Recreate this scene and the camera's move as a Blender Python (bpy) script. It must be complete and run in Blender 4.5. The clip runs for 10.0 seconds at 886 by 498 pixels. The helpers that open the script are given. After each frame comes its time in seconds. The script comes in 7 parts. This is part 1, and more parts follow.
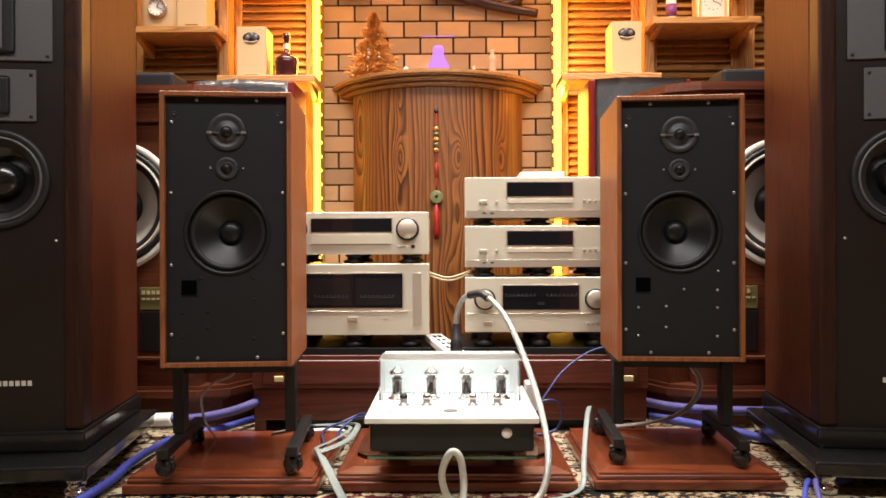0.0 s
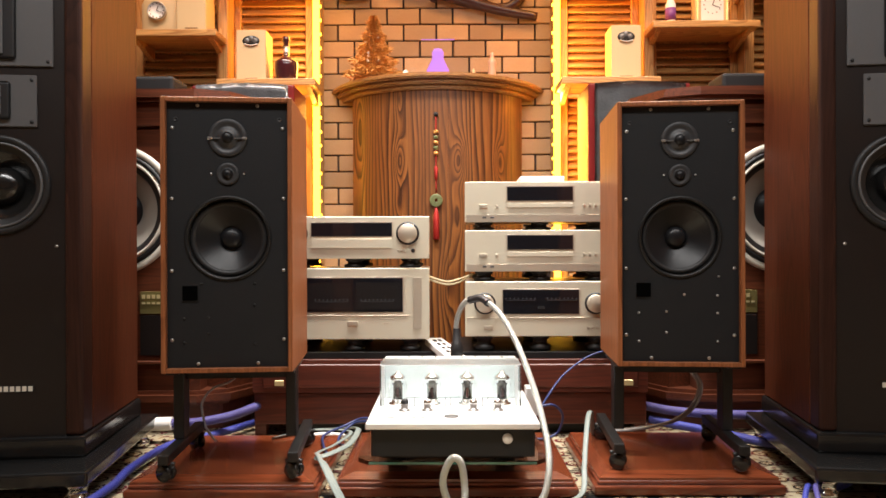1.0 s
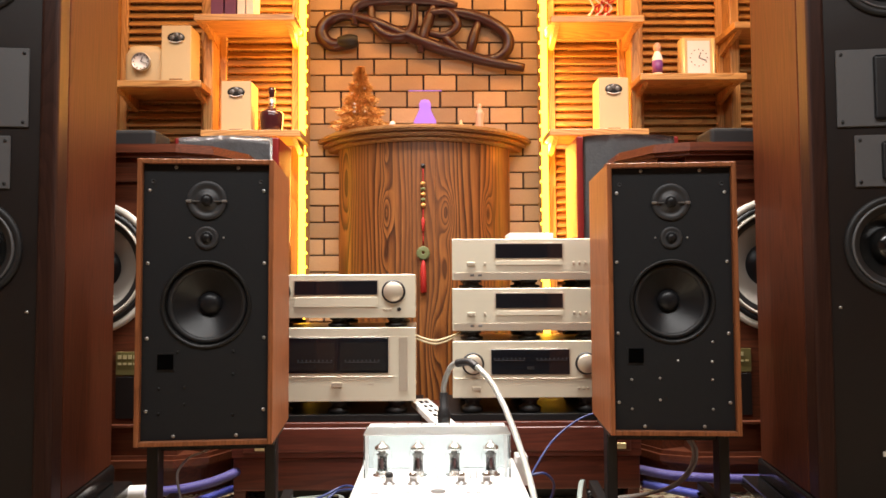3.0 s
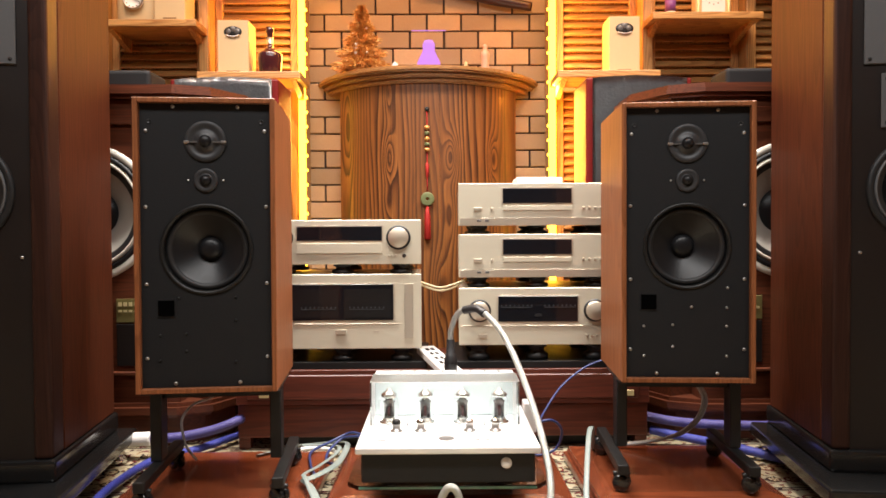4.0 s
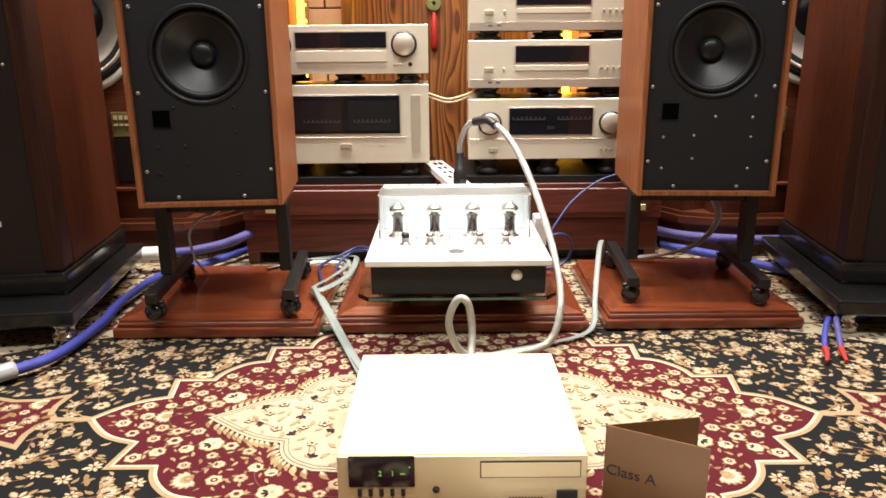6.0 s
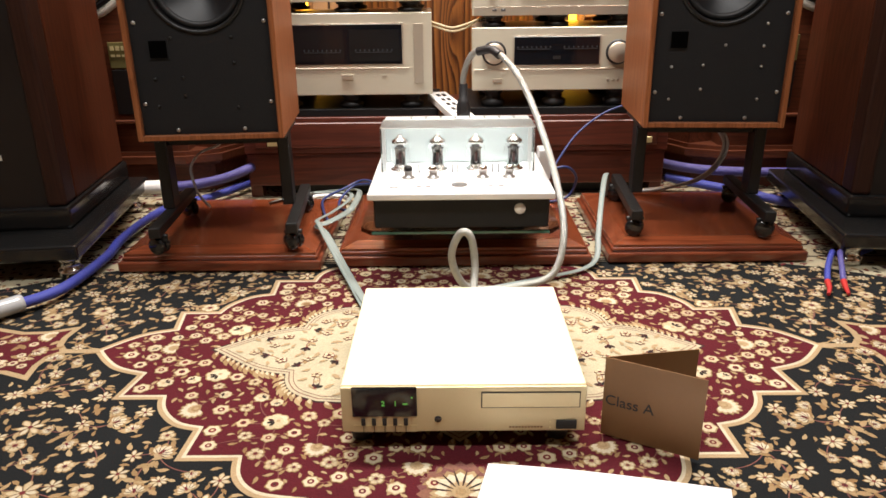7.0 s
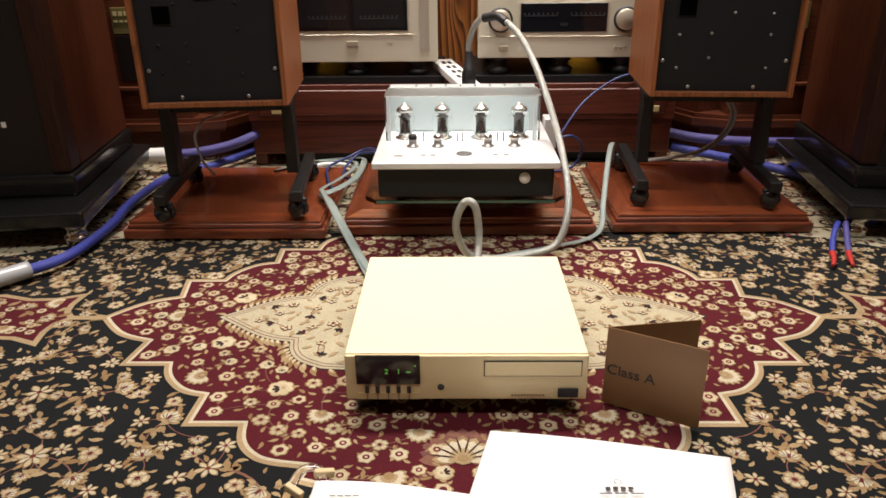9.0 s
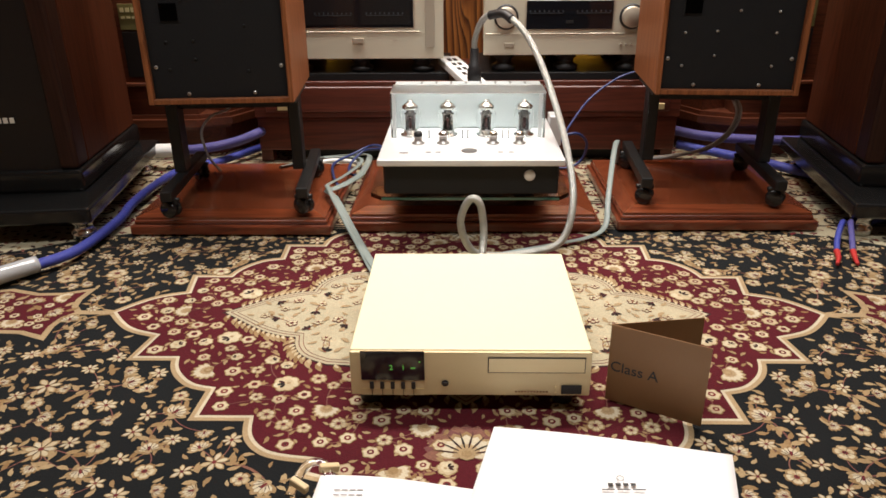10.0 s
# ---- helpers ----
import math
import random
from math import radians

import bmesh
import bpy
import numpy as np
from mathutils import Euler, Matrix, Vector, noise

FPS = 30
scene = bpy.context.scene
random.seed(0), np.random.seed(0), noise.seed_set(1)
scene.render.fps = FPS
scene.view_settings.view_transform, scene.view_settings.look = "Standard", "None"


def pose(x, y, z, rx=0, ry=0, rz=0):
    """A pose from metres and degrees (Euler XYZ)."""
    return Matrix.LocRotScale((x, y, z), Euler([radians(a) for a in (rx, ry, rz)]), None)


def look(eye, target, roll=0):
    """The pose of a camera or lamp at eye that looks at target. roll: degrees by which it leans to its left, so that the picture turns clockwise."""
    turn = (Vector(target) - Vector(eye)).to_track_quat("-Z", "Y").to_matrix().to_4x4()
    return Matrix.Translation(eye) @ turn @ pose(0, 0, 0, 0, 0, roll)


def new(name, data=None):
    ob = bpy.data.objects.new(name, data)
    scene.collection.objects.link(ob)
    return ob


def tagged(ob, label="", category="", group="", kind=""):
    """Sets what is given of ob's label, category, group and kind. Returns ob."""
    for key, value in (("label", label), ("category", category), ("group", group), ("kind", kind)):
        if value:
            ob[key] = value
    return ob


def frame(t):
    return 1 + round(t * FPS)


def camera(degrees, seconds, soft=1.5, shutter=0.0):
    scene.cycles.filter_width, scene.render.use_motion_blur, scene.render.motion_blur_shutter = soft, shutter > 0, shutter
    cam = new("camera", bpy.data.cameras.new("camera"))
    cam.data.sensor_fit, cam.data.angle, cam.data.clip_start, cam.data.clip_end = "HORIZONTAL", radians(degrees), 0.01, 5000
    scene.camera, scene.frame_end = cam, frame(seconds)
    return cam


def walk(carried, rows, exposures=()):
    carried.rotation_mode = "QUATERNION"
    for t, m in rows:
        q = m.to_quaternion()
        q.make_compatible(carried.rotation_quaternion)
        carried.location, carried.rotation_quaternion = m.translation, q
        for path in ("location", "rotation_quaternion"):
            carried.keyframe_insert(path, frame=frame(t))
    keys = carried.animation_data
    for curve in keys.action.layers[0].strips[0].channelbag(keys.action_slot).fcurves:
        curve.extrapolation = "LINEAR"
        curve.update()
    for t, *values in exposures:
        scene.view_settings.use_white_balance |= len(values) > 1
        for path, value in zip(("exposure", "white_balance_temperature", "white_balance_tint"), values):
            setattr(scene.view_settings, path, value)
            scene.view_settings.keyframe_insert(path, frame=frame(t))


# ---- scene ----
import collections

cam = camera(62.8, 10.0, 1.6)
PATH = [
    (0, (0.013, -0.096, 0.56), (-0.01, 1.904, 0.557), -0.2),
    (0.5, (0.013, -0.094, 0.567), (-0.001, 1.906, 0.562), -0.2),
    (1, (0.007, -0.098, 0.573), (-0.011, 1.902, 0.57), -0.2),
    (1.5, (0.009, -0.11, 0.605), (-0.009, 1.89, 0.607), -0.4),
    (2, (0.0, -0.12, 0.639), (-0.014, 1.879, 0.682), -0.3),
    (2.2, (0.005, -0.111, 0.637), (-0.009, 1.887, 0.722), -0.6),
    (3.3, (0.012, -0.028, 0.641), (0.032, 1.97, 0.737), -0.2),
    (3.5, (0.004, -0.017, 0.636), (0.023, 1.981, 0.71), -0.3),
    (4, (-0.006, 0.006, 0.628), (0.008, 2.005, 0.586), -0.3),
    (4.5, (-0.005, 0.01, 0.631), (0.006, 2.004, 0.484), -0.3),
    (5, (-0.009, 0.015, 0.626), (0.0, 2.005, 0.431), -0.3),
    (5.5, (-0.008, 0.053, 0.605), (0.006, 2.028, 0.291), -0.5),
    (6, (-0.016, 0.069, 0.601), (-0.019, 1.998, 0.073), -0.5),
    (6.2, (-0.011, 0.071, 0.6), (-0.019, 1.985, 0.017), -0.6),
    (7.5, (-0.011, 0.074, 0.6), (-0.034, 1.934, -0.135), -0.7),
    (8, (-0.011, 0.074, 0.6), (-0.037, 1.926, -0.156), -0.7),
    (8.5, (-0.01, 0.073, 0.602), (-0.039, 1.918, -0.171), -0.6),
    (9, (-0.009, 0.073, 0.602), (-0.043, 1.913, -0.181), -0.6),
    (9.5, (-0.009, 0.072, 0.603), (-0.05, 1.908, -0.188), -0.5),
    (10, (-0.009, 0.068, 0.605), (-0.056, 1.904, -0.187), -0.5),
]
walk(cam, [(t, look(eye, aim, roll)) for t, eye, aim, roll in PATH], [(0, 0.08), (3.5, 0.08), (5.2, 0.24), (6.2, 0.18), (7.3, -0.28), (8.3, -0.53), (10, -0.57)])

# ---- world and large lights ----
world = bpy.data.worlds.new("room_dark")
world.use_nodes = True
world.node_tree.nodes["Background"].inputs[0].default_value = (1.0, 0.78, 0.58, 1)
world.node_tree.nodes["Background"].inputs[1].default_value = 0.12
scene.world = world


def area_lamp(name, eye, aim, w, h, watts, color, spread=180):
    data = bpy.data.lights.new(name, "AREA")
    data.shape, data.size, data.size_y, data.energy, data.color = "RECTANGLE", w, h, watts, color
    data.spread = radians(spread)
    ob = new(name, data)
    ob.matrix_world = look(eye, aim)
    return ob


area_lamp("ceiling_lamp_front", (0.0, 1.85, 2.52), (0.0, 1.62, 0), 2.4, 0.25, 75, (1.0, 0.955, 0.915), 112)
# unseen wide fill, added to brighten the equipment fronts and the rug's sides
area_lamp("rear_fill_lamp", (0.0, 0.35, 2.52), (0.0, 1.35, 0.0), 3.0, 0.3, 34, (1.0, 0.98, 0.96), 130)
for s, x in ((-1, 0.545), (1, 0.455)):
    area_lamp("light_strip_lamp", (s * x, 2.885, 1.60), (s * (x + 0.3), 2.72, 1.60), 0.03, 1.6, 12.0 if s < 0 else 17.0, (1.0, 0.40, 0.06))
area_lamp("ceiling_lamp_wall_left", (-0.85, 2.05, 2.52), (-0.85, 2.85, 1.3), 0.5, 0.15, 9, (1.0, 0.46, 0.14))
area_lamp("ceiling_lamp_wall_right", (0.85, 2.05, 2.52), (0.85, 2.85, 1.3), 0.5, 0.15, 14, (1.0, 0.46, 0.14))
area_lamp("ceiling_lamp_wall_middle", (0.0, 2.3, 2.52), (0.0, 3.05, 1.3), 0.5, 0.15, 7.5, (1.0, 0.52, 0.2))


# ---- materials ----
def node_mat(name):
    m = bpy.data.materials.new(name)
    m.use_nodes = True
    n = m.node_tree.nodes
    return m, n, m.node_tree.links, n["Principled BSDF"]


def surface(name, c1, c2=None, scale=30.0, rough=0.5, metal=0.0, bump=0.05, stretch=(1, 1, 1), coat=0.0, spec=0.5, rough_var=0.1, pieces=0.0):
    """A surface whose colour wanders between c1 and c2, with fine grain and uneven gloss."""
    m, n, l, b = node_mat(name)
    c2 = c2 or tuple(v * 0.8 for v in c1)
    tc, mp = n.new("ShaderNodeTexCoord"), n.new("ShaderNodeMapping")
    mp.inputs["Scale"].default_value = stretch
    l.new(tc.outputs["Object"], mp.inputs[0])
    big, fine = n.new("ShaderNodeTexNoise"), n.new("ShaderNodeTexNoise")
    big.inputs["Scale"].default_value, big.inputs["Detail"].default_value = scale * 0.2, 4
    fine.inputs["Scale"].default_value, fine.inputs["Detail"].default_value = scale * 4, 6
    l.new(mp.outputs[0], big.inputs["Vector"])
    l.new(mp.outputs[0], fine.inputs["Vector"])
    mix = n.new("ShaderNodeMix")
    mix.data_type = "RGBA"
    mix.inputs["A"].default_value, mix.inputs["B"].default_value = (*c1, 1), (*c2, 1)
    add = n.new("ShaderNodeMath")
    add.operation = "MULTIPLY_ADD"
    add.inputs[1].default_value = 0.45
    l.new(fine.outputs[0], add.inputs[0])
    mul = n.new("ShaderNodeMath")
    mul.operation = "MULTIPLY"
    mul.inputs[1].default_value = 0.6
    l.new(big.outputs[0], mul.inputs[0])
    l.new(mul.outputs[0], add.inputs[2])
    l.new(add.outputs[0], mix.inputs["Factor"])
    l.new(mix.outputs["Result"], b.inputs["Base Color"])
    if pieces:
        info, tone, mul2 = n.new("ShaderNodeObjectInfo"), n.new("ShaderNodeMapRange"), n.new("ShaderNodeMix")
        tone.inputs["To Min"].default_value, tone.inputs["To Max"].default_value = 1 - pieces, 1 + pieces * 0.4
        mul2.data_type, mul2.blend_type = "RGBA", "MULTIPLY"
        mul2.inputs["Factor"].default_value = 1.0
        l.new(info.outputs["Random"], tone.inputs["Value"])
        l.new(mix.outputs["Result"], mul2.inputs["A"])
        l.new(tone.outputs[0], mul2.inputs["B"])
        l.new(mul2.outputs["Result"], b.inputs["Base Color"])
    r = n.new("ShaderNodeMapRange")
    r.inputs["To Min"].default_value, r.inputs["To Max"].default_value = max(0.02, rough - rough_var), min(1, rough + rough_var)
    l.new(big.outputs[0], r.inputs["Value"])
    l.new(r.outputs[0], b.inputs["Roughness"])
    b.inputs["Metallic"].default_value = metal
    b.inputs["Coat Weight"].default_value = coat
    b.inputs["Coat Roughness"].default_value = 0.12
    b.inputs["Specular IOR Level"].default_value = spec
    if bump:
        bm_ = n.new("ShaderNodeBump")
        bm_.inputs["Strength"].default_value, bm_.inputs["Distance"].default_value = bump, 0.002
        l.new(fine.outputs[0], bm_.inputs["Height"])
        l.new(bm_.outputs[0], b.inputs["Normal"])
    return m


def wood(name, light, dark, along="z", rings=9.0, length=0.12, rough=0.4, coat=0.0, sharp=0.5, bump=0.08, distort=3.0, straight=0.0, spec=0.5):
    """Sawn wood: wandering grain bands along one axis, fine pores, each piece offset by its own random number."""
    m, n, l, b = node_mat(name)
    tc, mp, info = n.new("ShaderNodeTexCoord"), n.new("ShaderNodeMapping"), n.new("ShaderNodeObjectInfo")
    s = [1.0, 1.0, 1.0]
    s["xyz".index(along)] = length
    mp.inputs["Scale"].default_value = s
    off = n.new("ShaderNodeVectorMath")
    off.operation = "SCALE"
    off.inputs[0].default_value = (3.1, 5.7, 2.3)
    l.new(info.outputs["Random"], off.inputs["Scale"])
    l.new(off.outputs[0], mp.inputs["Location"])
    l.new(tc.outputs["Object"], mp.inputs[0])
    warp = n.new("ShaderNodeTexNoise")
    warp.inputs["Scale"].default_value, warp.inputs["Detail"].default_value = rings * 0.35, 2
    l.new(mp.outputs[0], warp.inputs["Vector"])
    bands = n.new("ShaderNodeMath")
    bands.operation = "MULTIPLY"
    bands.inputs[1].default_value = rings * distort
    l.new(warp.outputs[0], bands.inputs[0])
    across = n.new("ShaderNodeSeparateXYZ")
    l.new(tc.outputs["Object"], across.inputs[0])
    lines = n.new("ShaderNodeMath")
    lines.operation = "MULTIPLY_ADD"
    lines.inputs[1].default_value = straight
    l.new(across.outputs["X" if along != "x" else "Z"], lines.inputs[0])
    l.new(bands.outputs[0], lines.inputs[2])
    fr = n.new("ShaderNodeMath")
    fr.operation = "FRACT"
    l.new(lines.outputs[0], fr.inputs[0])
    ramp = n.new("ShaderNodeValToRGB")
    ramp.color_ramp.elements[0].position, ramp.color_ramp.elements[0].color = 0.0, (*light, 1)
    ramp.color_ramp.elements[1].position, ramp.color_ramp.elements[1].color = 0.93, (*dark, 1)
    mid = ramp.color_ramp.elements.new(sharp)
    mid.color = (*[a * 0.8 + c * 0.2 for a, c in zip(light, dark)], 1)
    end = ramp.color_ramp.elements.new(1.0)
    end.color = (*light, 1)
    l.new(fr.outputs[0], ramp.inputs[0])
    pores = n.new("ShaderNodeTexNoise")
    pores.inputs["Scale"].default_value, pores.inputs["Detail"].default_value = 160, 5
    mp2 = n.new("ShaderNodeMapping")
    s2 = [1.0, 1.0, 1.0]
    s2["xyz".index(along)] = 0.06
    mp2.inputs["Scale"].default_value = s2
    l.new(tc.outputs["Object"], mp2.inputs[0])
    l.new(mp2.outputs[0], pores.inputs["Vector"])
    tone = n.new("ShaderNodeMapRange")
    tone.inputs["From Min"].default_value, tone.inputs["From Max"].default_value = 0.3, 0.7
    tone.inputs["To Min"].default_value, tone.inputs["To Max"].default_value = 0.72, 1.15
    l.new(pores.outputs[0], tone.inputs["Value"])
    mix = n.new("ShaderNodeMix")
    mix.data_type, mix.blend_type = "RGBA", "MULTIPLY"
    mix.inputs["Factor"].default_value = 1.0
    l.new(ramp.outputs[0], mix.inputs["A"])
    l.new(tone.outputs[0], mix.inputs["B"])
    l.new(mix.outputs["Result"], b.inputs["Base Color"])
    b.inputs["Roughness"].default_value = rough
    b.inputs["Specular IOR Level"].default_value = spec
    b.inputs["Coat Weight"].default_value = coat
    b.inputs["Coat Roughness"].default_value = 0.15
    bu = n.new("ShaderNodeBump")
    bu.inputs["Strength"].default_value, bu.inputs["Distance"].default_value = bump, 0.002
    l.new(pores.outputs[0], bu.inputs["Height"])
    l.new(bu.outputs[0], b.inputs["Normal"])
    return m


def knotted_pine(name, knots):
    """Burnt pine boards: upright grain that parts round knots given as (x, z, width, height, strength), dark late wood, plain stretches between."""
    m, n, l, b = node_mat(name)

    def calc(op, p, q=None, r=None):
        k = n.new("ShaderNodeMath")
        k.operation = op
        for i, v in enumerate((p, q, r)):
            if v is None:
                continue
            if isinstance(v, (int, float)):
                k.inputs[i].default_value = v
            else:
                l.new(v, k.inputs[i])
        return k.outputs[0]

    def cloud(scale, stretch, detail):
        mp, t = n.new("ShaderNodeMapping"), n.new("ShaderNodeTexNoise")
        mp.inputs["Scale"].default_value = stretch
        t.inputs["Scale"].default_value, t.inputs["Detail"].default_value = scale, detail
        l.new(tc.outputs["Object"], mp.inputs[0])
        l.new(mp.outputs[0], t.inputs["Vector"])
        return t.outputs[0]

    tc, xyz = n.new("ShaderNodeTexCoord"), n.new("ShaderNodeSeparateXYZ")
    l.new(tc.outputs["Object"], xyz.inputs[0])
    x, z = xyz.outputs["X"], xyz.outputs["Z"]
    grain = calc("MULTIPLY_ADD", cloud(4.0, (1, 1, 0.10), 2), 12.0, calc("MULTIPLY", x, 48.0))
    grain = calc("MULTIPLY_ADD", cloud(30.0, (1, 1, 0.06), 3), 0.9, grain)
    heart = None
    for kx, kz, w, h, amount in knots:
        u = calc("DIVIDE", calc("SUBTRACT", x, kx), w)
        v = calc("DIVIDE", calc("SUBTRACT", z, kz), h)
        d = calc("ADD", calc("MULTIPLY", u, u), calc("MULTIPLY", v, v))
        grain = calc("MULTIPLY_ADD", calc("EXPONENT", calc("MULTIPLY", d, -1.0)), amount, grain)
        core = calc("EXPONENT", calc("MULTIPLY", d, -14.0))
        heart = core if heart is None else calc("MAXIMUM", heart, core)
    ramp = n.new("ShaderNodeValToRGB")
    e = ramp.color_ramp.elements
    e[0].position, e[0].color = 0.0, (0.29, 0.115, 0.028, 1)
    e[1].position, e[1].color = 1.0, (0.26, 0.10, 0.026, 1)
    for p, c in ((0.4, (0.215, 0.08, 0.02)), (0.66, (0.10, 0.033, 0.009)), (0.88, (0.028, 0.009, 0.0035))):
        e.new(p).color = (*c, 1)
    l.new(calc("FRACT", grain), ramp.inputs[0])
    plain = n.new("ShaderNodeMapRange")
    plain.inputs["From Min"].default_value, plain.inputs["From Max"].default_value = 0.38, 0.62
    plain.inputs["To Min"].default_value, plain.inputs["To Max"].default_value = 0.0, 0.6
    l.new(cloud(7.0, (1, 1, 0.12), 2), plain.inputs["Value"])
    soft = n.new("ShaderNodeMix")
    soft.data_type = "RGBA"
    soft.inputs["B"].default_value = (0.15, 0.053, 0.014, 1)
    l.new(plain.outputs[0], soft.inputs["Factor"])
    l.new(ramp.outputs[0], soft.inputs["A"])
    knot = n.new("ShaderNodeMix")
    knot.data_type = "RGBA"
    knot.inputs["B"].default_value = (0.05, 0.016, 0.006, 1)
    l.new(calc("MULTIPLY", heart, 0.85), knot.inputs["Factor"])
    l.new(soft.outputs["Result"], knot.inputs["A"])
    pores = cloud(170.0, (1, 1, 0.05), 4)
    tone = n.new("ShaderNodeMapRange")
    tone.inputs["From Min"].default_value, tone.inputs["From Max"].default_value = 0.3, 0.7
    tone.inputs["To Min"].default_value, tone.inputs["To Max"].default_value = 0.75, 1.15
    l.new(pores, tone.inputs["Value"])
    mix = n.new("ShaderNodeMix")
    mix.data_type, mix.blend_type = "RGBA", "MULTIPLY"
    mix.inputs["Factor"].default_value = 1.0
    l.new(knot.outputs["Result"], mix.inputs["A"])
    l.new(tone.outputs[0], mix.inputs["B"])
    l.new(mix.outputs["Result"], b.inputs["Base Color"])
    b.inputs["Roughness"].default_value = 0.42
    b.inputs["Coat Weight"].default_value = 0.12
    bu = n.new("ShaderNodeBump")
    bu.inputs["Strength"].default_value, bu.inputs["Distance"].default_value = 0.12, 0.002
    l.new(pores, bu.inputs["Height"])
    l.new(bu.outputs[0], b.inputs["Normal"])
    return m


def pile(name, c1, c2, rough=0.95):
    """Wool pile: each island its own tone, with a coarse fibre relief."""
    m, n, l, b = node_mat(name)
    geo, tc = n.new("ShaderNodeNewGeometry"), n.new("ShaderNodeTexCoord")
    fine, big = n.new("ShaderNodeTexNoise"), n.new("ShaderNodeTexNoise")
    fine.inputs["Scale"].default_value, fine.inputs["Detail"].default_value = 420, 3
    big.inputs["Scale"].default_value = 9
    l.new(tc.outputs["Object"], fine.inputs["Vector"])
    l.new(tc.outputs["Object"], big.inputs["Vector"])
    mix = n.new("ShaderNodeMix")
    mix.data_type = "RGBA"
    mix.inputs["A"].default_value, mix.inputs["B"].default_value = (*c1, 1), (*c2, 1)
    l.new(geo.outputs["Random Per Island"], mix.inputs["Factor"])
    tone = n.new("ShaderNodeMapRange")
    tone.inputs["From Min"].default_value, tone.inputs["From Max"].default_value = 0.25, 0.75
    tone.inputs["To Min"].default_value, tone.inputs["To Max"].default_value = 0.8, 1.12
    l.new(fine.outputs[0], tone.inputs["Value"])
    tone2 = n.new("ShaderNodeMapRange")
    tone2.inputs["To Min"].default_value, tone2.inputs["To Max"].default_value = 0.75, 1.2
    l.new(big.outputs[0], tone2.inputs["Value"])
    mm = n.new("ShaderNodeMath")
    mm.operation = "MULTIPLY"
    l.new(tone.outputs[0], mm.inputs[0])
    l.new(tone2.outputs[0], mm.inputs[1])
    mul = n.new("ShaderNodeMix")
    mul.data_type, mul.blend_type = "RGBA", "MULTIPLY"
    mul.inputs["Factor"].default_value = 1.0
    l.new(mix.outputs["Result"], mul.inputs["A"])
    l.new(mm.outputs[0], mul.inputs["B"])
    l.new(mul.outputs["Result"], b.inputs["Base Color"])
    b.inputs["Roughness"].default_value = rough
    b.inputs["Specular IOR Level"].default_value = 0.15
    bu = n.new("ShaderNodeBump")
    bu.inputs["Strength"].default_value, bu.inputs["Distance"].default_value = 0.6, 0.002
    l.new(fine.outputs[0], bu.inputs["Height"])
    l.new(bu.outputs[0], b.inputs["Normal"])
    return m


def glow(name, color, strength):
    m, n, l, b = node_mat(name)
    b.inputs["Base Color"].default_value = (*[c * 0.1 for c in color], 1)
    b.inputs["Emission Color"].default_value = (*color, 1)
    b.inputs["Emission Strength"].default_value = strength
    return m


def glass(name, color=(1, 1, 1), rough=0.02, ior=1.45):
    m, n, l, b = node_mat(name)
    b.inputs["Base Color"].default_value = (*color, 1)
    b.inputs["Transmission Weight"].default_value = 1.0
    b.inputs["Roughness"].default_value = rough
    b.inputs["IOR"].default_value = ior
    return m


M_BRICK = surface("tan_brick", (0.60, 0.42, 0.25), (0.40, 0.24, 0.13), 45, 0.7, bump=0.4, pieces=0.3)
M_JOINT = surface("dark_joint", (0.05, 0.035, 0.03), (0.03, 0.02, 0.02), 60, 0.9, bump=0.3)
M_PLASTER = surface("warm_plaster", (0.55, 0.42, 0.3), (0.5, 0.37, 0.26), 20, 0.85, bump=0.1)
M_CEIL = surface("ceiling_paint", (0.7, 0.62, 0.52), (0.65, 0.57, 0.47), 20, 0.9, bump=0.05)
M_FLOOR = wood("floor_wood", (0.16, 0.09, 0.05), (0.08, 0.04, 0.02), "x", 10, 0.1, 0.4)
M_PINE = wood("louvre_pine", (0.62, 0.36, 0.13), (0.42, 0.2, 0.06), "z", 14, 0.1, 0.45, 0.1)
M_PINE_X = wood("shelf_pine", (0.60, 0.34, 0.12), (0.40, 0.19, 0.06), "x", 14, 0.1, 0.45, 0.1)
M_BAR = knotted_pine("burnt_pine", ((-0.193, 0.918, 0.021, 0.085, 3.6), (0.047, 0.92, 0.024, 0.075, -4.2), (0.211, 0.92, 0.018, 0.07, 3.4),
                                    (-0.193, 1.165, 0.016, 0.08, 1.6), (-0.196, 0.755, 0.018, 0.07, 1.7), (0.045, 0.70, 0.018, 0.10, -1.7), (-0.36, 1.05, 0.03, 0.16, -3.0), (0.0, 0.42, 0.03, 0.12, 2.4)))
M_BARTOP = wood("bar_top_wood", (0.34, 0.17, 0.055), (0.22, 0.1, 0.03), "x", 16, 0.1, 0.4, 0.2)
M_TEAK = wood("teak_veneer", (0.29, 0.102, 0.038), (0.21, 0.07, 0.024), "z", 16, 0.06, 0.45, 0.0, spec=0.3)
M_WALNUT = wood("dark_walnut", (0.078, 0.0215, 0.0092), (0.052, 0.014, 0.006), "z", 14, 0.07, 0.5, 0.0, spec=0.12)
M_RED_WALNUT = wood("red_walnut", (0.13, 0.036, 0.015), (0.085, 0.022, 0.009), "x", 14, 0.07, 0.4, 0.15)
M_MAHOG = wood("red_mahogany", (0.19, 0.046, 0.019), (0.11, 0.025, 0.011), "x", 12, 0.07, 0.28, 0.5)
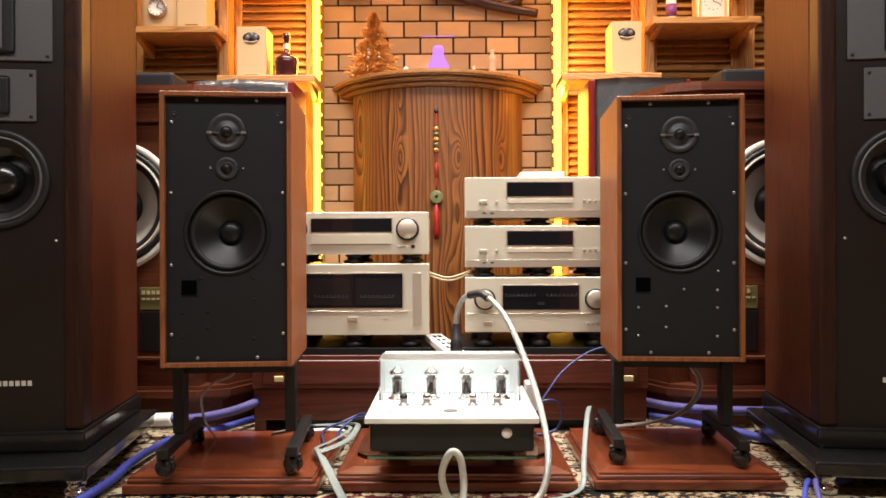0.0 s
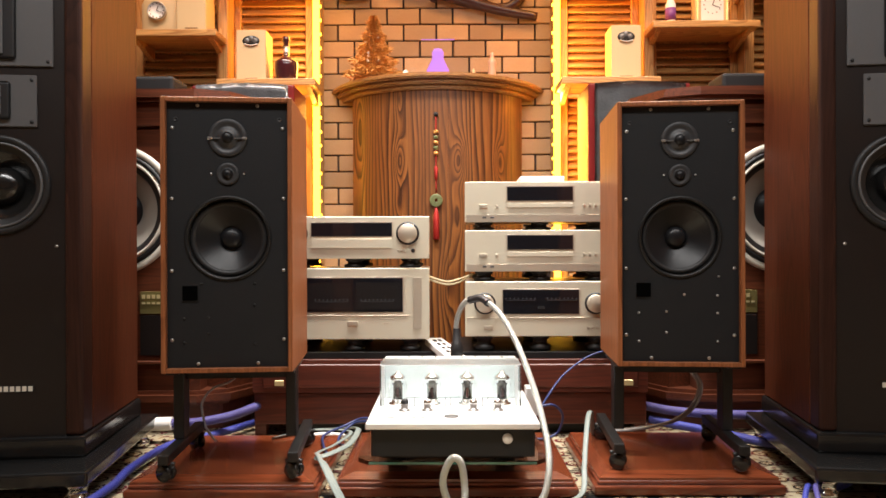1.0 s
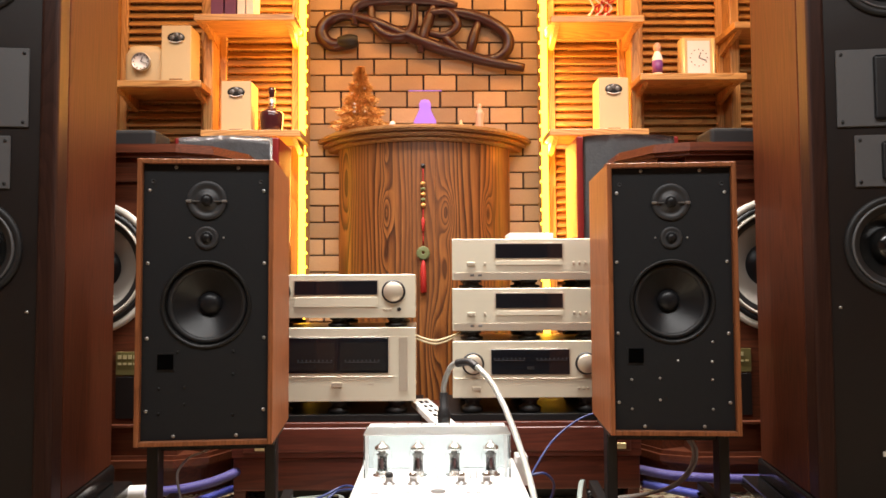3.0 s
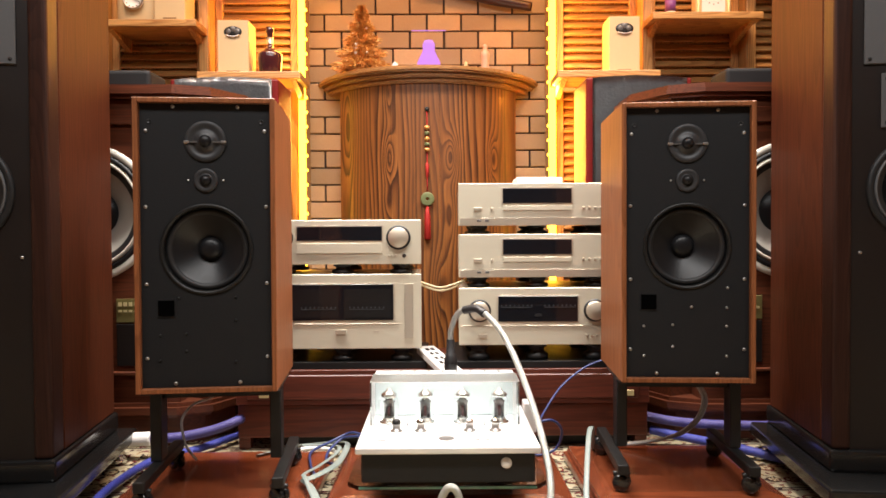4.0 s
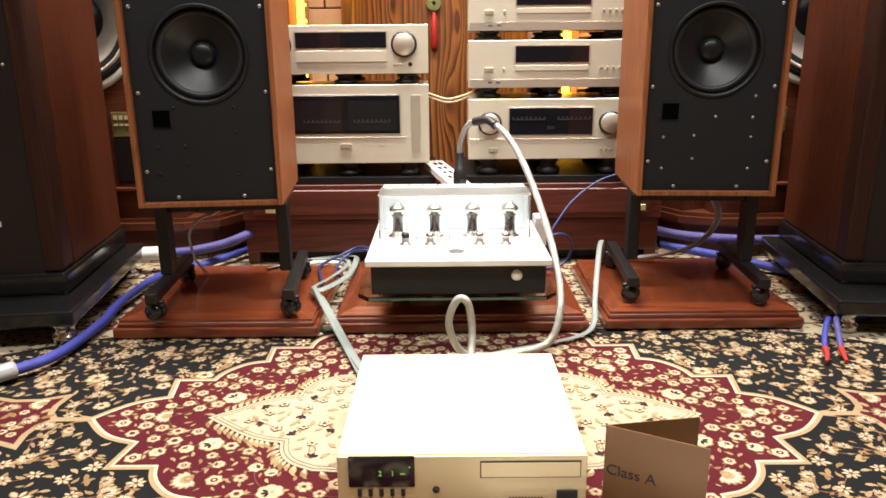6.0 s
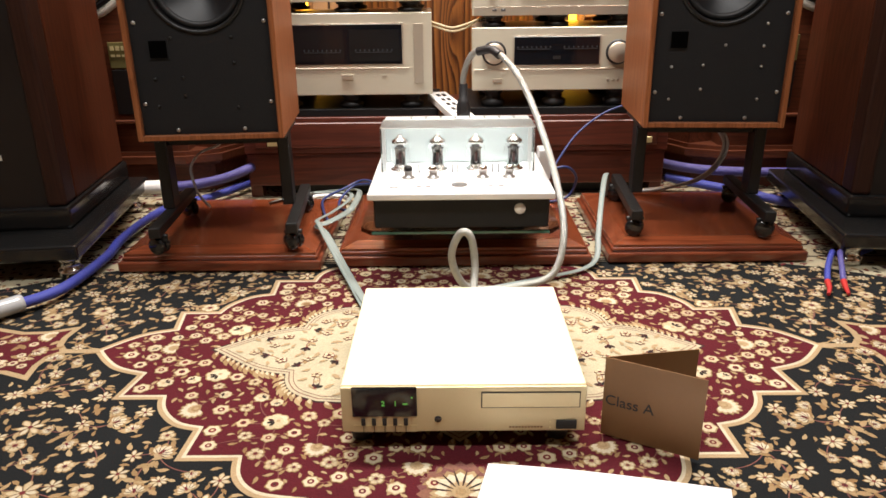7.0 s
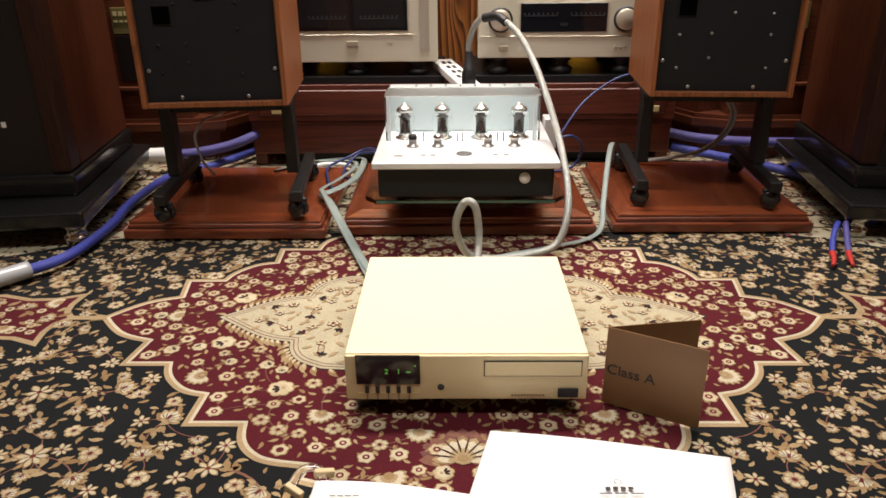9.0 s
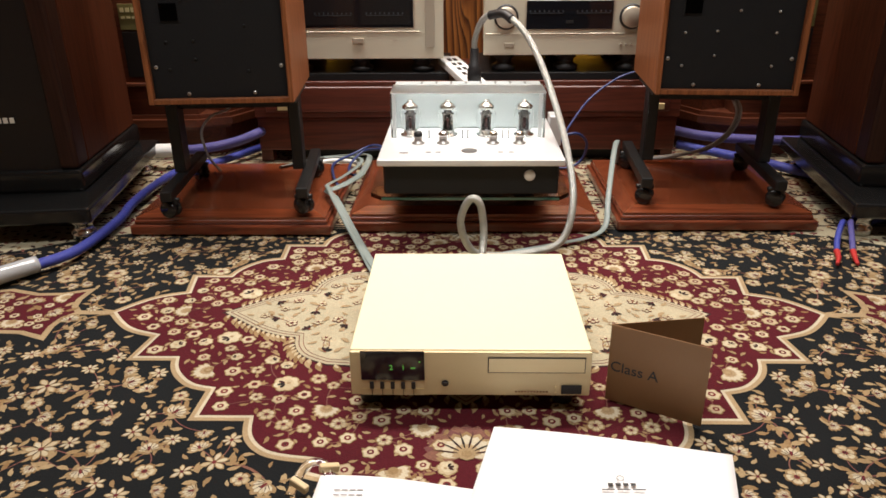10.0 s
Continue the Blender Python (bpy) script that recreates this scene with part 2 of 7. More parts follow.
M_MAHOG_T = wood("polished_mahogany_top", (0.20, 0.05, 0.019), (0.15, 0.035, 0.014), "x", 12, 0.07, 0.2, 0.6)
M_MAHOG_D = wood("dark_mahogany", (0.125, 0.028, 0.015), (0.08, 0.018, 0.010), "x", 12, 0.07, 0.42, 0.0)
M_BAFFLE = surface("black_baffle", (0.0118, 0.0124, 0.0138), (0.0075, 0.008, 0.0092), 55, 0.6, bump=0.15, spec=0.3)
M_DARKBAF = surface("dark_brown_baffle", (0.012, 0.0072, 0.006), (0.006, 0.004, 0.0036), 30, 0.45, bump=0.08)
M_TWEETER = surface("worn_grey_black_metal", (0.05, 0.05, 0.052), (0.03, 0.03, 0.032), 90, 0.45, metal=0.3, bump=0.08)
M_CONE = surface("speaker_cone", (0.011, 0.011, 0.0125), (0.008, 0.008, 0.009), 80, 0.36, spec=0.3, bump=0.05)
M_RUBBER = surface("black_rubber", (0.014, 0.014, 0.015), (0.009, 0.009, 0.01), 90, 0.5, bump=0.05)
M_BLACKGLOSS = surface("black_lacquer", (0.012, 0.012, 0.012), (0.008, 0.008, 0.008), 30, 0.18, coat=0.3, bump=0.01)
M_BLACKMET = surface("black_metal", (0.022, 0.022, 0.022), (0.014, 0.014, 0.014), 60, 0.4, metal=0.4, bump=0.03)
# light carried to the glass edge, put into a bright teal colour
M_TEAL = surface("teal_edge_light_paint", (0.05, 0.36, 0.27), (0.008, 0.07, 0.055), 40, 0.1, coat=0.5, bump=0.0)
M_CHROME = surface("chrome", (0.75, 0.74, 0.72), (0.65, 0.64, 0.62), 30, 0.15, metal=1.0, bump=0.0)
M_STEEL = surface("screw_steel", (0.55, 0.54, 0.52), (0.45, 0.44, 0.42), 30, 0.35, metal=0.9, bump=0.0)
M_CHAMP = surface("champagne_aluminium", (0.70, 0.655, 0.52), (0.64, 0.595, 0.465), 90, 0.4, metal=0.3, bump=0.0, stretch=(0.04, 1, 1))
M_CHAMP_D = surface("champagne_trim", (0.62, 0.55, 0.44), (0.56, 0.5, 0.4), 90, 0.35, metal=0.6, bump=0.0, stretch=(0.04, 1, 1))
M_WINDOW = surface("smoked_display", (0.006, 0.008, 0.012), (0.004, 0.006, 0.009), 10, 0.08, coat=0.4, bump=0.0)
M_SILVER = surface("satin_silver", (0.74, 0.74, 0.74), (0.68, 0.68, 0.68), 80, 0.35, metal=0.35, bump=0.02)
M_TRAFO = surface("silver_cover", (0.48, 0.53, 0.53), (0.44, 0.49, 0.495), 80, 0.4, metal=0.15, bump=0.03)
M_CDGOLD = surface("gold_beige_paint", (0.64, 0.53, 0.305), (0.60, 0.49, 0.28), 60, 0.42, metal=0.25, bump=0.02)
M_CDTOP = surface("cream_beige_paint", (0.74, 0.67, 0.46), (0.71, 0.64, 0.44), 60, 0.5, metal=0.05, bump=0.02)
M_CARD = surface("bronze_card", (0.235, 0.125, 0.05), (0.20, 0.105, 0.042), 60, 0.5, metal=0.2, bump=0.04)
M_PAPER = surface("white_paper", (0.82, 0.82, 0.82), (0.78, 0.78, 0.78), 40, 0.75, bump=0.03)
M_GREYINK = surface("grey_ink", (0.3, 0.3, 0.3), (0.25, 0.25, 0.25), 40, 0.8, bump=0.0)
M_PRINT = surface("black_print", (0.03, 0.03, 0.03), (0.025, 0.025, 0.025), 40, 0.7, bump=0.0)
M_BLUE = surface("blue_cable_sleeve", (0.045, 0.06, 0.36), (0.03, 0.04, 0.25), 400, 0.45, bump=0.5)
M_VIOLET = surface("violet_cable_sleeve", (0.085, 0.075, 0.27), (0.06, 0.052, 0.2), 400, 0.45, bump=0.5)
M_GREYCAB = surface("silver_braid_sleeve", (0.52, 0.53, 0.49), (0.26, 0.27, 0.25), 420, 0.32, metal=0.5, bump=0.6)
M_SAGE = surface("grey_green_cable", (0.24, 0.285, 0.265), (0.18, 0.215, 0.20), 200, 0.45, bump=0.2)
M_NAVY = surface("navy_wire", (0.03, 0.05, 0.16), (0.02, 0.03, 0.11), 200, 0.4, bump=0.1)
M_SLEEVE = surface("translucent_sleeve", (0.42, 0.43, 0.43), (0.32, 0.33, 0.34), 80, 0.2, bump=0.1, coat=0.4)
M_WHITEPL = surface("white_plastic", (0.78, 0.78, 0.76), (0.73, 0.73, 0.71), 60, 0.4, bump=0.02)
M_YELLOWCAB = surface("cream_wire", (0.75, 0.66, 0.42), (0.7, 0.6, 0.36), 100, 0.45, bump=0.05)
M_GREYFAB = surface("grey_wrapped_cloth", (0.135, 0.15, 0.165), (0.08, 0.09, 0.10), 22, 0.2, bump=1.0, spec=0.7, coat=0.7)
M_REDLAC = surface("red_lacquer", (0.16, 0.011, 0.010), (0.12, 0.008, 0.007), 20, 0.45, coat=0.0, bump=0.0, spec=0.2)
# near-black that stands in for the shade inside an opening
M_VOID = surface("opening_shade_black", (0.002, 0.002, 0.002), (0.0015, 0.0015, 0.0015), 30, 0.9, bump=0.0, spec=0.0)
M_RING = surface("white_ring", (0.72, 0.68, 0.58), (0.66, 0.62, 0.53), 50, 0.5, bump=0.05)
M_PLAQUE = surface("olive_gold_plaque", (0.25, 0.21, 0.08), (0.2, 0.17, 0.06), 50, 0.4, metal=0.4, bump=0.05)
M_GOLDPR = surface("pale_gold_print", (0.75, 0.65, 0.35), (0.7, 0.6, 0.3), 50, 0.4, metal=0.4, bump=0.0)
M_HORN = surface("grey_aluminium_plate", (0.125, 0.125, 0.128), (0.10, 0.10, 0.103), 50, 0.45, metal=0.2, bump=0.04)
M_POST = wood("dark_red_edge_wood", (0.036, 0.014, 0.009), (0.024, 0.009, 0.006), "z", 14, 0.07, 0.45, 0.05, spec=0.2)
M_METERBK = surface("dim_meter_panel", (0.012, 0.0125, 0.014), (0.008, 0.0085, 0.0095), 12, 0.25, bump=0.0, coat=0.3)
M_METER = surface("dim_meter_print", (0.05, 0.055, 0.06), (0.04, 0.044, 0.05), 60, 0.6, bump=0.0)
M_GREYPL = surface("grey_horn_plate", (0.16, 0.155, 0.15), (0.12, 0.115, 0.11), 60, 0.35, metal=0.4, bump=0.05)
M_PLATE = surface("tube_plate_metal", (0.20, 0.19, 0.185), (0.13, 0.125, 0.12), 60, 0.22, metal=0.9, bump=0.0)
M_GLASS = glass("clear_glass")
M_GREENGL = glass("green_edge_glass", (0.72, 0.93, 0.86), 0.03)
M_LED = glow("yellow_led_glow", (1.0, 0.5, 0.03), 9.0)
M_CRYSTAL = glow("violet_lit_crystal", (0.55, 0.2, 0.82), 1.0)
M_DIGIT = glow("green_digit", (0.3, 1.0, 0.16), 0.4)
M_ACRYL = glass("clear_acrylic", (0.93, 0.975, 0.975), 0.0, 1.12)
M_FROST = glass("frosted_acrylic", (0.93, 0.95, 0.95), 0.3, 1.35)
M_BULB = glass("tube_bulb", (1, 1, 1), 0.0, 1.12)
M_CHASSIS = surface("black_chassis_paint", (0.011, 0.011, 0.0115), (0.008, 0.008, 0.0085), 60, 0.55, bump=0.05, spec=0.3)
M_THIN = glass("thin_crystal", (1, 1, 1), 0.0, 1.03)
M_PALECONE = surface("pale_paper_cone", (0.5, 0.46, 0.4), (0.42, 0.39, 0.34), 60, 0.6, bump=0.1)
M_BOXTAN = surface("cream_carton", (0.62, 0.48, 0.27), (0.57, 0.43, 0.24), 30, 0.6, bump=0.05)
M_GOLDTIN = surface("gold_tinsel", (0.80, 0.47, 0.15), (0.62, 0.30, 0.08), 60, 0.35, metal=0.3, bump=0.1)
M_SCULPT = surface("red_brown_carving", (0.065, 0.014, 0.012), (0.016, 0.006, 0.006), 45, 0.34, coat=0.15, bump=0.1)
M_BOTTLE = surface("dark_red_bottle", (0.06, 0.016, 0.02), (0.04, 0.01, 0.014), 20, 0.12, coat=0.5, bump=0.0)
M_RED = surface("red_cord", (0.45, 0.02, 0.015), (0.35, 0.015, 0.012), 300, 0.6, bump=0.3)
M_JADE = surface("jade_bronze", (0.17, 0.2, 0.09), (0.1, 0.12, 0.05), 100, 0.35, bump=0.1)
M_R_BLACK = pile("rug_black", (0.0085, 0.0095, 0.010), (0.0085, 0.0095, 0.010))
M_R_RED = pile("rug_burgundy", (0.074, 0.0085, 0.0130), (0.074, 0.0085, 0.0130))
M_R_CREAM = pile("rug_cream", (0.40, 0.355, 0.24), (0.40, 0.355, 0.24))
M_R_TAN = pile("rug_tan_outline", (0.33, 0.24, 0.135), (0.33, 0.24, 0.135))
M_R_FLOWER = pile("rug_flowers", (0.50, 0.44, 0.30), (0.41, 0.33, 0.20))
M_R_LEAF = pile("rug_leaves", (0.34, 0.25, 0.135), (0.21, 0.125, 0.055))
M_R_STEM = pile("rug_stems", (0.14, 0.055, 0.05), (0.19, 0.09, 0.06))
M_R_HEART = pile("rug_burgundy_hearts", (0.10, 0.010, 0.018), (0.16, 0.03, 0.03))
M_R_PALE = pile("rug_pale_line", (0.48, 0.42, 0.30), (0.48, 0.42, 0.30))
M_R_DARK = pile("rug_dark_marks", (0.02, 0.018, 0.016), (0.05, 0.02, 0.02))


# ---- mesh helpers ----
def box(bm, x0, x1, y0, y1, z0, z1, bevel=0.0, seg=1):
    m = Matrix.Translation(((x0 + x1) / 2, (y0 + y1) / 2, (z0 + z1) / 2)) @ Matrix.Diagonal((x1 - x0, y1 - y0, z1 - z0, 1))
    r = bmesh.ops.create_cube(bm, size=1, matrix=m)
    if bevel:
        edges = list({e for v in r["verts"] for e in v.link_edges})
        bmesh.ops.bevel(bm, geom=edges, offset=bevel, segments=seg, affect="EDGES", profile=0.5)
    return bm


def cube(x0, x1, y0, y1, z0, z1, bevel=0.0, seg=1):
    return box(bmesh.new(), x0, x1, y0, y1, z0, z1, bevel, seg)


def lathe(profile, m=Matrix(), seg=32, bm=None):
    """A body turned round z from (radius, height) pairs, placed by m."""
    bm = bm or bmesh.new()
    rings = []
    for r, z in profile:
        if r < 1e-5:
            rings.append([bm.verts.new(m @ Vector((0, 0, z)))])
        else:
            rings.append([bm.verts.new(m @ Vector((r * math.cos(a), r * math.sin(a), z))) for a in (2 * math.pi * i / seg for i in range(seg))])
    for a, b in zip(rings, rings[1:]):
        for i in range(seg):
            j = (i + 1) % seg
            if len(a) == 1 and len(b) > 1:
                f = bm.faces.new((a[0], b[i], b[j]))
            elif len(b) == 1 and len(a) > 1:
                f = bm.faces.new((a[i], a[j], b[0]))
            elif len(a) > 1:
                f = bm.faces.new((a[i], a[j], b[j], b[i]))
            else:
                continue
            f.smooth = True
    bmesh.ops.recalc_face_normals(bm, faces=bm.faces)
    return bm


FRONT = Matrix.Rotation(radians(90), 4, "X")  # turns z into -y, towards the camera


def smooth_path(points, per=10):
    pts = [Vector(p) for p in points]
    pts = [pts[0] * 2 - pts[1]] + pts + [pts[-1] * 2 - pts[-2]]
    out = []
    for a, b, c, d in zip(pts, pts[1:], pts[2:], pts[3:]):
        for i in range(per):
            t = i / per
            out.append(0.5 * ((2 * b) + (c - a) * t + (2 * a - 5 * b + 4 * c - d) * t * t + (3 * b - a - 3 * c + d) * t ** 3))
    return out + [pts[-2]]


def tube(points, r, seg=10, per=10, bm=None, flat=1.0, taper=None):
    """A round or flattened cable along a smooth path."""
    bm = bm or bmesh.new()
    path = smooth_path(points, per)
    rings, up = [], Vector((0, 0, 1))
    for i, p in enumerate(path):
        d = (path[min(i + 1, len(path) - 1)] - path[max(i - 1, 0)]).normalized()
        side = d.cross(up)
        side = side.normalized() if side.length > 0.05 else Vector((1, 0, 0))
        up2 = side.cross(d).normalized()
        k = r * (taper(i / (len(path) - 1)) if taper else 1)
        rings.append([bm.verts.new(p + k * math.cos(a) * side + k * flat * math.sin(a) * up2) for a in (2 * math.pi * j / seg for j in range(seg))])
        up = up2 if abs(up2.z) > 0.1 else up
    for a, b in zip(rings, rings[1:]):
        for j in range(seg):
            bm.faces.new((a[j], a[(j + 1) % seg], b[(j + 1) % seg], b[j])).smooth = True
    bm.faces.new(list(reversed(rings[0])))
    bm.faces.new(rings[-1])
    bmesh.ops.recalc_face_normals(bm, faces=bm.faces)
    return bm


def star(points, center, z0, z1):
    """A flat body over an outline that can be seen whole from its centre."""
    bm = bmesh.new()
    lo = [bm.verts.new((x, y, z0)) for x, y in points]
    hi = [bm.verts.new((x, y, z1)) for x, y in points]
    c = bm.verts.new((*center, z1))
    for i in range(len(points)):
        j = (i + 1) % len(points)
        bm.faces.new((c, hi[i], hi[j]))
        bm.faces.new((lo[i], lo[j], hi[j], hi[i]))
    return bm


def prism(points, z0, z1, bm=None):
    """An upright body over a flat outline of (x, y)."""
    bm = bm or bmesh.new()
    lo = [bm.verts.new((x, y, z0)) for x, y in points]
    hi = [bm.verts.new((x, y, z1)) for x, y in points]
    n = len(points)
    caps = [bm.faces.new(hi), bm.faces.new(list(reversed(lo)))]
    for i in range(n):
        bm.faces.new((lo[i], lo[(i + 1) % n], hi[(i + 1) % n], hi[i]))
    bmesh.ops.triangulate(bm, faces=caps)
    bmesh.ops.recalc_face_normals(bm, faces=bm.faces)
    return bm


def holed(bm, x0, x1, z0, z1, y0, y1, holes, seg=48):
    """A flat board in the x-z plane with round holes (x, z, r), each in a square cell of its own; the cells lie one above another."""
    z = z0
    for cx, cz, r in sorted(holes, key=lambda h: h[1]):
        q = r + 0.006
        box(bm, x0, x1, y0, y1, z, cz - q)
        box(bm, x0, cx - q, y0, y1, cz - q, cz + q)
        box(bm, cx + q, x1, y0, y1, cz - q, cz + q)
        ring_in, ring_out = [], []
        for i in range(seg):
            a = 2 * math.pi * i / seg
            c, s = math.cos(a), math.sin(a)
            k = q / max(abs(c), abs(s))
            ring_in.append([bm.verts.new((cx + r * c, y, cz + r * s)) for y in (y0, y1)])
            ring_out.append([bm.verts.new((cx + k * c, y, cz + k * s)) for y in (y0, y1)])
        for i in range(seg):
            j = (i + 1) % seg
            bm.faces.new((ring_out[i][0], ring_out[j][0], ring_in[j][0], ring_in[i][0]))
            bm.faces.new((ring_in[i][0], ring_in[j][0], ring_in[j][1], ring_in[i][1]))
        z = cz + q
    box(bm, x0, x1, y0, y1, z, z1)
    bmesh.ops.remove_doubles(bm, verts=bm.verts, dist=1e-5)
    bmesh.ops.recalc_face_normals(bm, faces=bm.faces)
    return bm


def mesh_of(name, bm, material):
    me = bpy.data.meshes.new(name)
    bm.to_mesh(me)
    bm.free()
    me.materials.append(material)
    return me


def part(name, bm, material, parent=None, label=""):
    ob = new(name, mesh_of(name, bm, material))
    if parent:
        ob.parent = parent
    return tagged(ob, label)


def thing(name, label, category, at=Matrix(), group="", kind=""):
    ob = new(name)
    ob.empty_display_size = 0.05
    ob.matrix_world = at
    return tagged(ob, label, category, group, kind)


def solid(name, bm, material, label, category, group="", kind=""):
    return tagged(part(name, bm, material), label, category, group, kind)


def text_part(name, body, size, material, parent, m, extrude=0.0003, label=""):
    cu = bpy.data.curves.new(name, "FONT")
    cu.body, cu.size, cu.extrude, cu.align_x, cu.align_y = body, size, extrude, "CENTER", "CENTER"
    tmp = bpy.data.objects.new(name, cu)
    scene.collection.objects.link(tmp)
    bpy.context.view_layer.update()
    me = bpy.data.meshes.new_from_object(tmp.evaluated_get(bpy.context.evaluated_depsgraph_get()))
    bpy.data.objects.remove(tmp)
    me.materials.clear()
    me.materials.append(material)
    ob = new(name, me)
    ob.parent = parent
    ob.matrix_local = m
    return tagged(ob, label)


# ---- the room ----
WALL_Y = 3.05
solid("floor", cube(-2.4, 2.4, -2.4, 3.2, -0.06, -0.012), M_FLOOR, "dark wooden floor under the rug", "floor", kind="structure")
solid("ceiling", cube(-2.5, 2.5, -2.5, 3.25, 2.6, 2.7), M_CEIL, "plain warm white ceiling", "ceiling", kind="structure")
solid("wall_west", cube(-2.5, -2.4, -2.5, 3.25, -0.06, 2.6), M_PLASTER, "plain warm plaster side wall", "wall", kind="structure")
solid("wall_east", cube(2.4, 2.5, -2.5, 3.25, -0.06, 2.6), M_PLASTER, "plain warm plaster side wall", "wall", kind="structure")
solid("wall_south", cube(-2.4, 2.4, -2.5, -2.4, -0.06, 2.6), M_PLASTER, "plain warm plaster rear wall", "wall", kind="structure")
wall = solid("wall_north", cube(-2.4, 2.4, WALL_Y + 0.004, WALL_Y + 0.15, -0.06, 2.6), M_JOINT, "tan brick wall with dark recessed joints", "wall", kind="structure")

# ---- rug ----
RC = (0.0, 1.185)
QUARTER = [(0.618, 0.0), (0.59, 0.035), (0.56, 0.062), (0.511, 0.078), (0.522, 0.148), (0.453, 0.148), (0.446, 0.175), (0.43, 0.2), (0.404, 0.224), (0.37, 0.232),
           (0.373, 0.30), (0.296, 0.30), (0.291, 0.335), (0.275, 0.36), (0.25, 0.378), (0.192, 0.386), (0.2, 0.412), (0.15, 0.428), (0.098, 0.445), (0.05, 0.452), (0.0, 0.50)]
CORE = [(0.42, 0.0), (0.385, 0.028), (0.345, 0.06), (0.31, 0.078), (0.279, 0.084), (0.274, 0.115), (0.255, 0.145), (0.215, 0.165), (0.16, 0.17), (0.12, 0.2), (0.06, 0.215), (0.0, 0.27)]


SHARP = {0, 3, 4, 5, 9, 10, 11, 15, 16, 20}


def rounded(quarter, sharp):
    """Cuts the corners of the lobes twice and keeps the spikes."""
    pts = [(x, y, i in sharp) for i, (x, y) in enumerate(quarter)]
    for _ in range(2):
        out = []
        for i, (x, y, k) in enumerate(pts):
            if k:
                out.append((x, y, True))
            else:
                (xa, ya, _a), (xb, yb, _b) = pts[i - 1], pts[i + 1]
                out += [(x * 0.75 + xa * 0.25, y * 0.75 + ya * 0.25, False), (x * 0.75 + xb * 0.25, y * 0.75 + yb * 0.25, False)]
        pts = out
    return [(x, y) for x, y, _k in pts]


def four(quarter):
    a = list(quarter)
    ring = a + [(-x, y) for x, y in reversed(a[:-1])] + [(-x, -y) for x, y in a[1:]] + [(x, -y) for x, y in reversed(a[1:-1])]
    return [(RC[0] + x, RC[1] + y) for x, y in ring]


def offset_ring(ring, d):
    n, out = len(ring), []
    for i in range(n):
        p, q, r = Vector(ring[i - 1]), Vector(ring[i]), Vector(ring[(i + 1) % n])
        n1, n2 = (q - p).normalized(), (r - q).normalized()
        nn = Vector((n1.y + n2.y, -n1.x - n2.x))
        nn = nn.normalized() if nn.length > 0.05 else Vector((n1.y, -n1.x))
        k = 1 / max(0.5, abs(nn.dot(Vector((n1.y, -n1.x)))))
        out.append((q.x + nn.x * d * k, q.y + nn.y * d * k))
    return out


def inside(x, y, ring):
    hit = False
    for (x0, y0), (x1, y1) in zip(ring, ring[1:] + ring[:1]):
        if (y0 > y) != (y1 > y) and x < (x1 - x0) * (y - y0) / (y1 - y0) + x0:
            hit = not hit
    return hit


class Flat:
    """Gathers small flat pieces of pile, each a thin raised island."""

    def __init__(self):
        self.v, self.f = [], []

    def poly(self, pts, z):
        k, n = len(self.v), len(pts)
        self.v += [(x, y, z * 0.45) for x, y in pts]
        self.f.append(tuple(range(k, k + n)))

    def mesh(self, name, material, parent, label):
        me = bpy.data.meshes.new(name)
        me.from_pydata(self.v, [], self.f)
        me.materials.append(material)
        ob = new(name, me)
        ob.parent = parent
        return tagged(ob, label, kind="stuff")


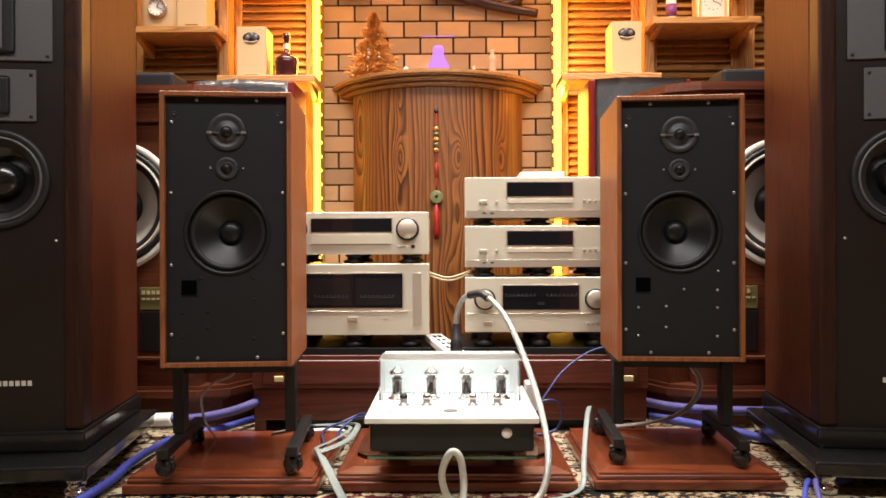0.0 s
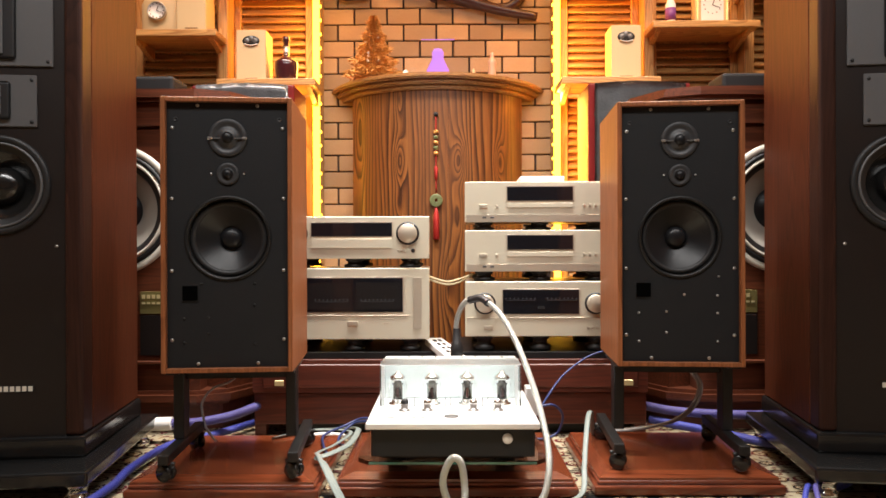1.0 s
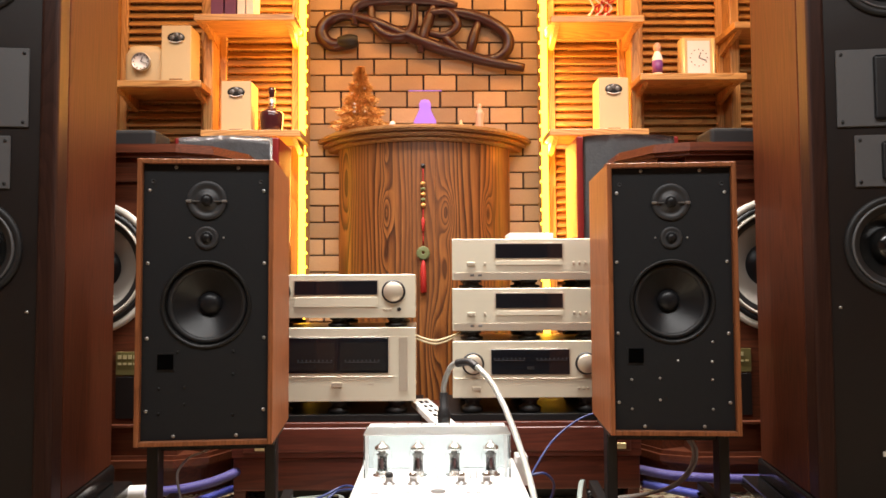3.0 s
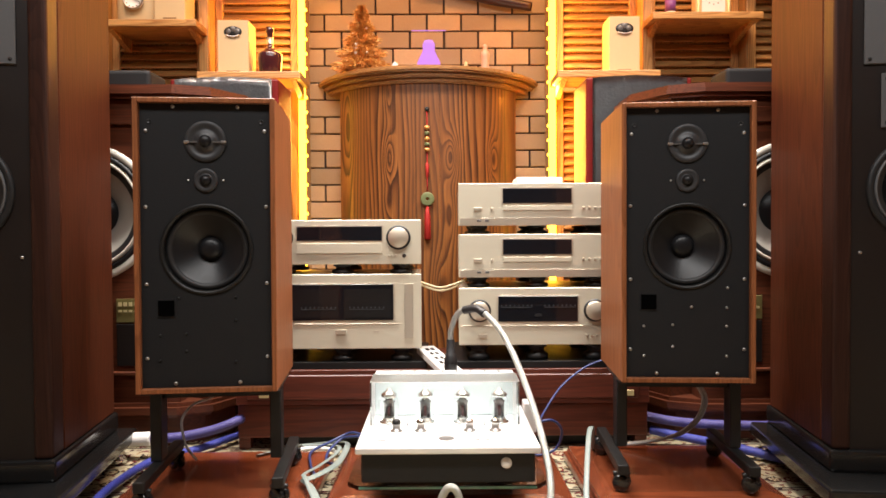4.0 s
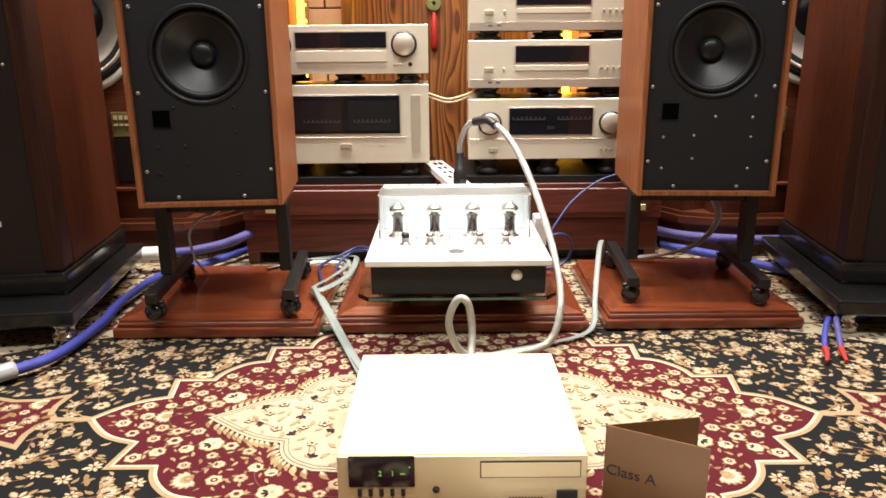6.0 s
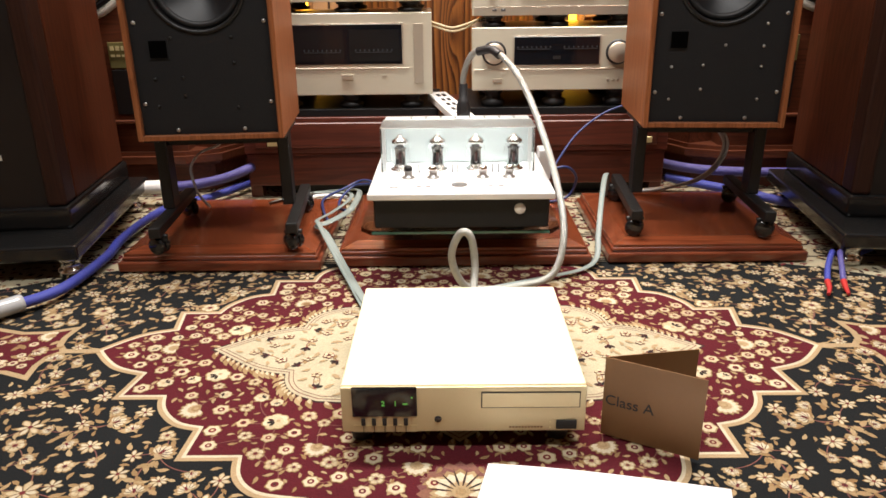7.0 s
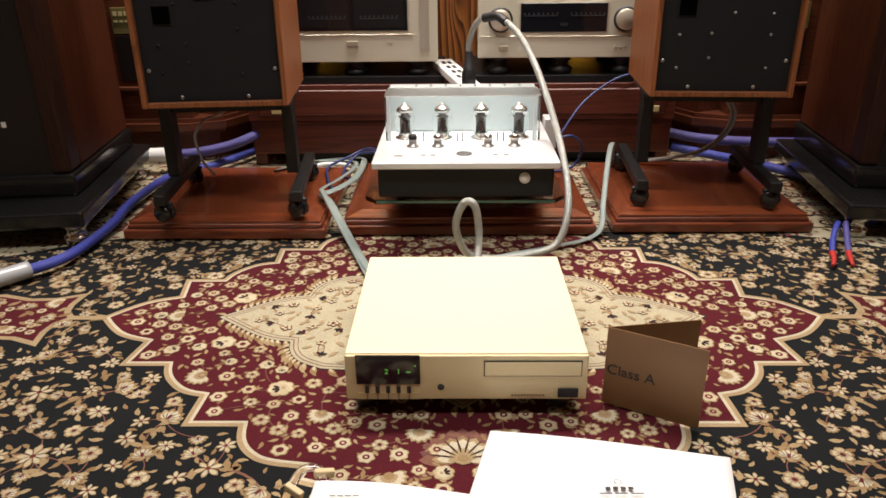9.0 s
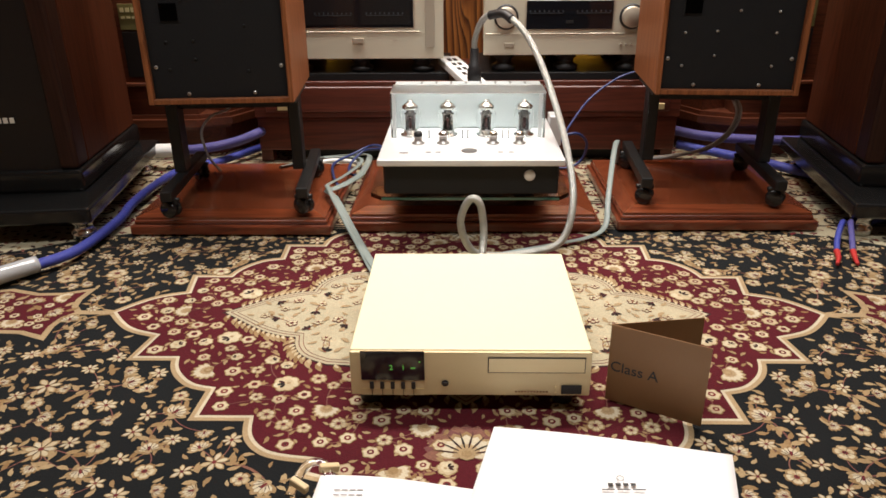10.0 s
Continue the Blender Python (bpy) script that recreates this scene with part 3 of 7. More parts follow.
def build_rug():
    rug = thing("rug", "black and burgundy floral medallion rug with cream border, wool pile", "rug")
    part("rug_border", cube(-1.75, 1.75, -0.6, 2.42, -0.012, -0.0015, 0.002), M_R_CREAM, rug, "cream patterned border")
    part("rug_field", cube(-1.32, 1.32, -0.3, 1.585, -0.011, 0.0), M_R_BLACK, rug, "black field")
    ring, core = four(rounded(QUARTER, SHARP)), four(rounded(CORE, {0, 4, 7, 8, 11}))
    part("medallion_outline", star(offset_ring(ring, 0.008), RC, -0.001, 0.00054), M_R_TAN, rug, "tan scalloped outline")
    part("medallion_inner_line", star(offset_ring(ring, 0.001), RC, -0.001, 0.00074), M_R_PALE, rug, "pale inner line")
    part("medallion", star(offset_ring(ring, -0.004), RC, -0.001, 0.0009), M_R_RED, rug, "burgundy medallion")
    part("core_outline", star(offset_ring(core, 0.004), RC, 0.0, 0.00117), M_R_DARK, rug, "thin dark outline")
    part("core", star(core, RC, 0.0, 0.00144), M_R_CREAM, rug, "cream centre of the medallion")
    corners = []
    for s in (-1, 1):
        pts = [(s * x, y) for x, y in ((0.66, 1.60), (0.72, 1.562), (0.79, 1.54), (0.86, 1.505), (0.91, 1.475), (0.96, 1.45), (1.05, 1.405), (1.16, 1.38), (1.325, 1.36), (1.325, 1.60))]
        corners.append(pts[::-1] if s < 0 else pts)
        part("rug_corner", prism(corners[-1], -0.001, 0.0004), M_R_CREAM, rug, "cream border corner curving into the field")
    carts = []
    for s in (-1, 1):
        cart = [(s * x, RC[1] + y) for x, y in ((0.682, 0.0), (0.70, 0.022), (0.705, 0.05), (0.70, 0.088), (0.745, 0.070), (0.79, 0.068), (0.85, 0.086), (0.92, 0.07), (1.0, 0.0), (0.92, -0.07), (0.85, -0.086), (0.79, -0.068), (0.745, -0.070), (0.70, -0.088), (0.705, -0.05), (0.70, -0.022))]
        if s > 0:
            cart.reverse()
        carts.append(cart)
        part("cartouche_outline", star(offset_ring(cart, 0.006), (s * 0.85, RC[1]), -0.001, 0.00054), M_R_TAN, rug)
        part("cartouche", star(offset_ring(cart, -0.005), (s * 0.85, RC[1]), -0.001, 0.0009), M_R_RED, rug, "small burgundy cartouche")
        part("connecting_band", cube(min(s * 0.60, s * 0.70), max(s * 0.60, s * 0.70), RC[1] - 0.007, RC[1] + 0.007, -0.001, 0.0005), M_R_TAN, rug)
    pal = {k: Flat() for k in ("stem", "leaf", "gold", "cream", "pale", "tan", "heart", "dark", "ink")}
    rng = random.Random(7)
    LAYER = {"stem": 0.0, "leaf": 0.00014, "gold": 0.00030, "cream": 0.00046, "pale": 0.00060, "tan": 0.00072, "heart": 0.00084, "dark": 0.00096, "ink": 0.00018}
    state = {"mirror": True, "base": 0.0003, "n": 0}

    def lay(key, pts):
        """Lays one flat piece of pile, and its twin across the rug's long axis."""
        state["n"] += 1
        z = (state["base"] + LAYER[key] + (state["n"] % 60) * 0.0000015)
        pal[key].poly(pts, z / 0.45)
        if state["mirror"]:
            pal[key].poly([(-u, v) for u, v in reversed(pts)], z / 0.45)

    def shape(key, x, y, a, outline, k=1.0):
        c, s = math.cos(a), math.sin(a)
        lay(key, [(x + k * (c * u - s * v), y + k * (s * u + c * v)) for u, v in outline])

    ROUND = ((0.08, 0.0), (0.3, -0.3), (0.62, -0.46), (0.88, -0.34), (0.96, -0.1), (0.9, 0.02), (0.98, 0.14), (0.86, 0.36), (0.6, 0.46), (0.3, 0.3))
    POINT = ((0.0, -0.06), (0.35, -0.2), (0.68, -0.24), (0.88, -0.12), (1.0, 0.0), (0.88, 0.13), (0.66, 0.22), (0.35, 0.2), (0.0, 0.06))
    SLIT = ((0.1, 0.0), (0.5, -0.035), (1.0, 0.0), (0.5, 0.035))
    CURL = ((0.0, 0.0), (0.25, -0.2), (0.6, -0.2), (0.9, 0.02), (1.0, 0.2), (0.72, 0.14), (0.5, 0.2), (0.2, 0.14))

    def ring_of(key, x, y, r, n=9, lobes=0, a0=0.0):
        m = n if not lobes else lobes * 4
        lay(key, [(x + r * (1 + (0.1 * math.cos(lobes * t) if lobes else 0)) * math.cos(t + a0), y + r * (1 + (0.1 * math.cos(lobes * t) if lobes else 0)) * math.sin(t + a0)) for t in (2 * math.pi * i / m for i in range(m))])

    def stroke(key, pts, w):
        for (x0, y0), (x1, y1) in zip(pts, pts[1:]):
            d = Vector((x1 - x0, y1 - y0))
            if d.length > 1e-6:
                d.normalize()
                nx, ny = -d.y * w / 2, d.x * w / 2
                lay(key, [(x0 + nx, y0 + ny), (x0 - nx, y0 - ny), (x1 - nx + d.x * w * 0.3, y1 - ny + d.y * w * 0.3), (x1 + nx + d.x * w * 0.3, y1 + ny + d.y * w * 0.3)])

    def rose(x, y, r, a0):
        for i in range(5):
            a = a0 + i * 1.2566
            shape("gold", x, y, a, ROUND, r)
            shape("cream", x + 0.06 * r * math.cos(a), y + 0.06 * r * math.sin(a), a, ROUND, r * 0.74)
            shape("tan", x, y, a, POINT, r * 0.5)
            shape("dark", x, y, a + 0.628, SLIT, r * 0.85)
        ring_of("heart", x, y, r * 0.24, 8)
        ring_of("dark", x, y, r * 0.1, 5)

    def daisy(x, y, r, a0):
        n = rng.choice((6, 7, 8))
        for i in range(n):
            k = r * rng.uniform(0.85, 1.15)
            shape("gold", x, y, a0 + i * 6.283 / n, POINT, k)
            shape("cream" if i % 3 else "pale", x + 0.2 * k * math.cos(a0 + i * 6.283 / n), y + 0.2 * k * math.sin(a0 + i * 6.283 / n), a0 + i * 6.283 / n, POINT, k * 0.66)
            shape("dark", x, y, a0 + (i + 0.5) * 6.283 / n, SLIT, k * 0.75)
        ring_of("heart", x, y, r * 0.17, 7)

    def lotus(x, y, r, a0):
        for i in (-3, 3, -2, 2, -1, 1, 0):
            k = r * (1.25 - 0.07 * abs(i))
            shape("gold", x, y, a0 + i * 0.45, POINT, k)
            shape("cream" if i % 2 else "pale", x + 0.1 * r * math.cos(a0), y + 0.1 * r * math.sin(a0), a0 + i * 0.45, POINT, k * 0.7)
            shape("dark", x, y, a0 + i * 0.45 + 0.22, SLIT, k * 0.8)
        ring_of("tan", x, y, r * 0.28, 7)
        shape("heart", x, y, a0, POINT, r * 0.55)

    def rosette(x, y, r, a0):
        ring_of("gold", x, y, r, 9, 6, a0)
        ring_of("cream", x, y, r * 0.84, 9, 6, a0)
        ring_of("heart", x, y, r * 0.44, 9)
        ring_of("dark" if rng.random() < 0.2 else "pale", x, y, r * 0.2, 6)
        LAYER_UP(x, y, r * 0.2)

    def LAYER_UP(x, y, r):
        state["base"] += 0.0004
        ring_of("cream", x, y, r, 6)
        state["base"] -= 0.0004

    def cup(x, y, r, a0):
        for i in range(7):
            a = a0 + i * 0.8976
            ring_of("gold", x + 0.6 * r * math.cos(a), y + 0.6 * r * math.sin(a), r * 0.46, 9)
            ring_of("cream", x + 0.56 * r * math.cos(a), y + 0.56 * r * math.sin(a), r * 0.38, 9)
        ring_of("cream", x, y, r * 0.6, 10)
        for i in (-1, 0, 1):
            a = a0 + i * 0.75
            shape("dark", x + 0.12 * r * math.cos(a), y + 0.12 * r * math.sin(a), a, POINT, r * 0.55)
        ring_of("tan", x - 0.2 * r * math.cos(a0), y - 0.2 * r * math.sin(a0), r * 0.18, 7)

    def palmette(x, y, r, a0):
        for i in (-4, 4, -3, 3, -2, 2, -1, 1, 0):
            k = r * (1.3 - 0.05 * abs(i))
            shape("gold", x, y, a0 + i * 0.4, POINT, k)
            shape("pale", x, y, a0 + i * 0.4, POINT, k * 0.84)
            shape("tan", x, y, a0 + i * 0.4 + 0.2, POINT, k * 0.5)
        ring_of("leaf", x, y, r * 0.34, 8)
        state["base"] += 0.0009
        ring_of("leaf", x, y, r * 0.34, 8)
        ring_of("gold", x, y, r * 0.2, 7)
        state["base"] -= 0.0009

    def leaf(x, y, a, k, key="leaf"):
        shape(key, x, y, a, CURL if rng.random() < 0.5 else [(u, -v) for u, v in reversed(CURL)], k)

    def curve(x0, y0, x1, y1, bow):
        mx, my = (x0 + x1) / 2 - (y1 - y0) * bow, (y0 + y1) / 2 + (x1 - x0) * bow
        return [((1 - t) ** 2 * x0 + 2 * t * (1 - t) * mx + t * t * x1, (1 - t) ** 2 * y0 + 2 * t * (1 - t) * my + t * t * y1) for t in (i / 7 for i in range(8))]

    def scatter(test, gap, x0, x1, y0, y1, taken, own):
        """Random spots at least gap apart; taken holds (x, y, radius) to stay clear of."""
        spots, cells = [], collections.defaultdict(list)
        size = max(gap, 0.04)
        for a, b, q in taken:
            cells[int(a // size), int(b // size)].append((a, b, q + own))
        for _ in range(int((x1 - x0) * (y1 - y0) / gap ** 2 * 10)):
            x, y = rng.uniform(x0, x1), RC[1] + rng.uniform(y0, y1)
            i, j = int(x // size), int(y // size)
            if all((x - a) ** 2 + (y - b) ** 2 > q * q for u in (i - 1, i, i + 1) for v in (j - 1, j, j + 1) for a, b, q in cells[u, v]) and test(x, y):
                spots.append((x, y))
                cells[i, j].append((x, y, gap))
        return spots

    def vine(x, y, others, w, leafy, size, key="stem"):
        """A bowed stem from a blossom to the nearest of the others, with leaves along it."""
        near = min((o for o in others if (o[0] - x) ** 2 + (o[1] - y) ** 2 > 1e-6), key=lambda o: (o[0] - x) ** 2 + (o[1] - y) ** 2)
        if (near[0] - x) ** 2 + (near[1] - y) ** 2 > 0.018:
            return
        pts = curve(x, y, near[0], near[1], rng.choice((-1, 1)) * rng.uniform(0.12, 0.32))
        stroke(key, pts, w)
        for i in range(1, 7):
            if rng.random() < leafy:
                d = math.atan2(pts[i + 1][1] - pts[i - 1][1], pts[i + 1][0] - pts[i - 1][0])
                leaf(pts[i][0], pts[i][1], d + rng.choice((-1, 1)) * rng.uniform(0.5, 1.0), size * rng.uniform(0.7, 1.2))

    big, small_ring = offset_ring(ring, 0.022), offset_ring(ring, -0.020)
    core_out, core_in = offset_ring(core, 0.03), offset_ring(core, -0.022)
    cart_out, cart_in = offset_ring(carts[1], 0.018), offset_ring(carts[1], -0.016)

    def in_field(x, y):
        return 0.022 < x < 1.29 and -0.28 < y < 1.565 and not inside(x, y, big) and not inside(x, y, cart_out) and not inside(x + 0.012, y + 0.012, corners[1])

    def in_red(x, y):
        return x > 0.02 and inside(x, y, small_ring) and not inside(x, y, core_out)

    # black field: sprays of large blossoms, smaller ones on side stems, loose leaves
    SPAN = (0.0, 1.3, -1.45, 0.39)
    large = scatter(in_field, 0.078, *SPAN, [], 0.0)
    taken = [(x, y, 0.019) for x, y in large]
    small = scatter(in_field, 0.037, *SPAN, taken, 0.013)
    for i, (x, y) in enumerate(large):
        vine(x, y, large, 0.0019, 0.6, 0.021)
        (rose, lotus, daisy, lotus, daisy)[i % 5](x, y, rng.uniform(0.0175, 0.0225), rng.uniform(0, 6.28))
        for k in range(3):
            g = rng.uniform(0, 6.28)
            leaf(x + 0.013 * math.cos(g), y + 0.013 * math.sin(g), g, rng.uniform(0.012, 0.019))
    for i, (x, y) in enumerate(small):
        vine(x, y, large + small[:i], 0.0016, 0.28, 0.016)
        (daisy, lotus, rose, daisy, lotus, lotus, daisy)[rng.randrange(7)](x, y, rng.uniform(0.0115, 0.0165), rng.uniform(0, 6.28))
    taken += [(x, y, 0.012) for x, y in small]
    for x, y in scatter(in_field, 0.019, *SPAN, taken, 0.004):
        leaf(x, y, rng.uniform(0, 6.28), rng.uniform(0.012, 0.021))

    # burgundy medallion: open palmettes, round rosettes, curled leaves along the cream centre
    state["base"] = 0.0011
    SPAN = (0.0, 0.62, -0.5, 0.5)
    fan_ring = offset_ring(ring, -0.036)
    fans = scatter(lambda x, y: in_red(x, y) and inside(x, y, fan_ring), 0.09, *SPAN, [], 0.0)
    taken = [(x, y, 0.024) for x, y in fans]
    for i, (x, y) in enumerate(fans):
        away = math.atan2(y - RC[1], x - RC[0])
        (palmette, cup, palmette)[i % 3](x, y, rng.uniform(0.0185, 0.0235), away + rng.uniform(-0.6, 0.6))
    discs = scatter(in_red, 0.0285, *SPAN, taken, 0.0095)
    for i, (x, y) in enumerate(discs):
        vine(x, y, fans + discs[:i], 0.0014, 0.3, 0.013, "ink")
        (rosette, rosette, rose, rosette, cup)[rng.randrange(5)](x, y, rng.uniform(0.0100, 0.0138), rng.uniform(0, 6.28))
    taken += [(x, y, 0.0105) for x, y in discs]
    for x, y in scatter(in_red, 0.016, *SPAN, taken, 0.003):
        leaf(x, y, rng.uniform(0, 6.28), rng.uniform(0.010, 0.016))
    state["mirror"] = False
    n = len(core)
    for i in range(n):
        (xa, ya), (xb, yb) = core[i], core[(i + 1) % n]
        d = Vector((xb - xa, yb - ya))
        m = max(1, round(d.length / 0.025))
        for k in range(m):
            t, a = (k + 0.5) / m, math.atan2(-d.x, d.y)
            side, size = (0.55 if (yb > RC[1]) == (xb > RC[0]) else -0.55), rng.uniform(0.019, 0.03)
            shape("gold", xa + d.x * t, ya + d.y * t, a + side, CURL if side > 0 else [(u, -v) for u, v in reversed(CURL)], size)
            shape("cream", xa + d.x * t, ya + d.y * t, a + side, CURL if side > 0 else [(u, -v) for u, v in reversed(CURL)], size * 0.5)
    for s in (-1, 1):
        for k in range(-6, 7):
            shape("ink", RC[0], RC[1] + s * 0.375, -s * math.pi / 2 + k * 0.27, POINT, 0.062 - 0.001 * abs(k))
        palmette(RC[0], RC[1] + s * 0.375, 0.036, -s * math.pi / 2)
        for k in range(-4, 4):
            shape("dark", RC[0], RC[1] + s * 0.375, -s * math.pi / 2 + 0.2 + k * 0.4, SLIT, 0.046)

    # cream centre: double outline, thin brown vines with outlined blossoms, dark trefoil buds, soft tan leaves
    state["base"] = 0.0017
    for d, w, key in ((-0.006, 0.0018, "stem"), (-0.013, 0.0012, "ink")):
        line = offset_ring(core, d)
        stroke(key, line + line[:1], w)
    state["mirror"] = True

    def outlined(x, y, r):
        a0 = rng.uniform(0, 6.28)
        for i in range(5):
            a = a0 + i * 1.2566
            ring_of("heart" if r > 0.009 else "stem", x + 0.6 * r * math.cos(a), y + 0.6 * r * math.sin(a), r * 0.46, 8)
        state["base"] += 0.0009
        for i in range(5):
            a = a0 + i * 1.2566
            ring_of("cream", x + 0.6 * r * math.cos(a), y + 0.6 * r * math.sin(a), r * 0.33, 8)
        ring_of("heart", x, y, r * 0.22, 6)
        state["base"] -= 0.0009

    SPAN = (0.0, 0.42, -0.25, 0.25)

    def in_core(x, y):
        return x > 0.016 and inside(x, y, core_in)

    buds = scatter(in_core, 0.062, *SPAN, [], 0.0)
    spots = scatter(in_core, 0.034, *SPAN, [(x, y, 0.014) for x, y in buds], 0.012)
    for i, (x, y) in enumerate(buds):
        vine(x, y, buds + spots, 0.0016, 0.3, 0.012)
        a = rng.uniform(0, 6.28)
        for q in (-0.8, 0.0, 0.8):
            shape("dark", x, y, a + q, POINT, 0.0125)
        ring_of("heart", x, y, 0.003, 6)
    for i, (x, y) in enumerate(spots):
        vine(x, y, buds + spots[:i], 0.0015, 0.25, 0.011)
        outlined(x, y, rng.uniform(0.008, 0.0108))
    for x, y in scatter(in_core, 0.02, *SPAN, [(x, y, 0.01) for x, y in buds + spots], 0.004):
        shape("tan", x, y, rng.uniform(0, 6.28), CURL, rng.uniform(0.014, 0.022))

    # cartouches at both ends
    state["base"] = 0.0011
    SPAN = (0.65, 1.0, -0.1, 0.1)
    fans = scatter(lambda x, y: inside(x, y, cart_in), 0.045, *SPAN, [], 0.0)
    for i, (x, y) in enumerate(fans):
        (lotus, palmette)[i % 2](x, y, 0.0195, rng.uniform(0, 6.28))
    for x, y in scatter(lambda x, y: inside(x, y, cart_in), 0.017, *SPAN, [(x, y, 0.017) for x, y in fans], 0.005):
        rosette(x, y, 0.0085, 0.0) if rng.random() < 0.4 else leaf(x, y, rng.uniform(0, 6.28), 0.026)
    # scrolls where the medallion's tip meets the cartouche
    state["base"] = 0.0003
    for q in (-1, 1):
        stroke("gold", [(0.612, RC[1] + q * 0.004), (0.64, RC[1] + q * 0.01), (0.664, RC[1] + q * 0.03), (0.672, RC[1] + q * 0.055), (0.69, RC[1] + q * 0.07)], 0.0035)
        shape("leaf", 0.672, RC[1] + q * 0.05, q * 2.2, CURL, 0.02)

    state["base"] = 0.0006
    for x, y in scatter(lambda x, y: inside(x, y, corners[1]), 0.0165, 0.66, 1.32, 0.17, 0.41, [], 0.0):
        shape(("dark", "heart", "stem", "dark", "leaf")[rng.randrange(5)], x, y, rng.uniform(0, 6.28), CURL, rng.uniform(0.013, 0.022))
    # cream border behind and beside the platforms: dark guard stripes, rows of blossoms, close small scrollwork
    state["mirror"], state["base"] = False, -0.0010
    for yy in (1.593, 1.605, 1.755, 1.77, 1.985, 2.14):
        stroke("dark", [(-1.7, yy), (1.7, yy)], 0.006)
    for xx in range(-30, 31):
        for row, (yy, r) in enumerate(((1.635, 0.02), (1.70, 0.024), (1.83, 0.021), (1.92, 0.024), (2.06, 0.022), (2.2, 0.024))):
            x = xx * 0.056 + (0.028 if row % 2 else 0) + rng.uniform(-0.008, 0.008)
            ring_of("dark" if (xx + row) % 2 else "heart", x, yy, r * 0.95, 10)
            state["base"] += 0.0012
            (rose if row % 2 else daisy)(x, yy, r * 0.75, xx)
            state["base"] -= 0.0012
    for i in range(-76, 77):
        for j in range(40):
            if rng.random() < 0.8:
                key = ("dark", "heart", "stem", "dark", "heart", "leaf")[rng.randrange(6)]
                shape(key, i * 0.0185 + rng.uniform(-0.007, 0.007), 1.615 + j * 0.0185 + rng.uniform(-0.007, 0.007), rng.uniform(0, 6.28), CURL if rng.random() < 0.6 else POINT, rng.uniform(0.013, 0.023))
    for sx in (-1, 1):
        for xx in range(-17, 21):
            for k in range(6):
                ring_of(("heart", "dark")[(xx + k) % 2], sx * (1.38 + 0.06 * k), 0.4 + xx * 0.056, 0.019, 8)
    for key, name, mat, label in (("stem", "stem_pattern", M_R_STEM, "rust-brown woven stems"), ("ink", "fine_stem_pattern", M_R_STEM, "fine brown woven stems"),
                                  ("leaf", "leaf_pattern", M_R_LEAF, "tan woven leaves"), ("gold", "petal_edge_pattern", M_R_LEAF, "golden tan petal edges"),
                                  ("cream", "petal_pattern", M_R_FLOWER, "cream woven petals"), ("pale", "pale_petal_pattern", M_R_PALE, "pale woven petals"),
                                  ("tan", "tan_mark_pattern", M_R_TAN, "tan petal shading"), ("heart", "blossom_heart_pattern", M_R_HEART, "burgundy blossom hearts"),
                                  ("dark", "dark_mark_pattern", M_R_DARK, "dark woven marks")):
        pal[key].mesh(name, mat, rug, label)


build_rug()


# ---- wooden platforms ----
def platform(x0, x1, y0, y1, label):
    ob = thing("wooden_platform", label, "platform", group="wooden platforms on the rug")
    part("lower_board", cube(x0, x1, y0, y1, 0.0035, 0.026, 0.004, 2), M_MAHOG, ob)
    part("moulding", cube(x0 + 0.008, x1 - 0.008, y0 + 0.008, y1 - 0.008, 0.026, 0.036, 0.004, 2), M_MAHOG, ob)
    bm = bmesh.new()
    a = [(x0 + 0.012, y0 + 0.012), (x1 - 0.012, y0 + 0.012), (x1 - 0.012, y1 - 0.012), (x0 + 0.012, y1 - 0.012)]
    b = [(x0 + 0.045, y0 + 0.045), (x1 - 0.045, y0 + 0.045), (x1 - 0.045, y1 - 0.045), (x0 + 0.045, y1 - 0.045)]
    va = [bm.verts.new((x, y, 0.036)) for x, y in a]
    vm = [bm.verts.new((x, y, 0.042)) for x, y in a]
    vb = [bm.verts.new((x, y, 0.05)) for x, y in b]
    for i in range(4):
        j = (i + 1) % 4
        bm.faces.new((va[i], va[j], vm[j], vm[i]))
        bm.faces.new((vm[i], vm[j], vb[j], vb[i]))
    bm.faces.new(vb)
    bm.faces.new(list(reversed(va)))
    part("bevelled_top", bm, M_MAHOG_T, ob, "glossy bevelled top panel")
    return ob


platform(-0.735, -0.292, 1.535, 1.97, "glossy red mahogany platform under a speaker stand")
platform(-0.262, 0.300, 1.555, 2.0, "glossy red mahogany platform under the tube amplifier")
platform(0.338, 0.775, 1.565, 2.0, "glossy red mahogany platform under a speaker stand")


# ---- monitor speakers on castored stands ----
def ring_screw(bm, x, z, r, y):
    lathe([(r, 0), (r, 0.0015), (r * 0.6, 0.0028), (0, 0.003)], Matrix.Translation((x, y, z)) @ FRONT, 10, bm)


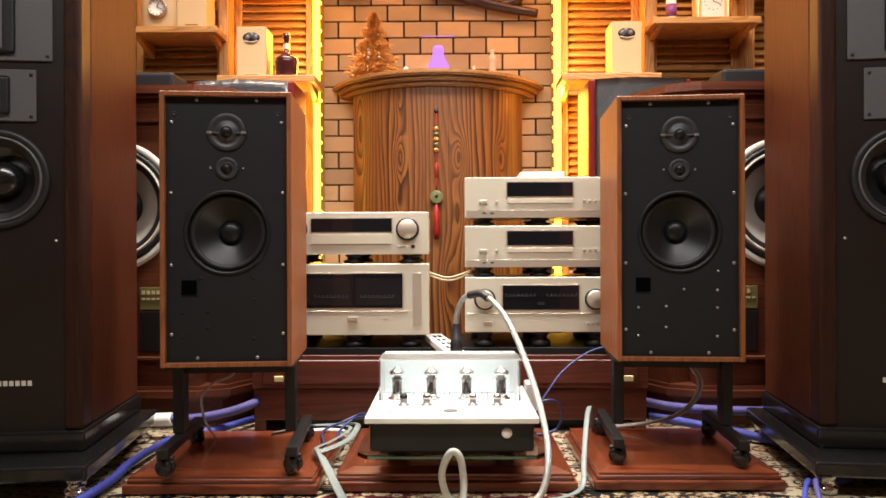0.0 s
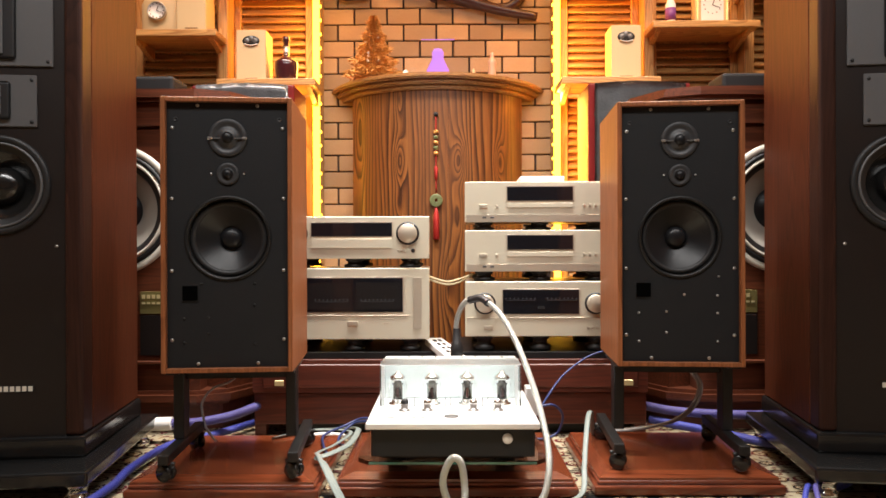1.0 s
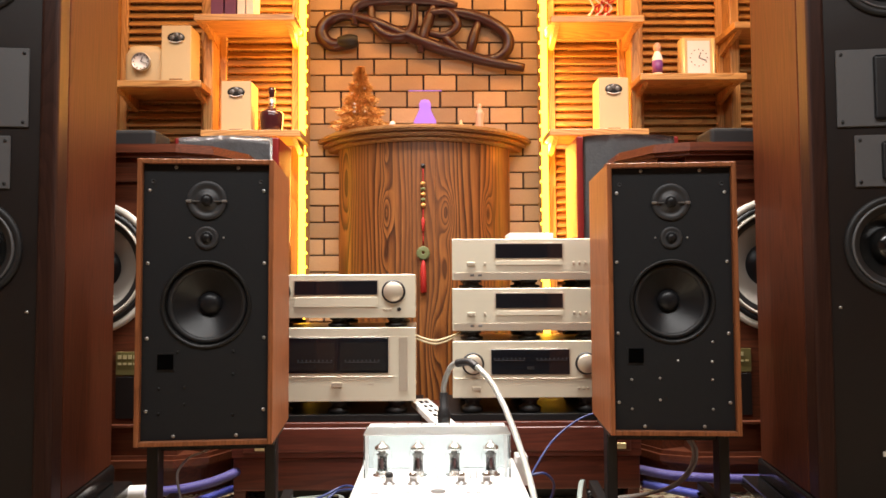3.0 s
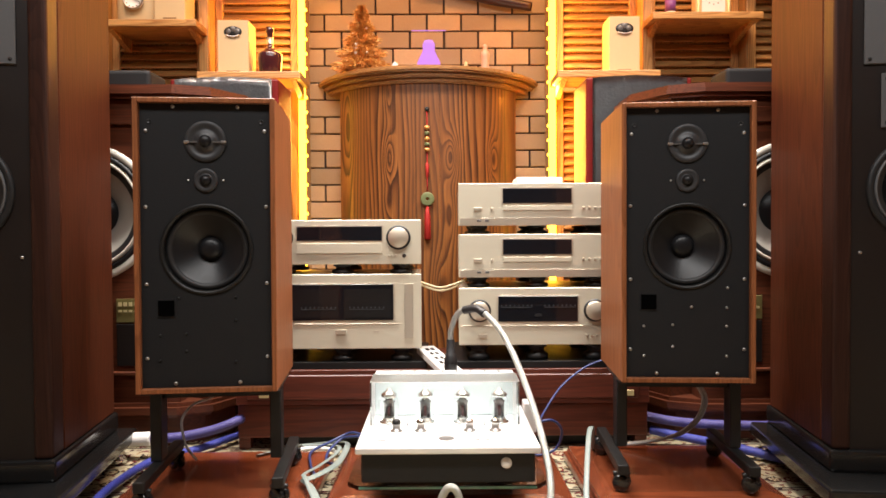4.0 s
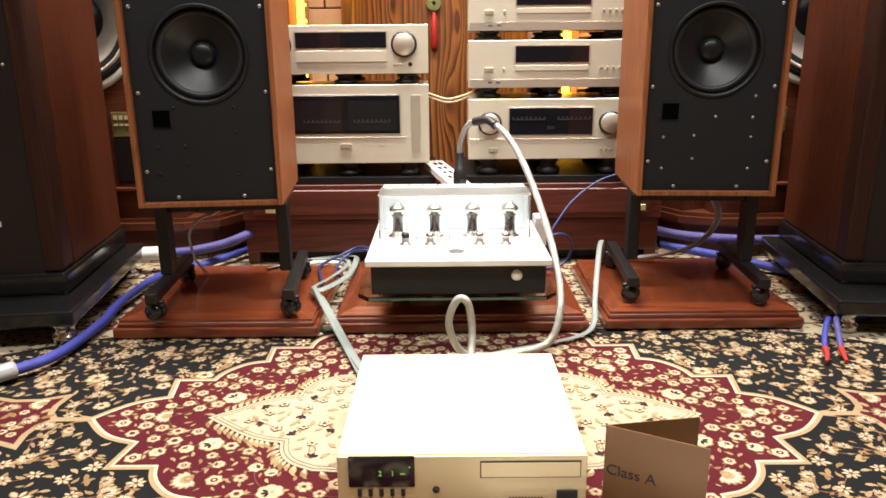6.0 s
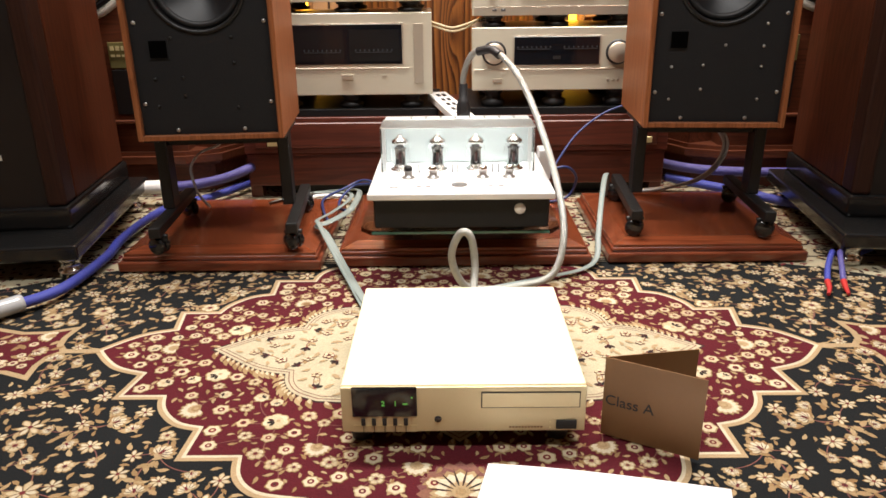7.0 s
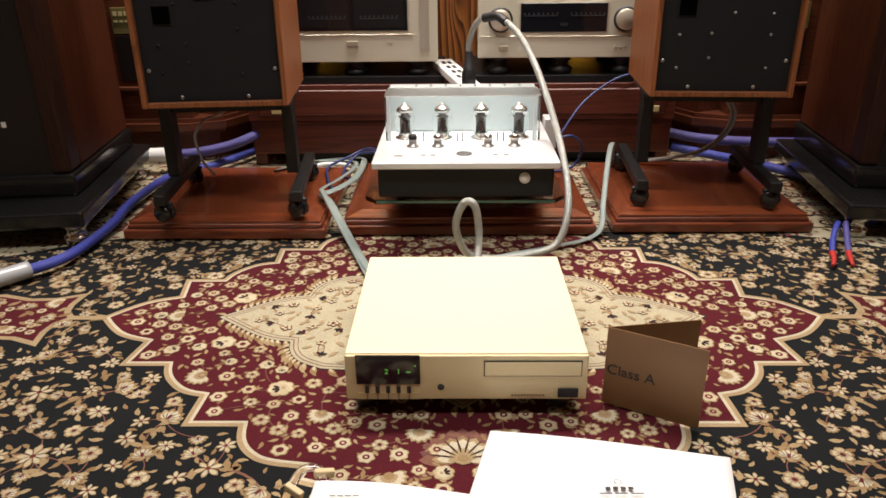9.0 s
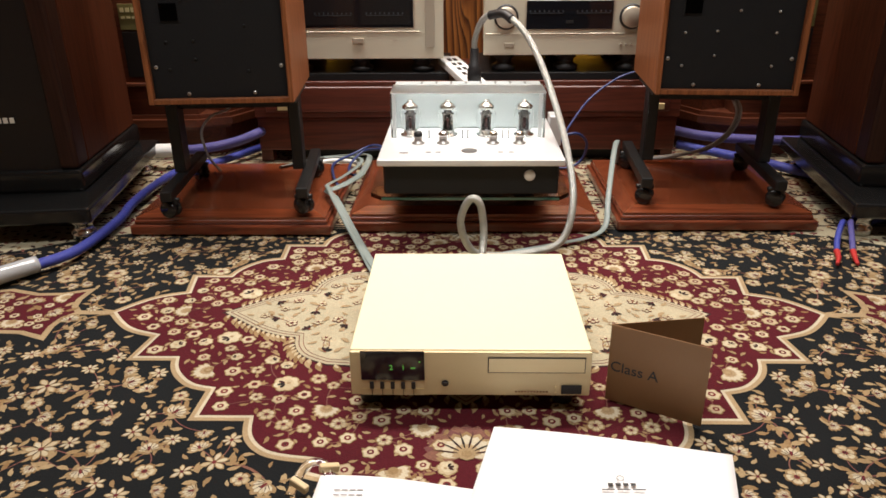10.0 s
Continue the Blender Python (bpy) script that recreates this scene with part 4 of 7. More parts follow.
def monitor(at, bolts, bolt_material):
    ob = thing("monitor_speaker", "teak-veneered three-way monitor speaker with bare black baffle", "speaker", at, "monitor speakers")
    w, d, h, t = 0.149, 0.305, 0.635, 0.011
    part("side_panel", cube(-w, -w + t, 0, d, 0, h, 0.0015), M_TEAK, ob)
    part("side_panel", cube(w - t, w, 0, d, 0, h, 0.0015), M_TEAK, ob)
    part("top_panel", cube(-w + t, w - t, 0.0005, d, h - t, h - 0.0005, 0.001), M_TEAK, ob)
    part("bottom_panel", cube(-w + t, w - t, 0.0005, d, 0.0005, t, 0.001), M_TEAK, ob)
    part("back_panel", cube(-w + t, w - t, d - 0.012, d - 0.002, t, h - t), M_TEAK, ob)
    f = 0.014
    part("baffle", holed(bmesh.new(), -w + t, w - t, t, h - t, f, f + 0.05, [(0, 0.31, 0.0915)]), M_BAFFLE, ob, "black textured baffle")

    def put(x, z, y=f):
        return Matrix.Translation((x, y, z)) @ FRONT

    wf = part("woofer", lathe([(0.099, 0), (0.099, 0.0025), (0.0965, 0.004), (0.092, 0.004), (0.090, -0.004), (0.0895, -0.012)], put(0, 0.31), 48), M_BLACKMET, ob, "black woofer with gloss cone")
    part("surround", lathe([(0.0895, -0.012), (0.087, -0.008), (0.082, -0.006), (0.077, -0.008), (0.075, -0.012)], put(0, 0.31), 48), M_RUBBER, wf)
    part("cone", lathe([(0.0755, -0.0115), (0.06, -0.022), (0.04, -0.034), (0.026, -0.041)], put(0, 0.31), 48), M_CONE, wf)
    part("dust_cap", lathe([(0.0262, -0.0405), (0.024, -0.034), (0.016, -0.028), (0, -0.0255)], put(0, 0.31), 32), M_CONE, wf)
    tw = part("tweeter", lathe([(0.044, 0), (0.044, 0.003), (0.041, 0.005), (0.033, 0.0045), (0.030, 0.002), (0.022, 0.003), (0.0205, 0.006), (0, 0.006)], put(0, 0.543), 40), M_TWEETER, ob, "round black metal tweeter")
    part("tweeter_dome", lathe([(0.0135, 0.006), (0.012, 0.011), (0.007, 0.0145), (0, 0.016)], put(0, 0.543), 24), M_CONE, tw)
    for s in (-1, 1):
        part("terminal", cube(s * 0.039 - 0.006, s * 0.039 + 0.006, f - 0.009, f - 0.0035, 0.538, 0.544, 0.0015), M_STEEL, tw)
    for s in (-1, 1):
        part("tweeter_bar", cube(min(s * 0.016, s * 0.036), max(s * 0.016, s * 0.036), f - 0.0075, f - 0.0045, 0.5395, 0.5425), M_GREYPL, tw)
    st = part("supertweeter", lathe([(0.026, 0), (0.026, 0.003), (0.022, 0.005), (0.017, 0.003), (0.014, 0.002), (0.0125, 0.0035)], put(0, 0.459), 32), M_TWEETER, ob, "small black supertweeter")
    part("supertweeter_dome", lathe([(0.0118, 0.003), (0.010, 0.0085), (0.005, 0.0115), (0, 0.0125)], put(0, 0.459), 24), M_CONE, st)
    for s in (-1, 1):
        bm = bmesh.new()
        ring_screw(bm, s * 0.037, 0.459, 0.0025, f)
        part("supertweeter_screw", bm, M_STEEL, st)
    port = part("port_frame", cube(-0.106, -0.066, f - 0.0015, f + 0.001, 0.163, 0.2035), M_BAFFLE, ob, "square port")
    # no hole is cut; a black block paints the port's inner shade
    part("port_shade", cube(-0.103, -0.069, f - 0.0035, f - 0.002, 0.167, 0.2), M_VOID, port, "flat black patch painted as the shade inside the port")
    for x, z in ((-0.068, 0.617), (0.068, 0.617), (-0.068, 0.02), (0.068, 0.02), (-0.125, 0.565), (0.125, 0.565), (-0.127, 0.402), (0.127, 0.402), (-0.127, 0.235), (0.127, 0.235), (-0.127, 0.075), (0.127, 0.075)):
        bm = bmesh.new()
        ring_screw(bm, x, z, 0.0042, f)
        part("screw", bm, M_STEEL, ob, "steel screw")
    for x, z in bolts:
        bm = bmesh.new()
        ring_screw(bm, x, z, 0.0032, f)
        part("bolt", bm, bolt_material, ob)
    for s in (-1, 1):
        bm = bmesh.new()
        lathe([(0.0055, 0), (0.0055, 0.001), (0.0035, 0.0012), (0.0034, 0.0003), (0, 0.0003)], put(s * 0.118, 0.585), 12, bm)
        part("grille_socket", bm, M_RUBBER, ob)
    return ob


def stand(at, cx):
    """Local origin at the front bottom middle of the speaker; the platform top lies at z = -0.237."""
    ob = thing("speaker_stand", "black steel speaker stand on four twin-wheel castors", "speaker stand", at, "speaker stands")
    low = -0.237
    for s in (-1, 1):
        x = cx + s * 0.142
        px = s * 0.133
        part("post", cube(px - 0.0125, px + 0.0125, 0.085, 0.135, low + 0.0655, -0.009, 0.002), M_BLACKMET, ob)
        part("foot_bar", cube(x - 0.0125, x + 0.0125, -0.052, 0.268, low + 0.042, low + 0.065, 0.003, 2), M_BLACKMET, ob)
        part("top_arm", cube(px - 0.015, px + 0.015, 0.03, 0.22, -0.008, -0.001, 0.001), M_BLACKMET, ob)
        for y, turn in ((-0.026, 68 if s < 0 else 57), (0.242, 40 if s < 0 else 75)):
            c = part("castor", cube(x - 0.0145, x + 0.0145, y - 0.004, y + 0.016, low + 0.024, low + 0.0415, 0.005, 3), M_RUBBER, ob, "black castor with two wheels")
            for q in (-1, 1):
                part("wheel", lathe([(0, -0.0065), (0.015, -0.0065), (0.0185, -0.004), (0.0195, 0), (0.0185, 0.004), (0.014, 0.0065), (0.009, 0.0058), (0, 0.0058)],
                                    Matrix.Translation((x, y, low + 0.0196)) @ Matrix.Rotation(radians(turn), 4, "Z") @ Matrix.Translation((q * 0.009, 0, 0)) @ Matrix.Rotation(radians(90), 4, "Y"), 26), M_BLACKGLOSS, c, "glossy black wheel")
            part("hood", tube([(x - 0.018, y + 0.004, low + 0.036), (x, y + 0.002, low + 0.0405), (x + 0.018, y + 0.004, low + 0.036)], 0.006, 10, 5), M_BLACKMET, c)
    part("cross_bar", cube(-0.12, 0.12, 0.10, 0.12, -0.03, -0.012, 0.002), M_BLACKMET, ob)
    return ob


POSE_L = pose(-0.505, 1.566, 0.287, 0, 0, 5.0)
POSE_R = pose(0.559, 1.636, 0.287, 0, 0, -4.0)
monitor(POSE_L, ((-0.10, 0.125), (-0.045, 0.127), (-0.045, 0.09), (0.06, 0.205), (0.06, 0.155), (-0.10, 0.07), (0.06, 0.065), (-0.06, 0.205)), M_BLACKMET)
monitor(POSE_R, ((-0.097, 0.128), (-0.032, 0.131), (0.01, 0.172), (0.088, 0.17), (0.088, 0.128), (-0.032, 0.081), (-0.097, 0.06), (0.088, 0.06), (0.09, 0.215)), M_STEEL)
stand(POSE_L, 0.012)
stand(POSE_R, -0.012)


# ---- tall floorstanding speakers ----
def tall_speaker(at, mirror):
    """Local origin: inner front bottom edge of the body at floor level; the body runs outward along mirror * x."""
    s = mirror
    ob = thing("floorstanding_speaker", "tall dark walnut floorstanding speaker on a black plinth", "speaker", at, "tall speakers")

    def bx(a, b, y0, y1, z0, z1, bev=0.0, seg=1):
        return cube(min(s * a, s * b), max(s * a, s * b), y0, y1, z0, z1, bev, seg)

    W, D, Z0, Z1 = 0.38, 0.42, 0.13, 1.78
    part("body", bx(0, W, 0.0565, D, Z0, Z1, 0.004), M_WALNUT, ob, "dark walnut cabinet")
    part("corner_post", bx(-0.001, 0.04, -0.012, 0.056, Z0, Z1, 0.009, 3), M_POST, ob, "rounded dark red front edge")
    part("corner_post", bx(W - 0.04, W + 0.001, -0.012, 0.056, Z0, Z1, 0.009, 3), M_POST, ob, "rounded dark red front edge")
    part("baffle", holed(bmesh.new(), min(s * 0.04, s * (W - 0.04)), max(s * 0.04, s * (W - 0.04)), Z0, Z1, -0.002, 0.056, [(s * W / 2, 0.725, 0.097), (s * W / 2, 1.385, 0.097)]), M_DARKBAF, ob, "dark glossy brown baffle")
    part("skirt", bx(-0.008, W + 0.008, -0.02, D + 0.01, 0.08, 0.13, 0.008, 2), M_BLACKGLOSS, ob, "black tapered skirt")
    pl = part("plinth", bx(-0.055, W + 0.055, -0.14, D + 0.02, 0.046, 0.08, 0.006, 2), M_BLACKGLOSS, ob, "black lacquered plinth")
    for a in (-0.02, W + 0.02):
        for y in (-0.10, D - 0.05):
            part("foot", lathe([(0, 0.0036), (0.026, 0.0036), (0.026, 0.018), (0.021, 0.02), (0.021, 0.035), (0.024, 0.037), (0.024, 0.046), (0, 0.046)], Matrix.Translation((s * a, y, 0)), 24), M_CHROME, pl, "chrome spike foot")
    cx = s * W / 2

    def woofer(z):
        def put():
            return Matrix.Translation((cx, -0.002, z)) @ FRONT
        wf = part("woofer", lathe([(0.118, 0), (0.118, 0.004), (0.112, 0.008), (0.104, 0.006), (0.102, 0.003)], put(), 48), M_RUBBER, ob, "black woofer with glossy dome")
        part("trim_ring", lathe([(0.1015, 0.003), (0.100, 0.0075), (0.0965, 0.0075), (0.095, 0.003)], put(), 48), M_HORN, wf, "grey metal trim ring")
        part("surround", lathe([(0.0955, 0.003), (0.09, -0.002), (0.083, -0.003), (0.079, -0.010)], put(), 48), M_RUBBER, wf)
        part("cone", lathe([(0.0792, -0.0095), (0.06, -0.024), (0.045, -0.034)], put(), 48), M_BLACKGLOSS, wf)
        part("dome", lathe([(0.0455, -0.034), (0.043, -0.02), (0.031, -0.007), (0.016, 0.0), (0, 0.002)], put(), 32), M_BLACKGLOSS, wf, "glossy black dome")

    woofer(0.725)
    woofer(1.385)
    for z0, z1, hw in ((0.862, 0.985, 0.088), (1.005, 1.19, 0.125)):
        pt = part("horn_plate", cube(cx - hw, cx + hw, -0.007, -0.0022, z0, z1, 0.002), M_HORN, ob, "grey metal ribbon tweeter plate")
        part("horn_recess", cube(cx - hw * 0.34, cx + hw * 0.34, -0.0125, -0.0075, z0 + 0.017, z1 - 0.017, 0.006, 3), M_RUBBER, pt, "rounded black horn surround")
        part("ribbon", cube(cx - hw * 0.13, cx + hw * 0.13, -0.0165, -0.013, z0 + 0.027, z1 - 0.027, 0.002, 2), M_HORN, pt, "grey metal ribbon")
        part("ribbon_line", cube(cx - hw * 0.02, cx + hw * 0.02, -0.0182, -0.0168, z0 + 0.029, z1 - 0.029, 0.0003), M_GREYPL, pt)
        for a in (-1, 1):
            for z in (z0 + 0.012, z1 - 0.012):
                bm = bmesh.new()
                lathe([(0.004, 0), (0.004, 0.0015), (0, 0.002)], Matrix.Translation((cx + a * (hw - 0.011), -0.0073, z)) @ FRONT, 10, bm)
                part("plate_screw", bm, M_RUBBER, pt)
    bc = cx + (0.03 if s < 0 else 0.0)
    badge = part("badge", cube(bc - 0.05, bc + 0.05, -0.0032, -0.0024, 0.236, 0.25), M_DARKBAF, ob)
    for i in range(7):
        part("badge_bar", cube(bc - 0.047 + i * 0.0137, bc - 0.0375 + i * 0.0137, -0.0048, -0.0035, 0.237, 0.249), M_RING, badge, "pale bar of lettering")
    for z in (0.58,):
        bm = bmesh.new()
        lathe([(0.004, 0), (0.004, 0.002), (0, 0.003)], Matrix.Translation((s * 0.06, -0.002, z)) @ FRONT, 10, bm)
        part("grille_stud", bm, M_STEEL, ob)
    return ob


tall_speaker(pose(-0.868, 1.63, 0, 0, 0, 7.0), -1)
tall_speaker(pose(0.895, 1.66, 0, 0, 0, -7.0), 1)


# ---- large vintage speakers behind ----
def big_speaker(s):
    ob = thing("large_speaker", "large walnut corner-chamfered speaker with white-ringed woofer", "speaker", group="large rear speakers")

    def outline(grow, front=2.165):
        pts = [(0.63 - grow, 2.33), (0.70 - grow * 0.7, 2.20 - grow * 0.7), (0.78, front - grow), (1.30, front - grow), (1.36, 2.30), (1.36, 2.5), (0.63 - grow, 2.5)]
        pts = [(s * x, y) for x, y in pts]
        return pts if s > 0 else pts[::-1]

    part("body", prism(outline(0.0, 2.236), 0.13, 1.03), M_RED_WALNUT, ob, "walnut cabinet with chamfered corner")
    part("baffle", holed(bmesh.new(), min(s * 0.775, s * 1.30), max(s * 0.775, s * 1.30), 0.13, 1.03, 2.165, 2.2355, [(s * 1.045, 0.695, 0.15)], 56), M_RED_WALNUT, ob, "walnut front board")
    part("base_skirt", prism(outline(-0.03), 0.0, 0.085), M_MAHOG_D, ob, "recessed dark base")
    bm = prism(outline(0.022), 0.085, 0.13)
    bmesh.ops.bevel(bm, geom=[e for e in bm.edges if abs(e.verts[0].co.z - e.verts[1].co.z) < 1e-5 and len(e.link_faces) == 2 and e.calc_face_angle(0) > 0.5], offset=0.012, segments=2, affect="EDGES")
    part("base_moulding", bm, M_RED_WALNUT, ob, "rounded walnut base moulding")
    bm = prism(outline(0.03), 1.03, 1.07)
    bmesh.ops.bevel(bm, geom=[e for e in bm.edges if abs(e.verts[0].co.z - e.verts[1].co.z) < 1e-5 and len(e.link_faces) == 2 and e.calc_face_angle(0) > 0.5], offset=0.012, segments=2, affect="EDGES")
    part("top_moulding", bm, M_RED_WALNUT, ob, "rounded lighter top moulding")
    part("upper_rail", cube(min(s * 0.8, s * 1.29), max(s * 0.8, s * 1.29), 2.152, 2.1645, 0.955, 1.0, 0.002), M_RED_WALNUT, ob)
    part("lower_rail", cube(min(s * 0.8, s * 1.29), max(s * 0.8, s * 1.29), 2.148, 2.1645, 0.214, 0.224, 0.002), M_RED_WALNUT, ob)

    def put():
        return Matrix.Translation((s * 1.045, 2.164, 0.695)) @ FRONT
    wf = part("woofer", lathe([(0.205, 0), (0.205, 0.004), (0.198, 0.008), (0.186, 0.008), (0.184, 0.004)], put(), 56), M_RING, ob, "white-ringed large woofer")
    part("dark_ring", lathe([(0.1835, 0.003), (0.178, 0.011), (0.171, 0.011), (0.167, 0.003)], put(), 56), M_RUBBER, wf)
    part("white_ring", lathe([(0.1665, 0.003), (0.162, 0.013), (0.157, 0.011), (0.154, 0.002)], put(), 56), M_RING, wf)
    part("surround", lathe([(0.1535, 0.002), (0.149, 0.0), (0.139, -0.003), (0.136, -0.008)], put(), 56), M_RUBBER, wf)
    part("cone", lathe([(0.1365, -0.0075), (0.10, -0.034), (0.07, -0.055)], put(), 56), M_PALECONE, wf)
    part("dust_cap", lathe([(0.0705, -0.055), (0.06, -0.04), (0.03, -0.03), (0, -0.028)], put(), 32), M_CONE, wf)
    x0 = s * 0.885
    pq = part("plaque", cube(x0 - 0.075, x0 + 0.075, 2.158, 2.1635, 0.37, 0.44, 0.001), M_PLAQUE, ob, "olive gold control plaque")
    for r, zz in enumerate((0.424, 0.404)):
        for i in range(9):
            if r or i % 9 < 8:
                part("plaque_bar", cube(x0 - 0.068 + i * 0.0155, x0 - 0.058 + i * 0.0155, 2.1555, 2.1575, zz - 0.006 * (1 - 0.5 * r), zz + 0.006 * (1 - 0.5 * r)), M_GOLDPR, pq)
    pn = part("control_panel", cube(x0 - 0.075, x0 + 0.075, 2.158, 2.1635, 0.24, 0.365, 0.001), M_DARKBAF, ob, "dark control panel")
    part("pale_scale", cube(x0 - 0.012 - s * 0.055, x0 + 0.012 - s * 0.055, 2.155, 2.1575, 0.255, 0.335), M_BOXTAN, pn, "cream scale strip")
    bm = bmesh.new()
    lathe([(0.012, 0), (0.012, 0.008), (0.009, 0.012), (0, 0.013)], Matrix.Translation((x0 - s * 0.05, 2.157, 0.352)) @ FRONT, 16, bm)
    part("control_knob", bm, M_CHROME, pn, "chrome knob")
    return ob


big_speaker(-1)
big_speaker(1)


# ---- wrapped red speakers behind those ----
def wrapped_speaker(s):
    x0, x1 = (0.512, 0.88) if s > 0 else (0.556, 0.93)
    ob = thing("wrapped_speaker", "dark red lacquered speaker with grey front wrapped in plastic", "speaker", group="wrapped speakers")
    bm = cube(min(s * x0, s * x1), max(s * x0, s * x1), 2.535, 2.76, 0.0, 1.168, 0.006, 2)
    part("body", bm, M_REDLAC, ob, "dark red lacquered cabinet")
    bm = bmesh.new()
    rng = random.Random(5)
    nx, nz = 26, 40
    rows = []
    for j in range(nz + 1):
        row = []
        for i in range(nx + 1):
            x = x0 + 0.02 + (x1 - x0 - 0.04) * i / nx
            z = 0.06 + (1.105 + 0.008 * math.sin(3.14 * i / nx)) * j / nz
            row.append(bm.verts.new((s * x, 2.526 + 0.006 * noise.noise((x * 45, z * 45, s)) - 0.004 * rng.random(), z)))
        rows.append(row)
    for a, b in zip(rows, rows[1:]):
        for i in range(nx):
            bm.faces.new((a[i], a[i + 1], b[i + 1], b[i])).smooth = True
    bmesh.ops.solidify(bm, geom=list(bm.faces), thickness=0.003)
    part("wrapped_front", bm, M_GREYFAB, ob, "grey cloth front under creased plastic")
    return ob


wrapped_speaker(-1)
wrapped_speaker(1)
for s in (-1, 1):
    bm = cube(min(s * 0.91, s * 1.28), max(s * 0.91, s * 1.28), 2.31, 2.45, 1.0705, 1.15, 0.012, 3)
    solid("dark_case", bm, M_BAFFLE, "flat dark grey case lying on the large speaker", "case")


# ---- low media cabinet ----
def media_cabinet():
    ob = thing("media_cabinet", "low dark mahogany two-tier media cabinet", "cabinet")
    part("upper_case", cube(-0.592, 0.605, 2.10, 2.5, 0.135, 0.235, 0.0008), M_MAHOG_D, ob)
    part("lower_case", cube(-0.592, 0.605, 2.115, 2.5, 0.035, 0.132, 0.004, 2), M_MAHOG_D, ob)
    for x0, x1 in ((-0.56, 0.0), (0.015, 0.575)):
        part("drawer_front", cube(x0, x1, 2.094, 2.0995, 0.15, 0.222, 0.003), M_MAHOG_D, ob)
    part("kick_board", cube(-0.50, 0.51, 2.16, 2.2, 0.0, 0.036), M_BLACKMET, ob)
    for x in (-0.575, 0.588):
        part("cabinet_foot", cube(x - 0.017, x + 0.017, 2.125, 2.16, 0.0, 0.036), M_MAHOG_D, ob)
    for x in (-0.51, 0.545):
        part("brass_badge", cube(x - 0.014, x + 0.014, 2.0905, 2.0935, 0.157, 0.174, 0.001), M_GOLDPR, ob, "small brass badge")
    return ob


media_cabinet()


# ---- separates on the cabinet ----
def knob(parent, x, y, z, r, depth=0.018):
    bm = lathe([(r * 1.12, 0), (r * 1.12, 0.002), (r, 0.003), (r, depth * 0.9), (r * 0.93, depth), (0, depth)], Matrix.Translation((x, y, z)) @ FRONT, 36)
    k = part("knob", bm, M_CHAMP_D, parent, "round champagne knob")
    # raised black ring; its colour stands in for a shaded gap
    part("knob_gap_shade", lathe([(r * 1.22, 0), (r * 1.22, 0.0024), (r * 1.0, 0.0032)], Matrix.Translation((x, y, z)) @ FRONT, 36), M_RUBBER, k, "black ring painted as the shaded gap round the knob")
    return k


def feet(parent, x0, x1, y0, z0, z1, n=3):
    xs = [x0 + 0.06 + i * (x1 - x0 - 0.12) / (n - 1) for i in range(n)]
    for x in xs:
        for y in (y0 + 0.05, y0 + 0.27):
            part("foot", lathe([(0, z0), (0.032, z0), (0.034, z0 + (z1 - z0) * 0.3), (0.022, z0 + (z1 - z0) * 0.45), (0.022, z0 + (z1 - z0) * 0.7), (0.028, z0 + (z1 - z0) * 0.75), (0.028, z1), (0, z1)], Matrix.Translation((x, y, 0)), 20), M_RUBBER, parent)


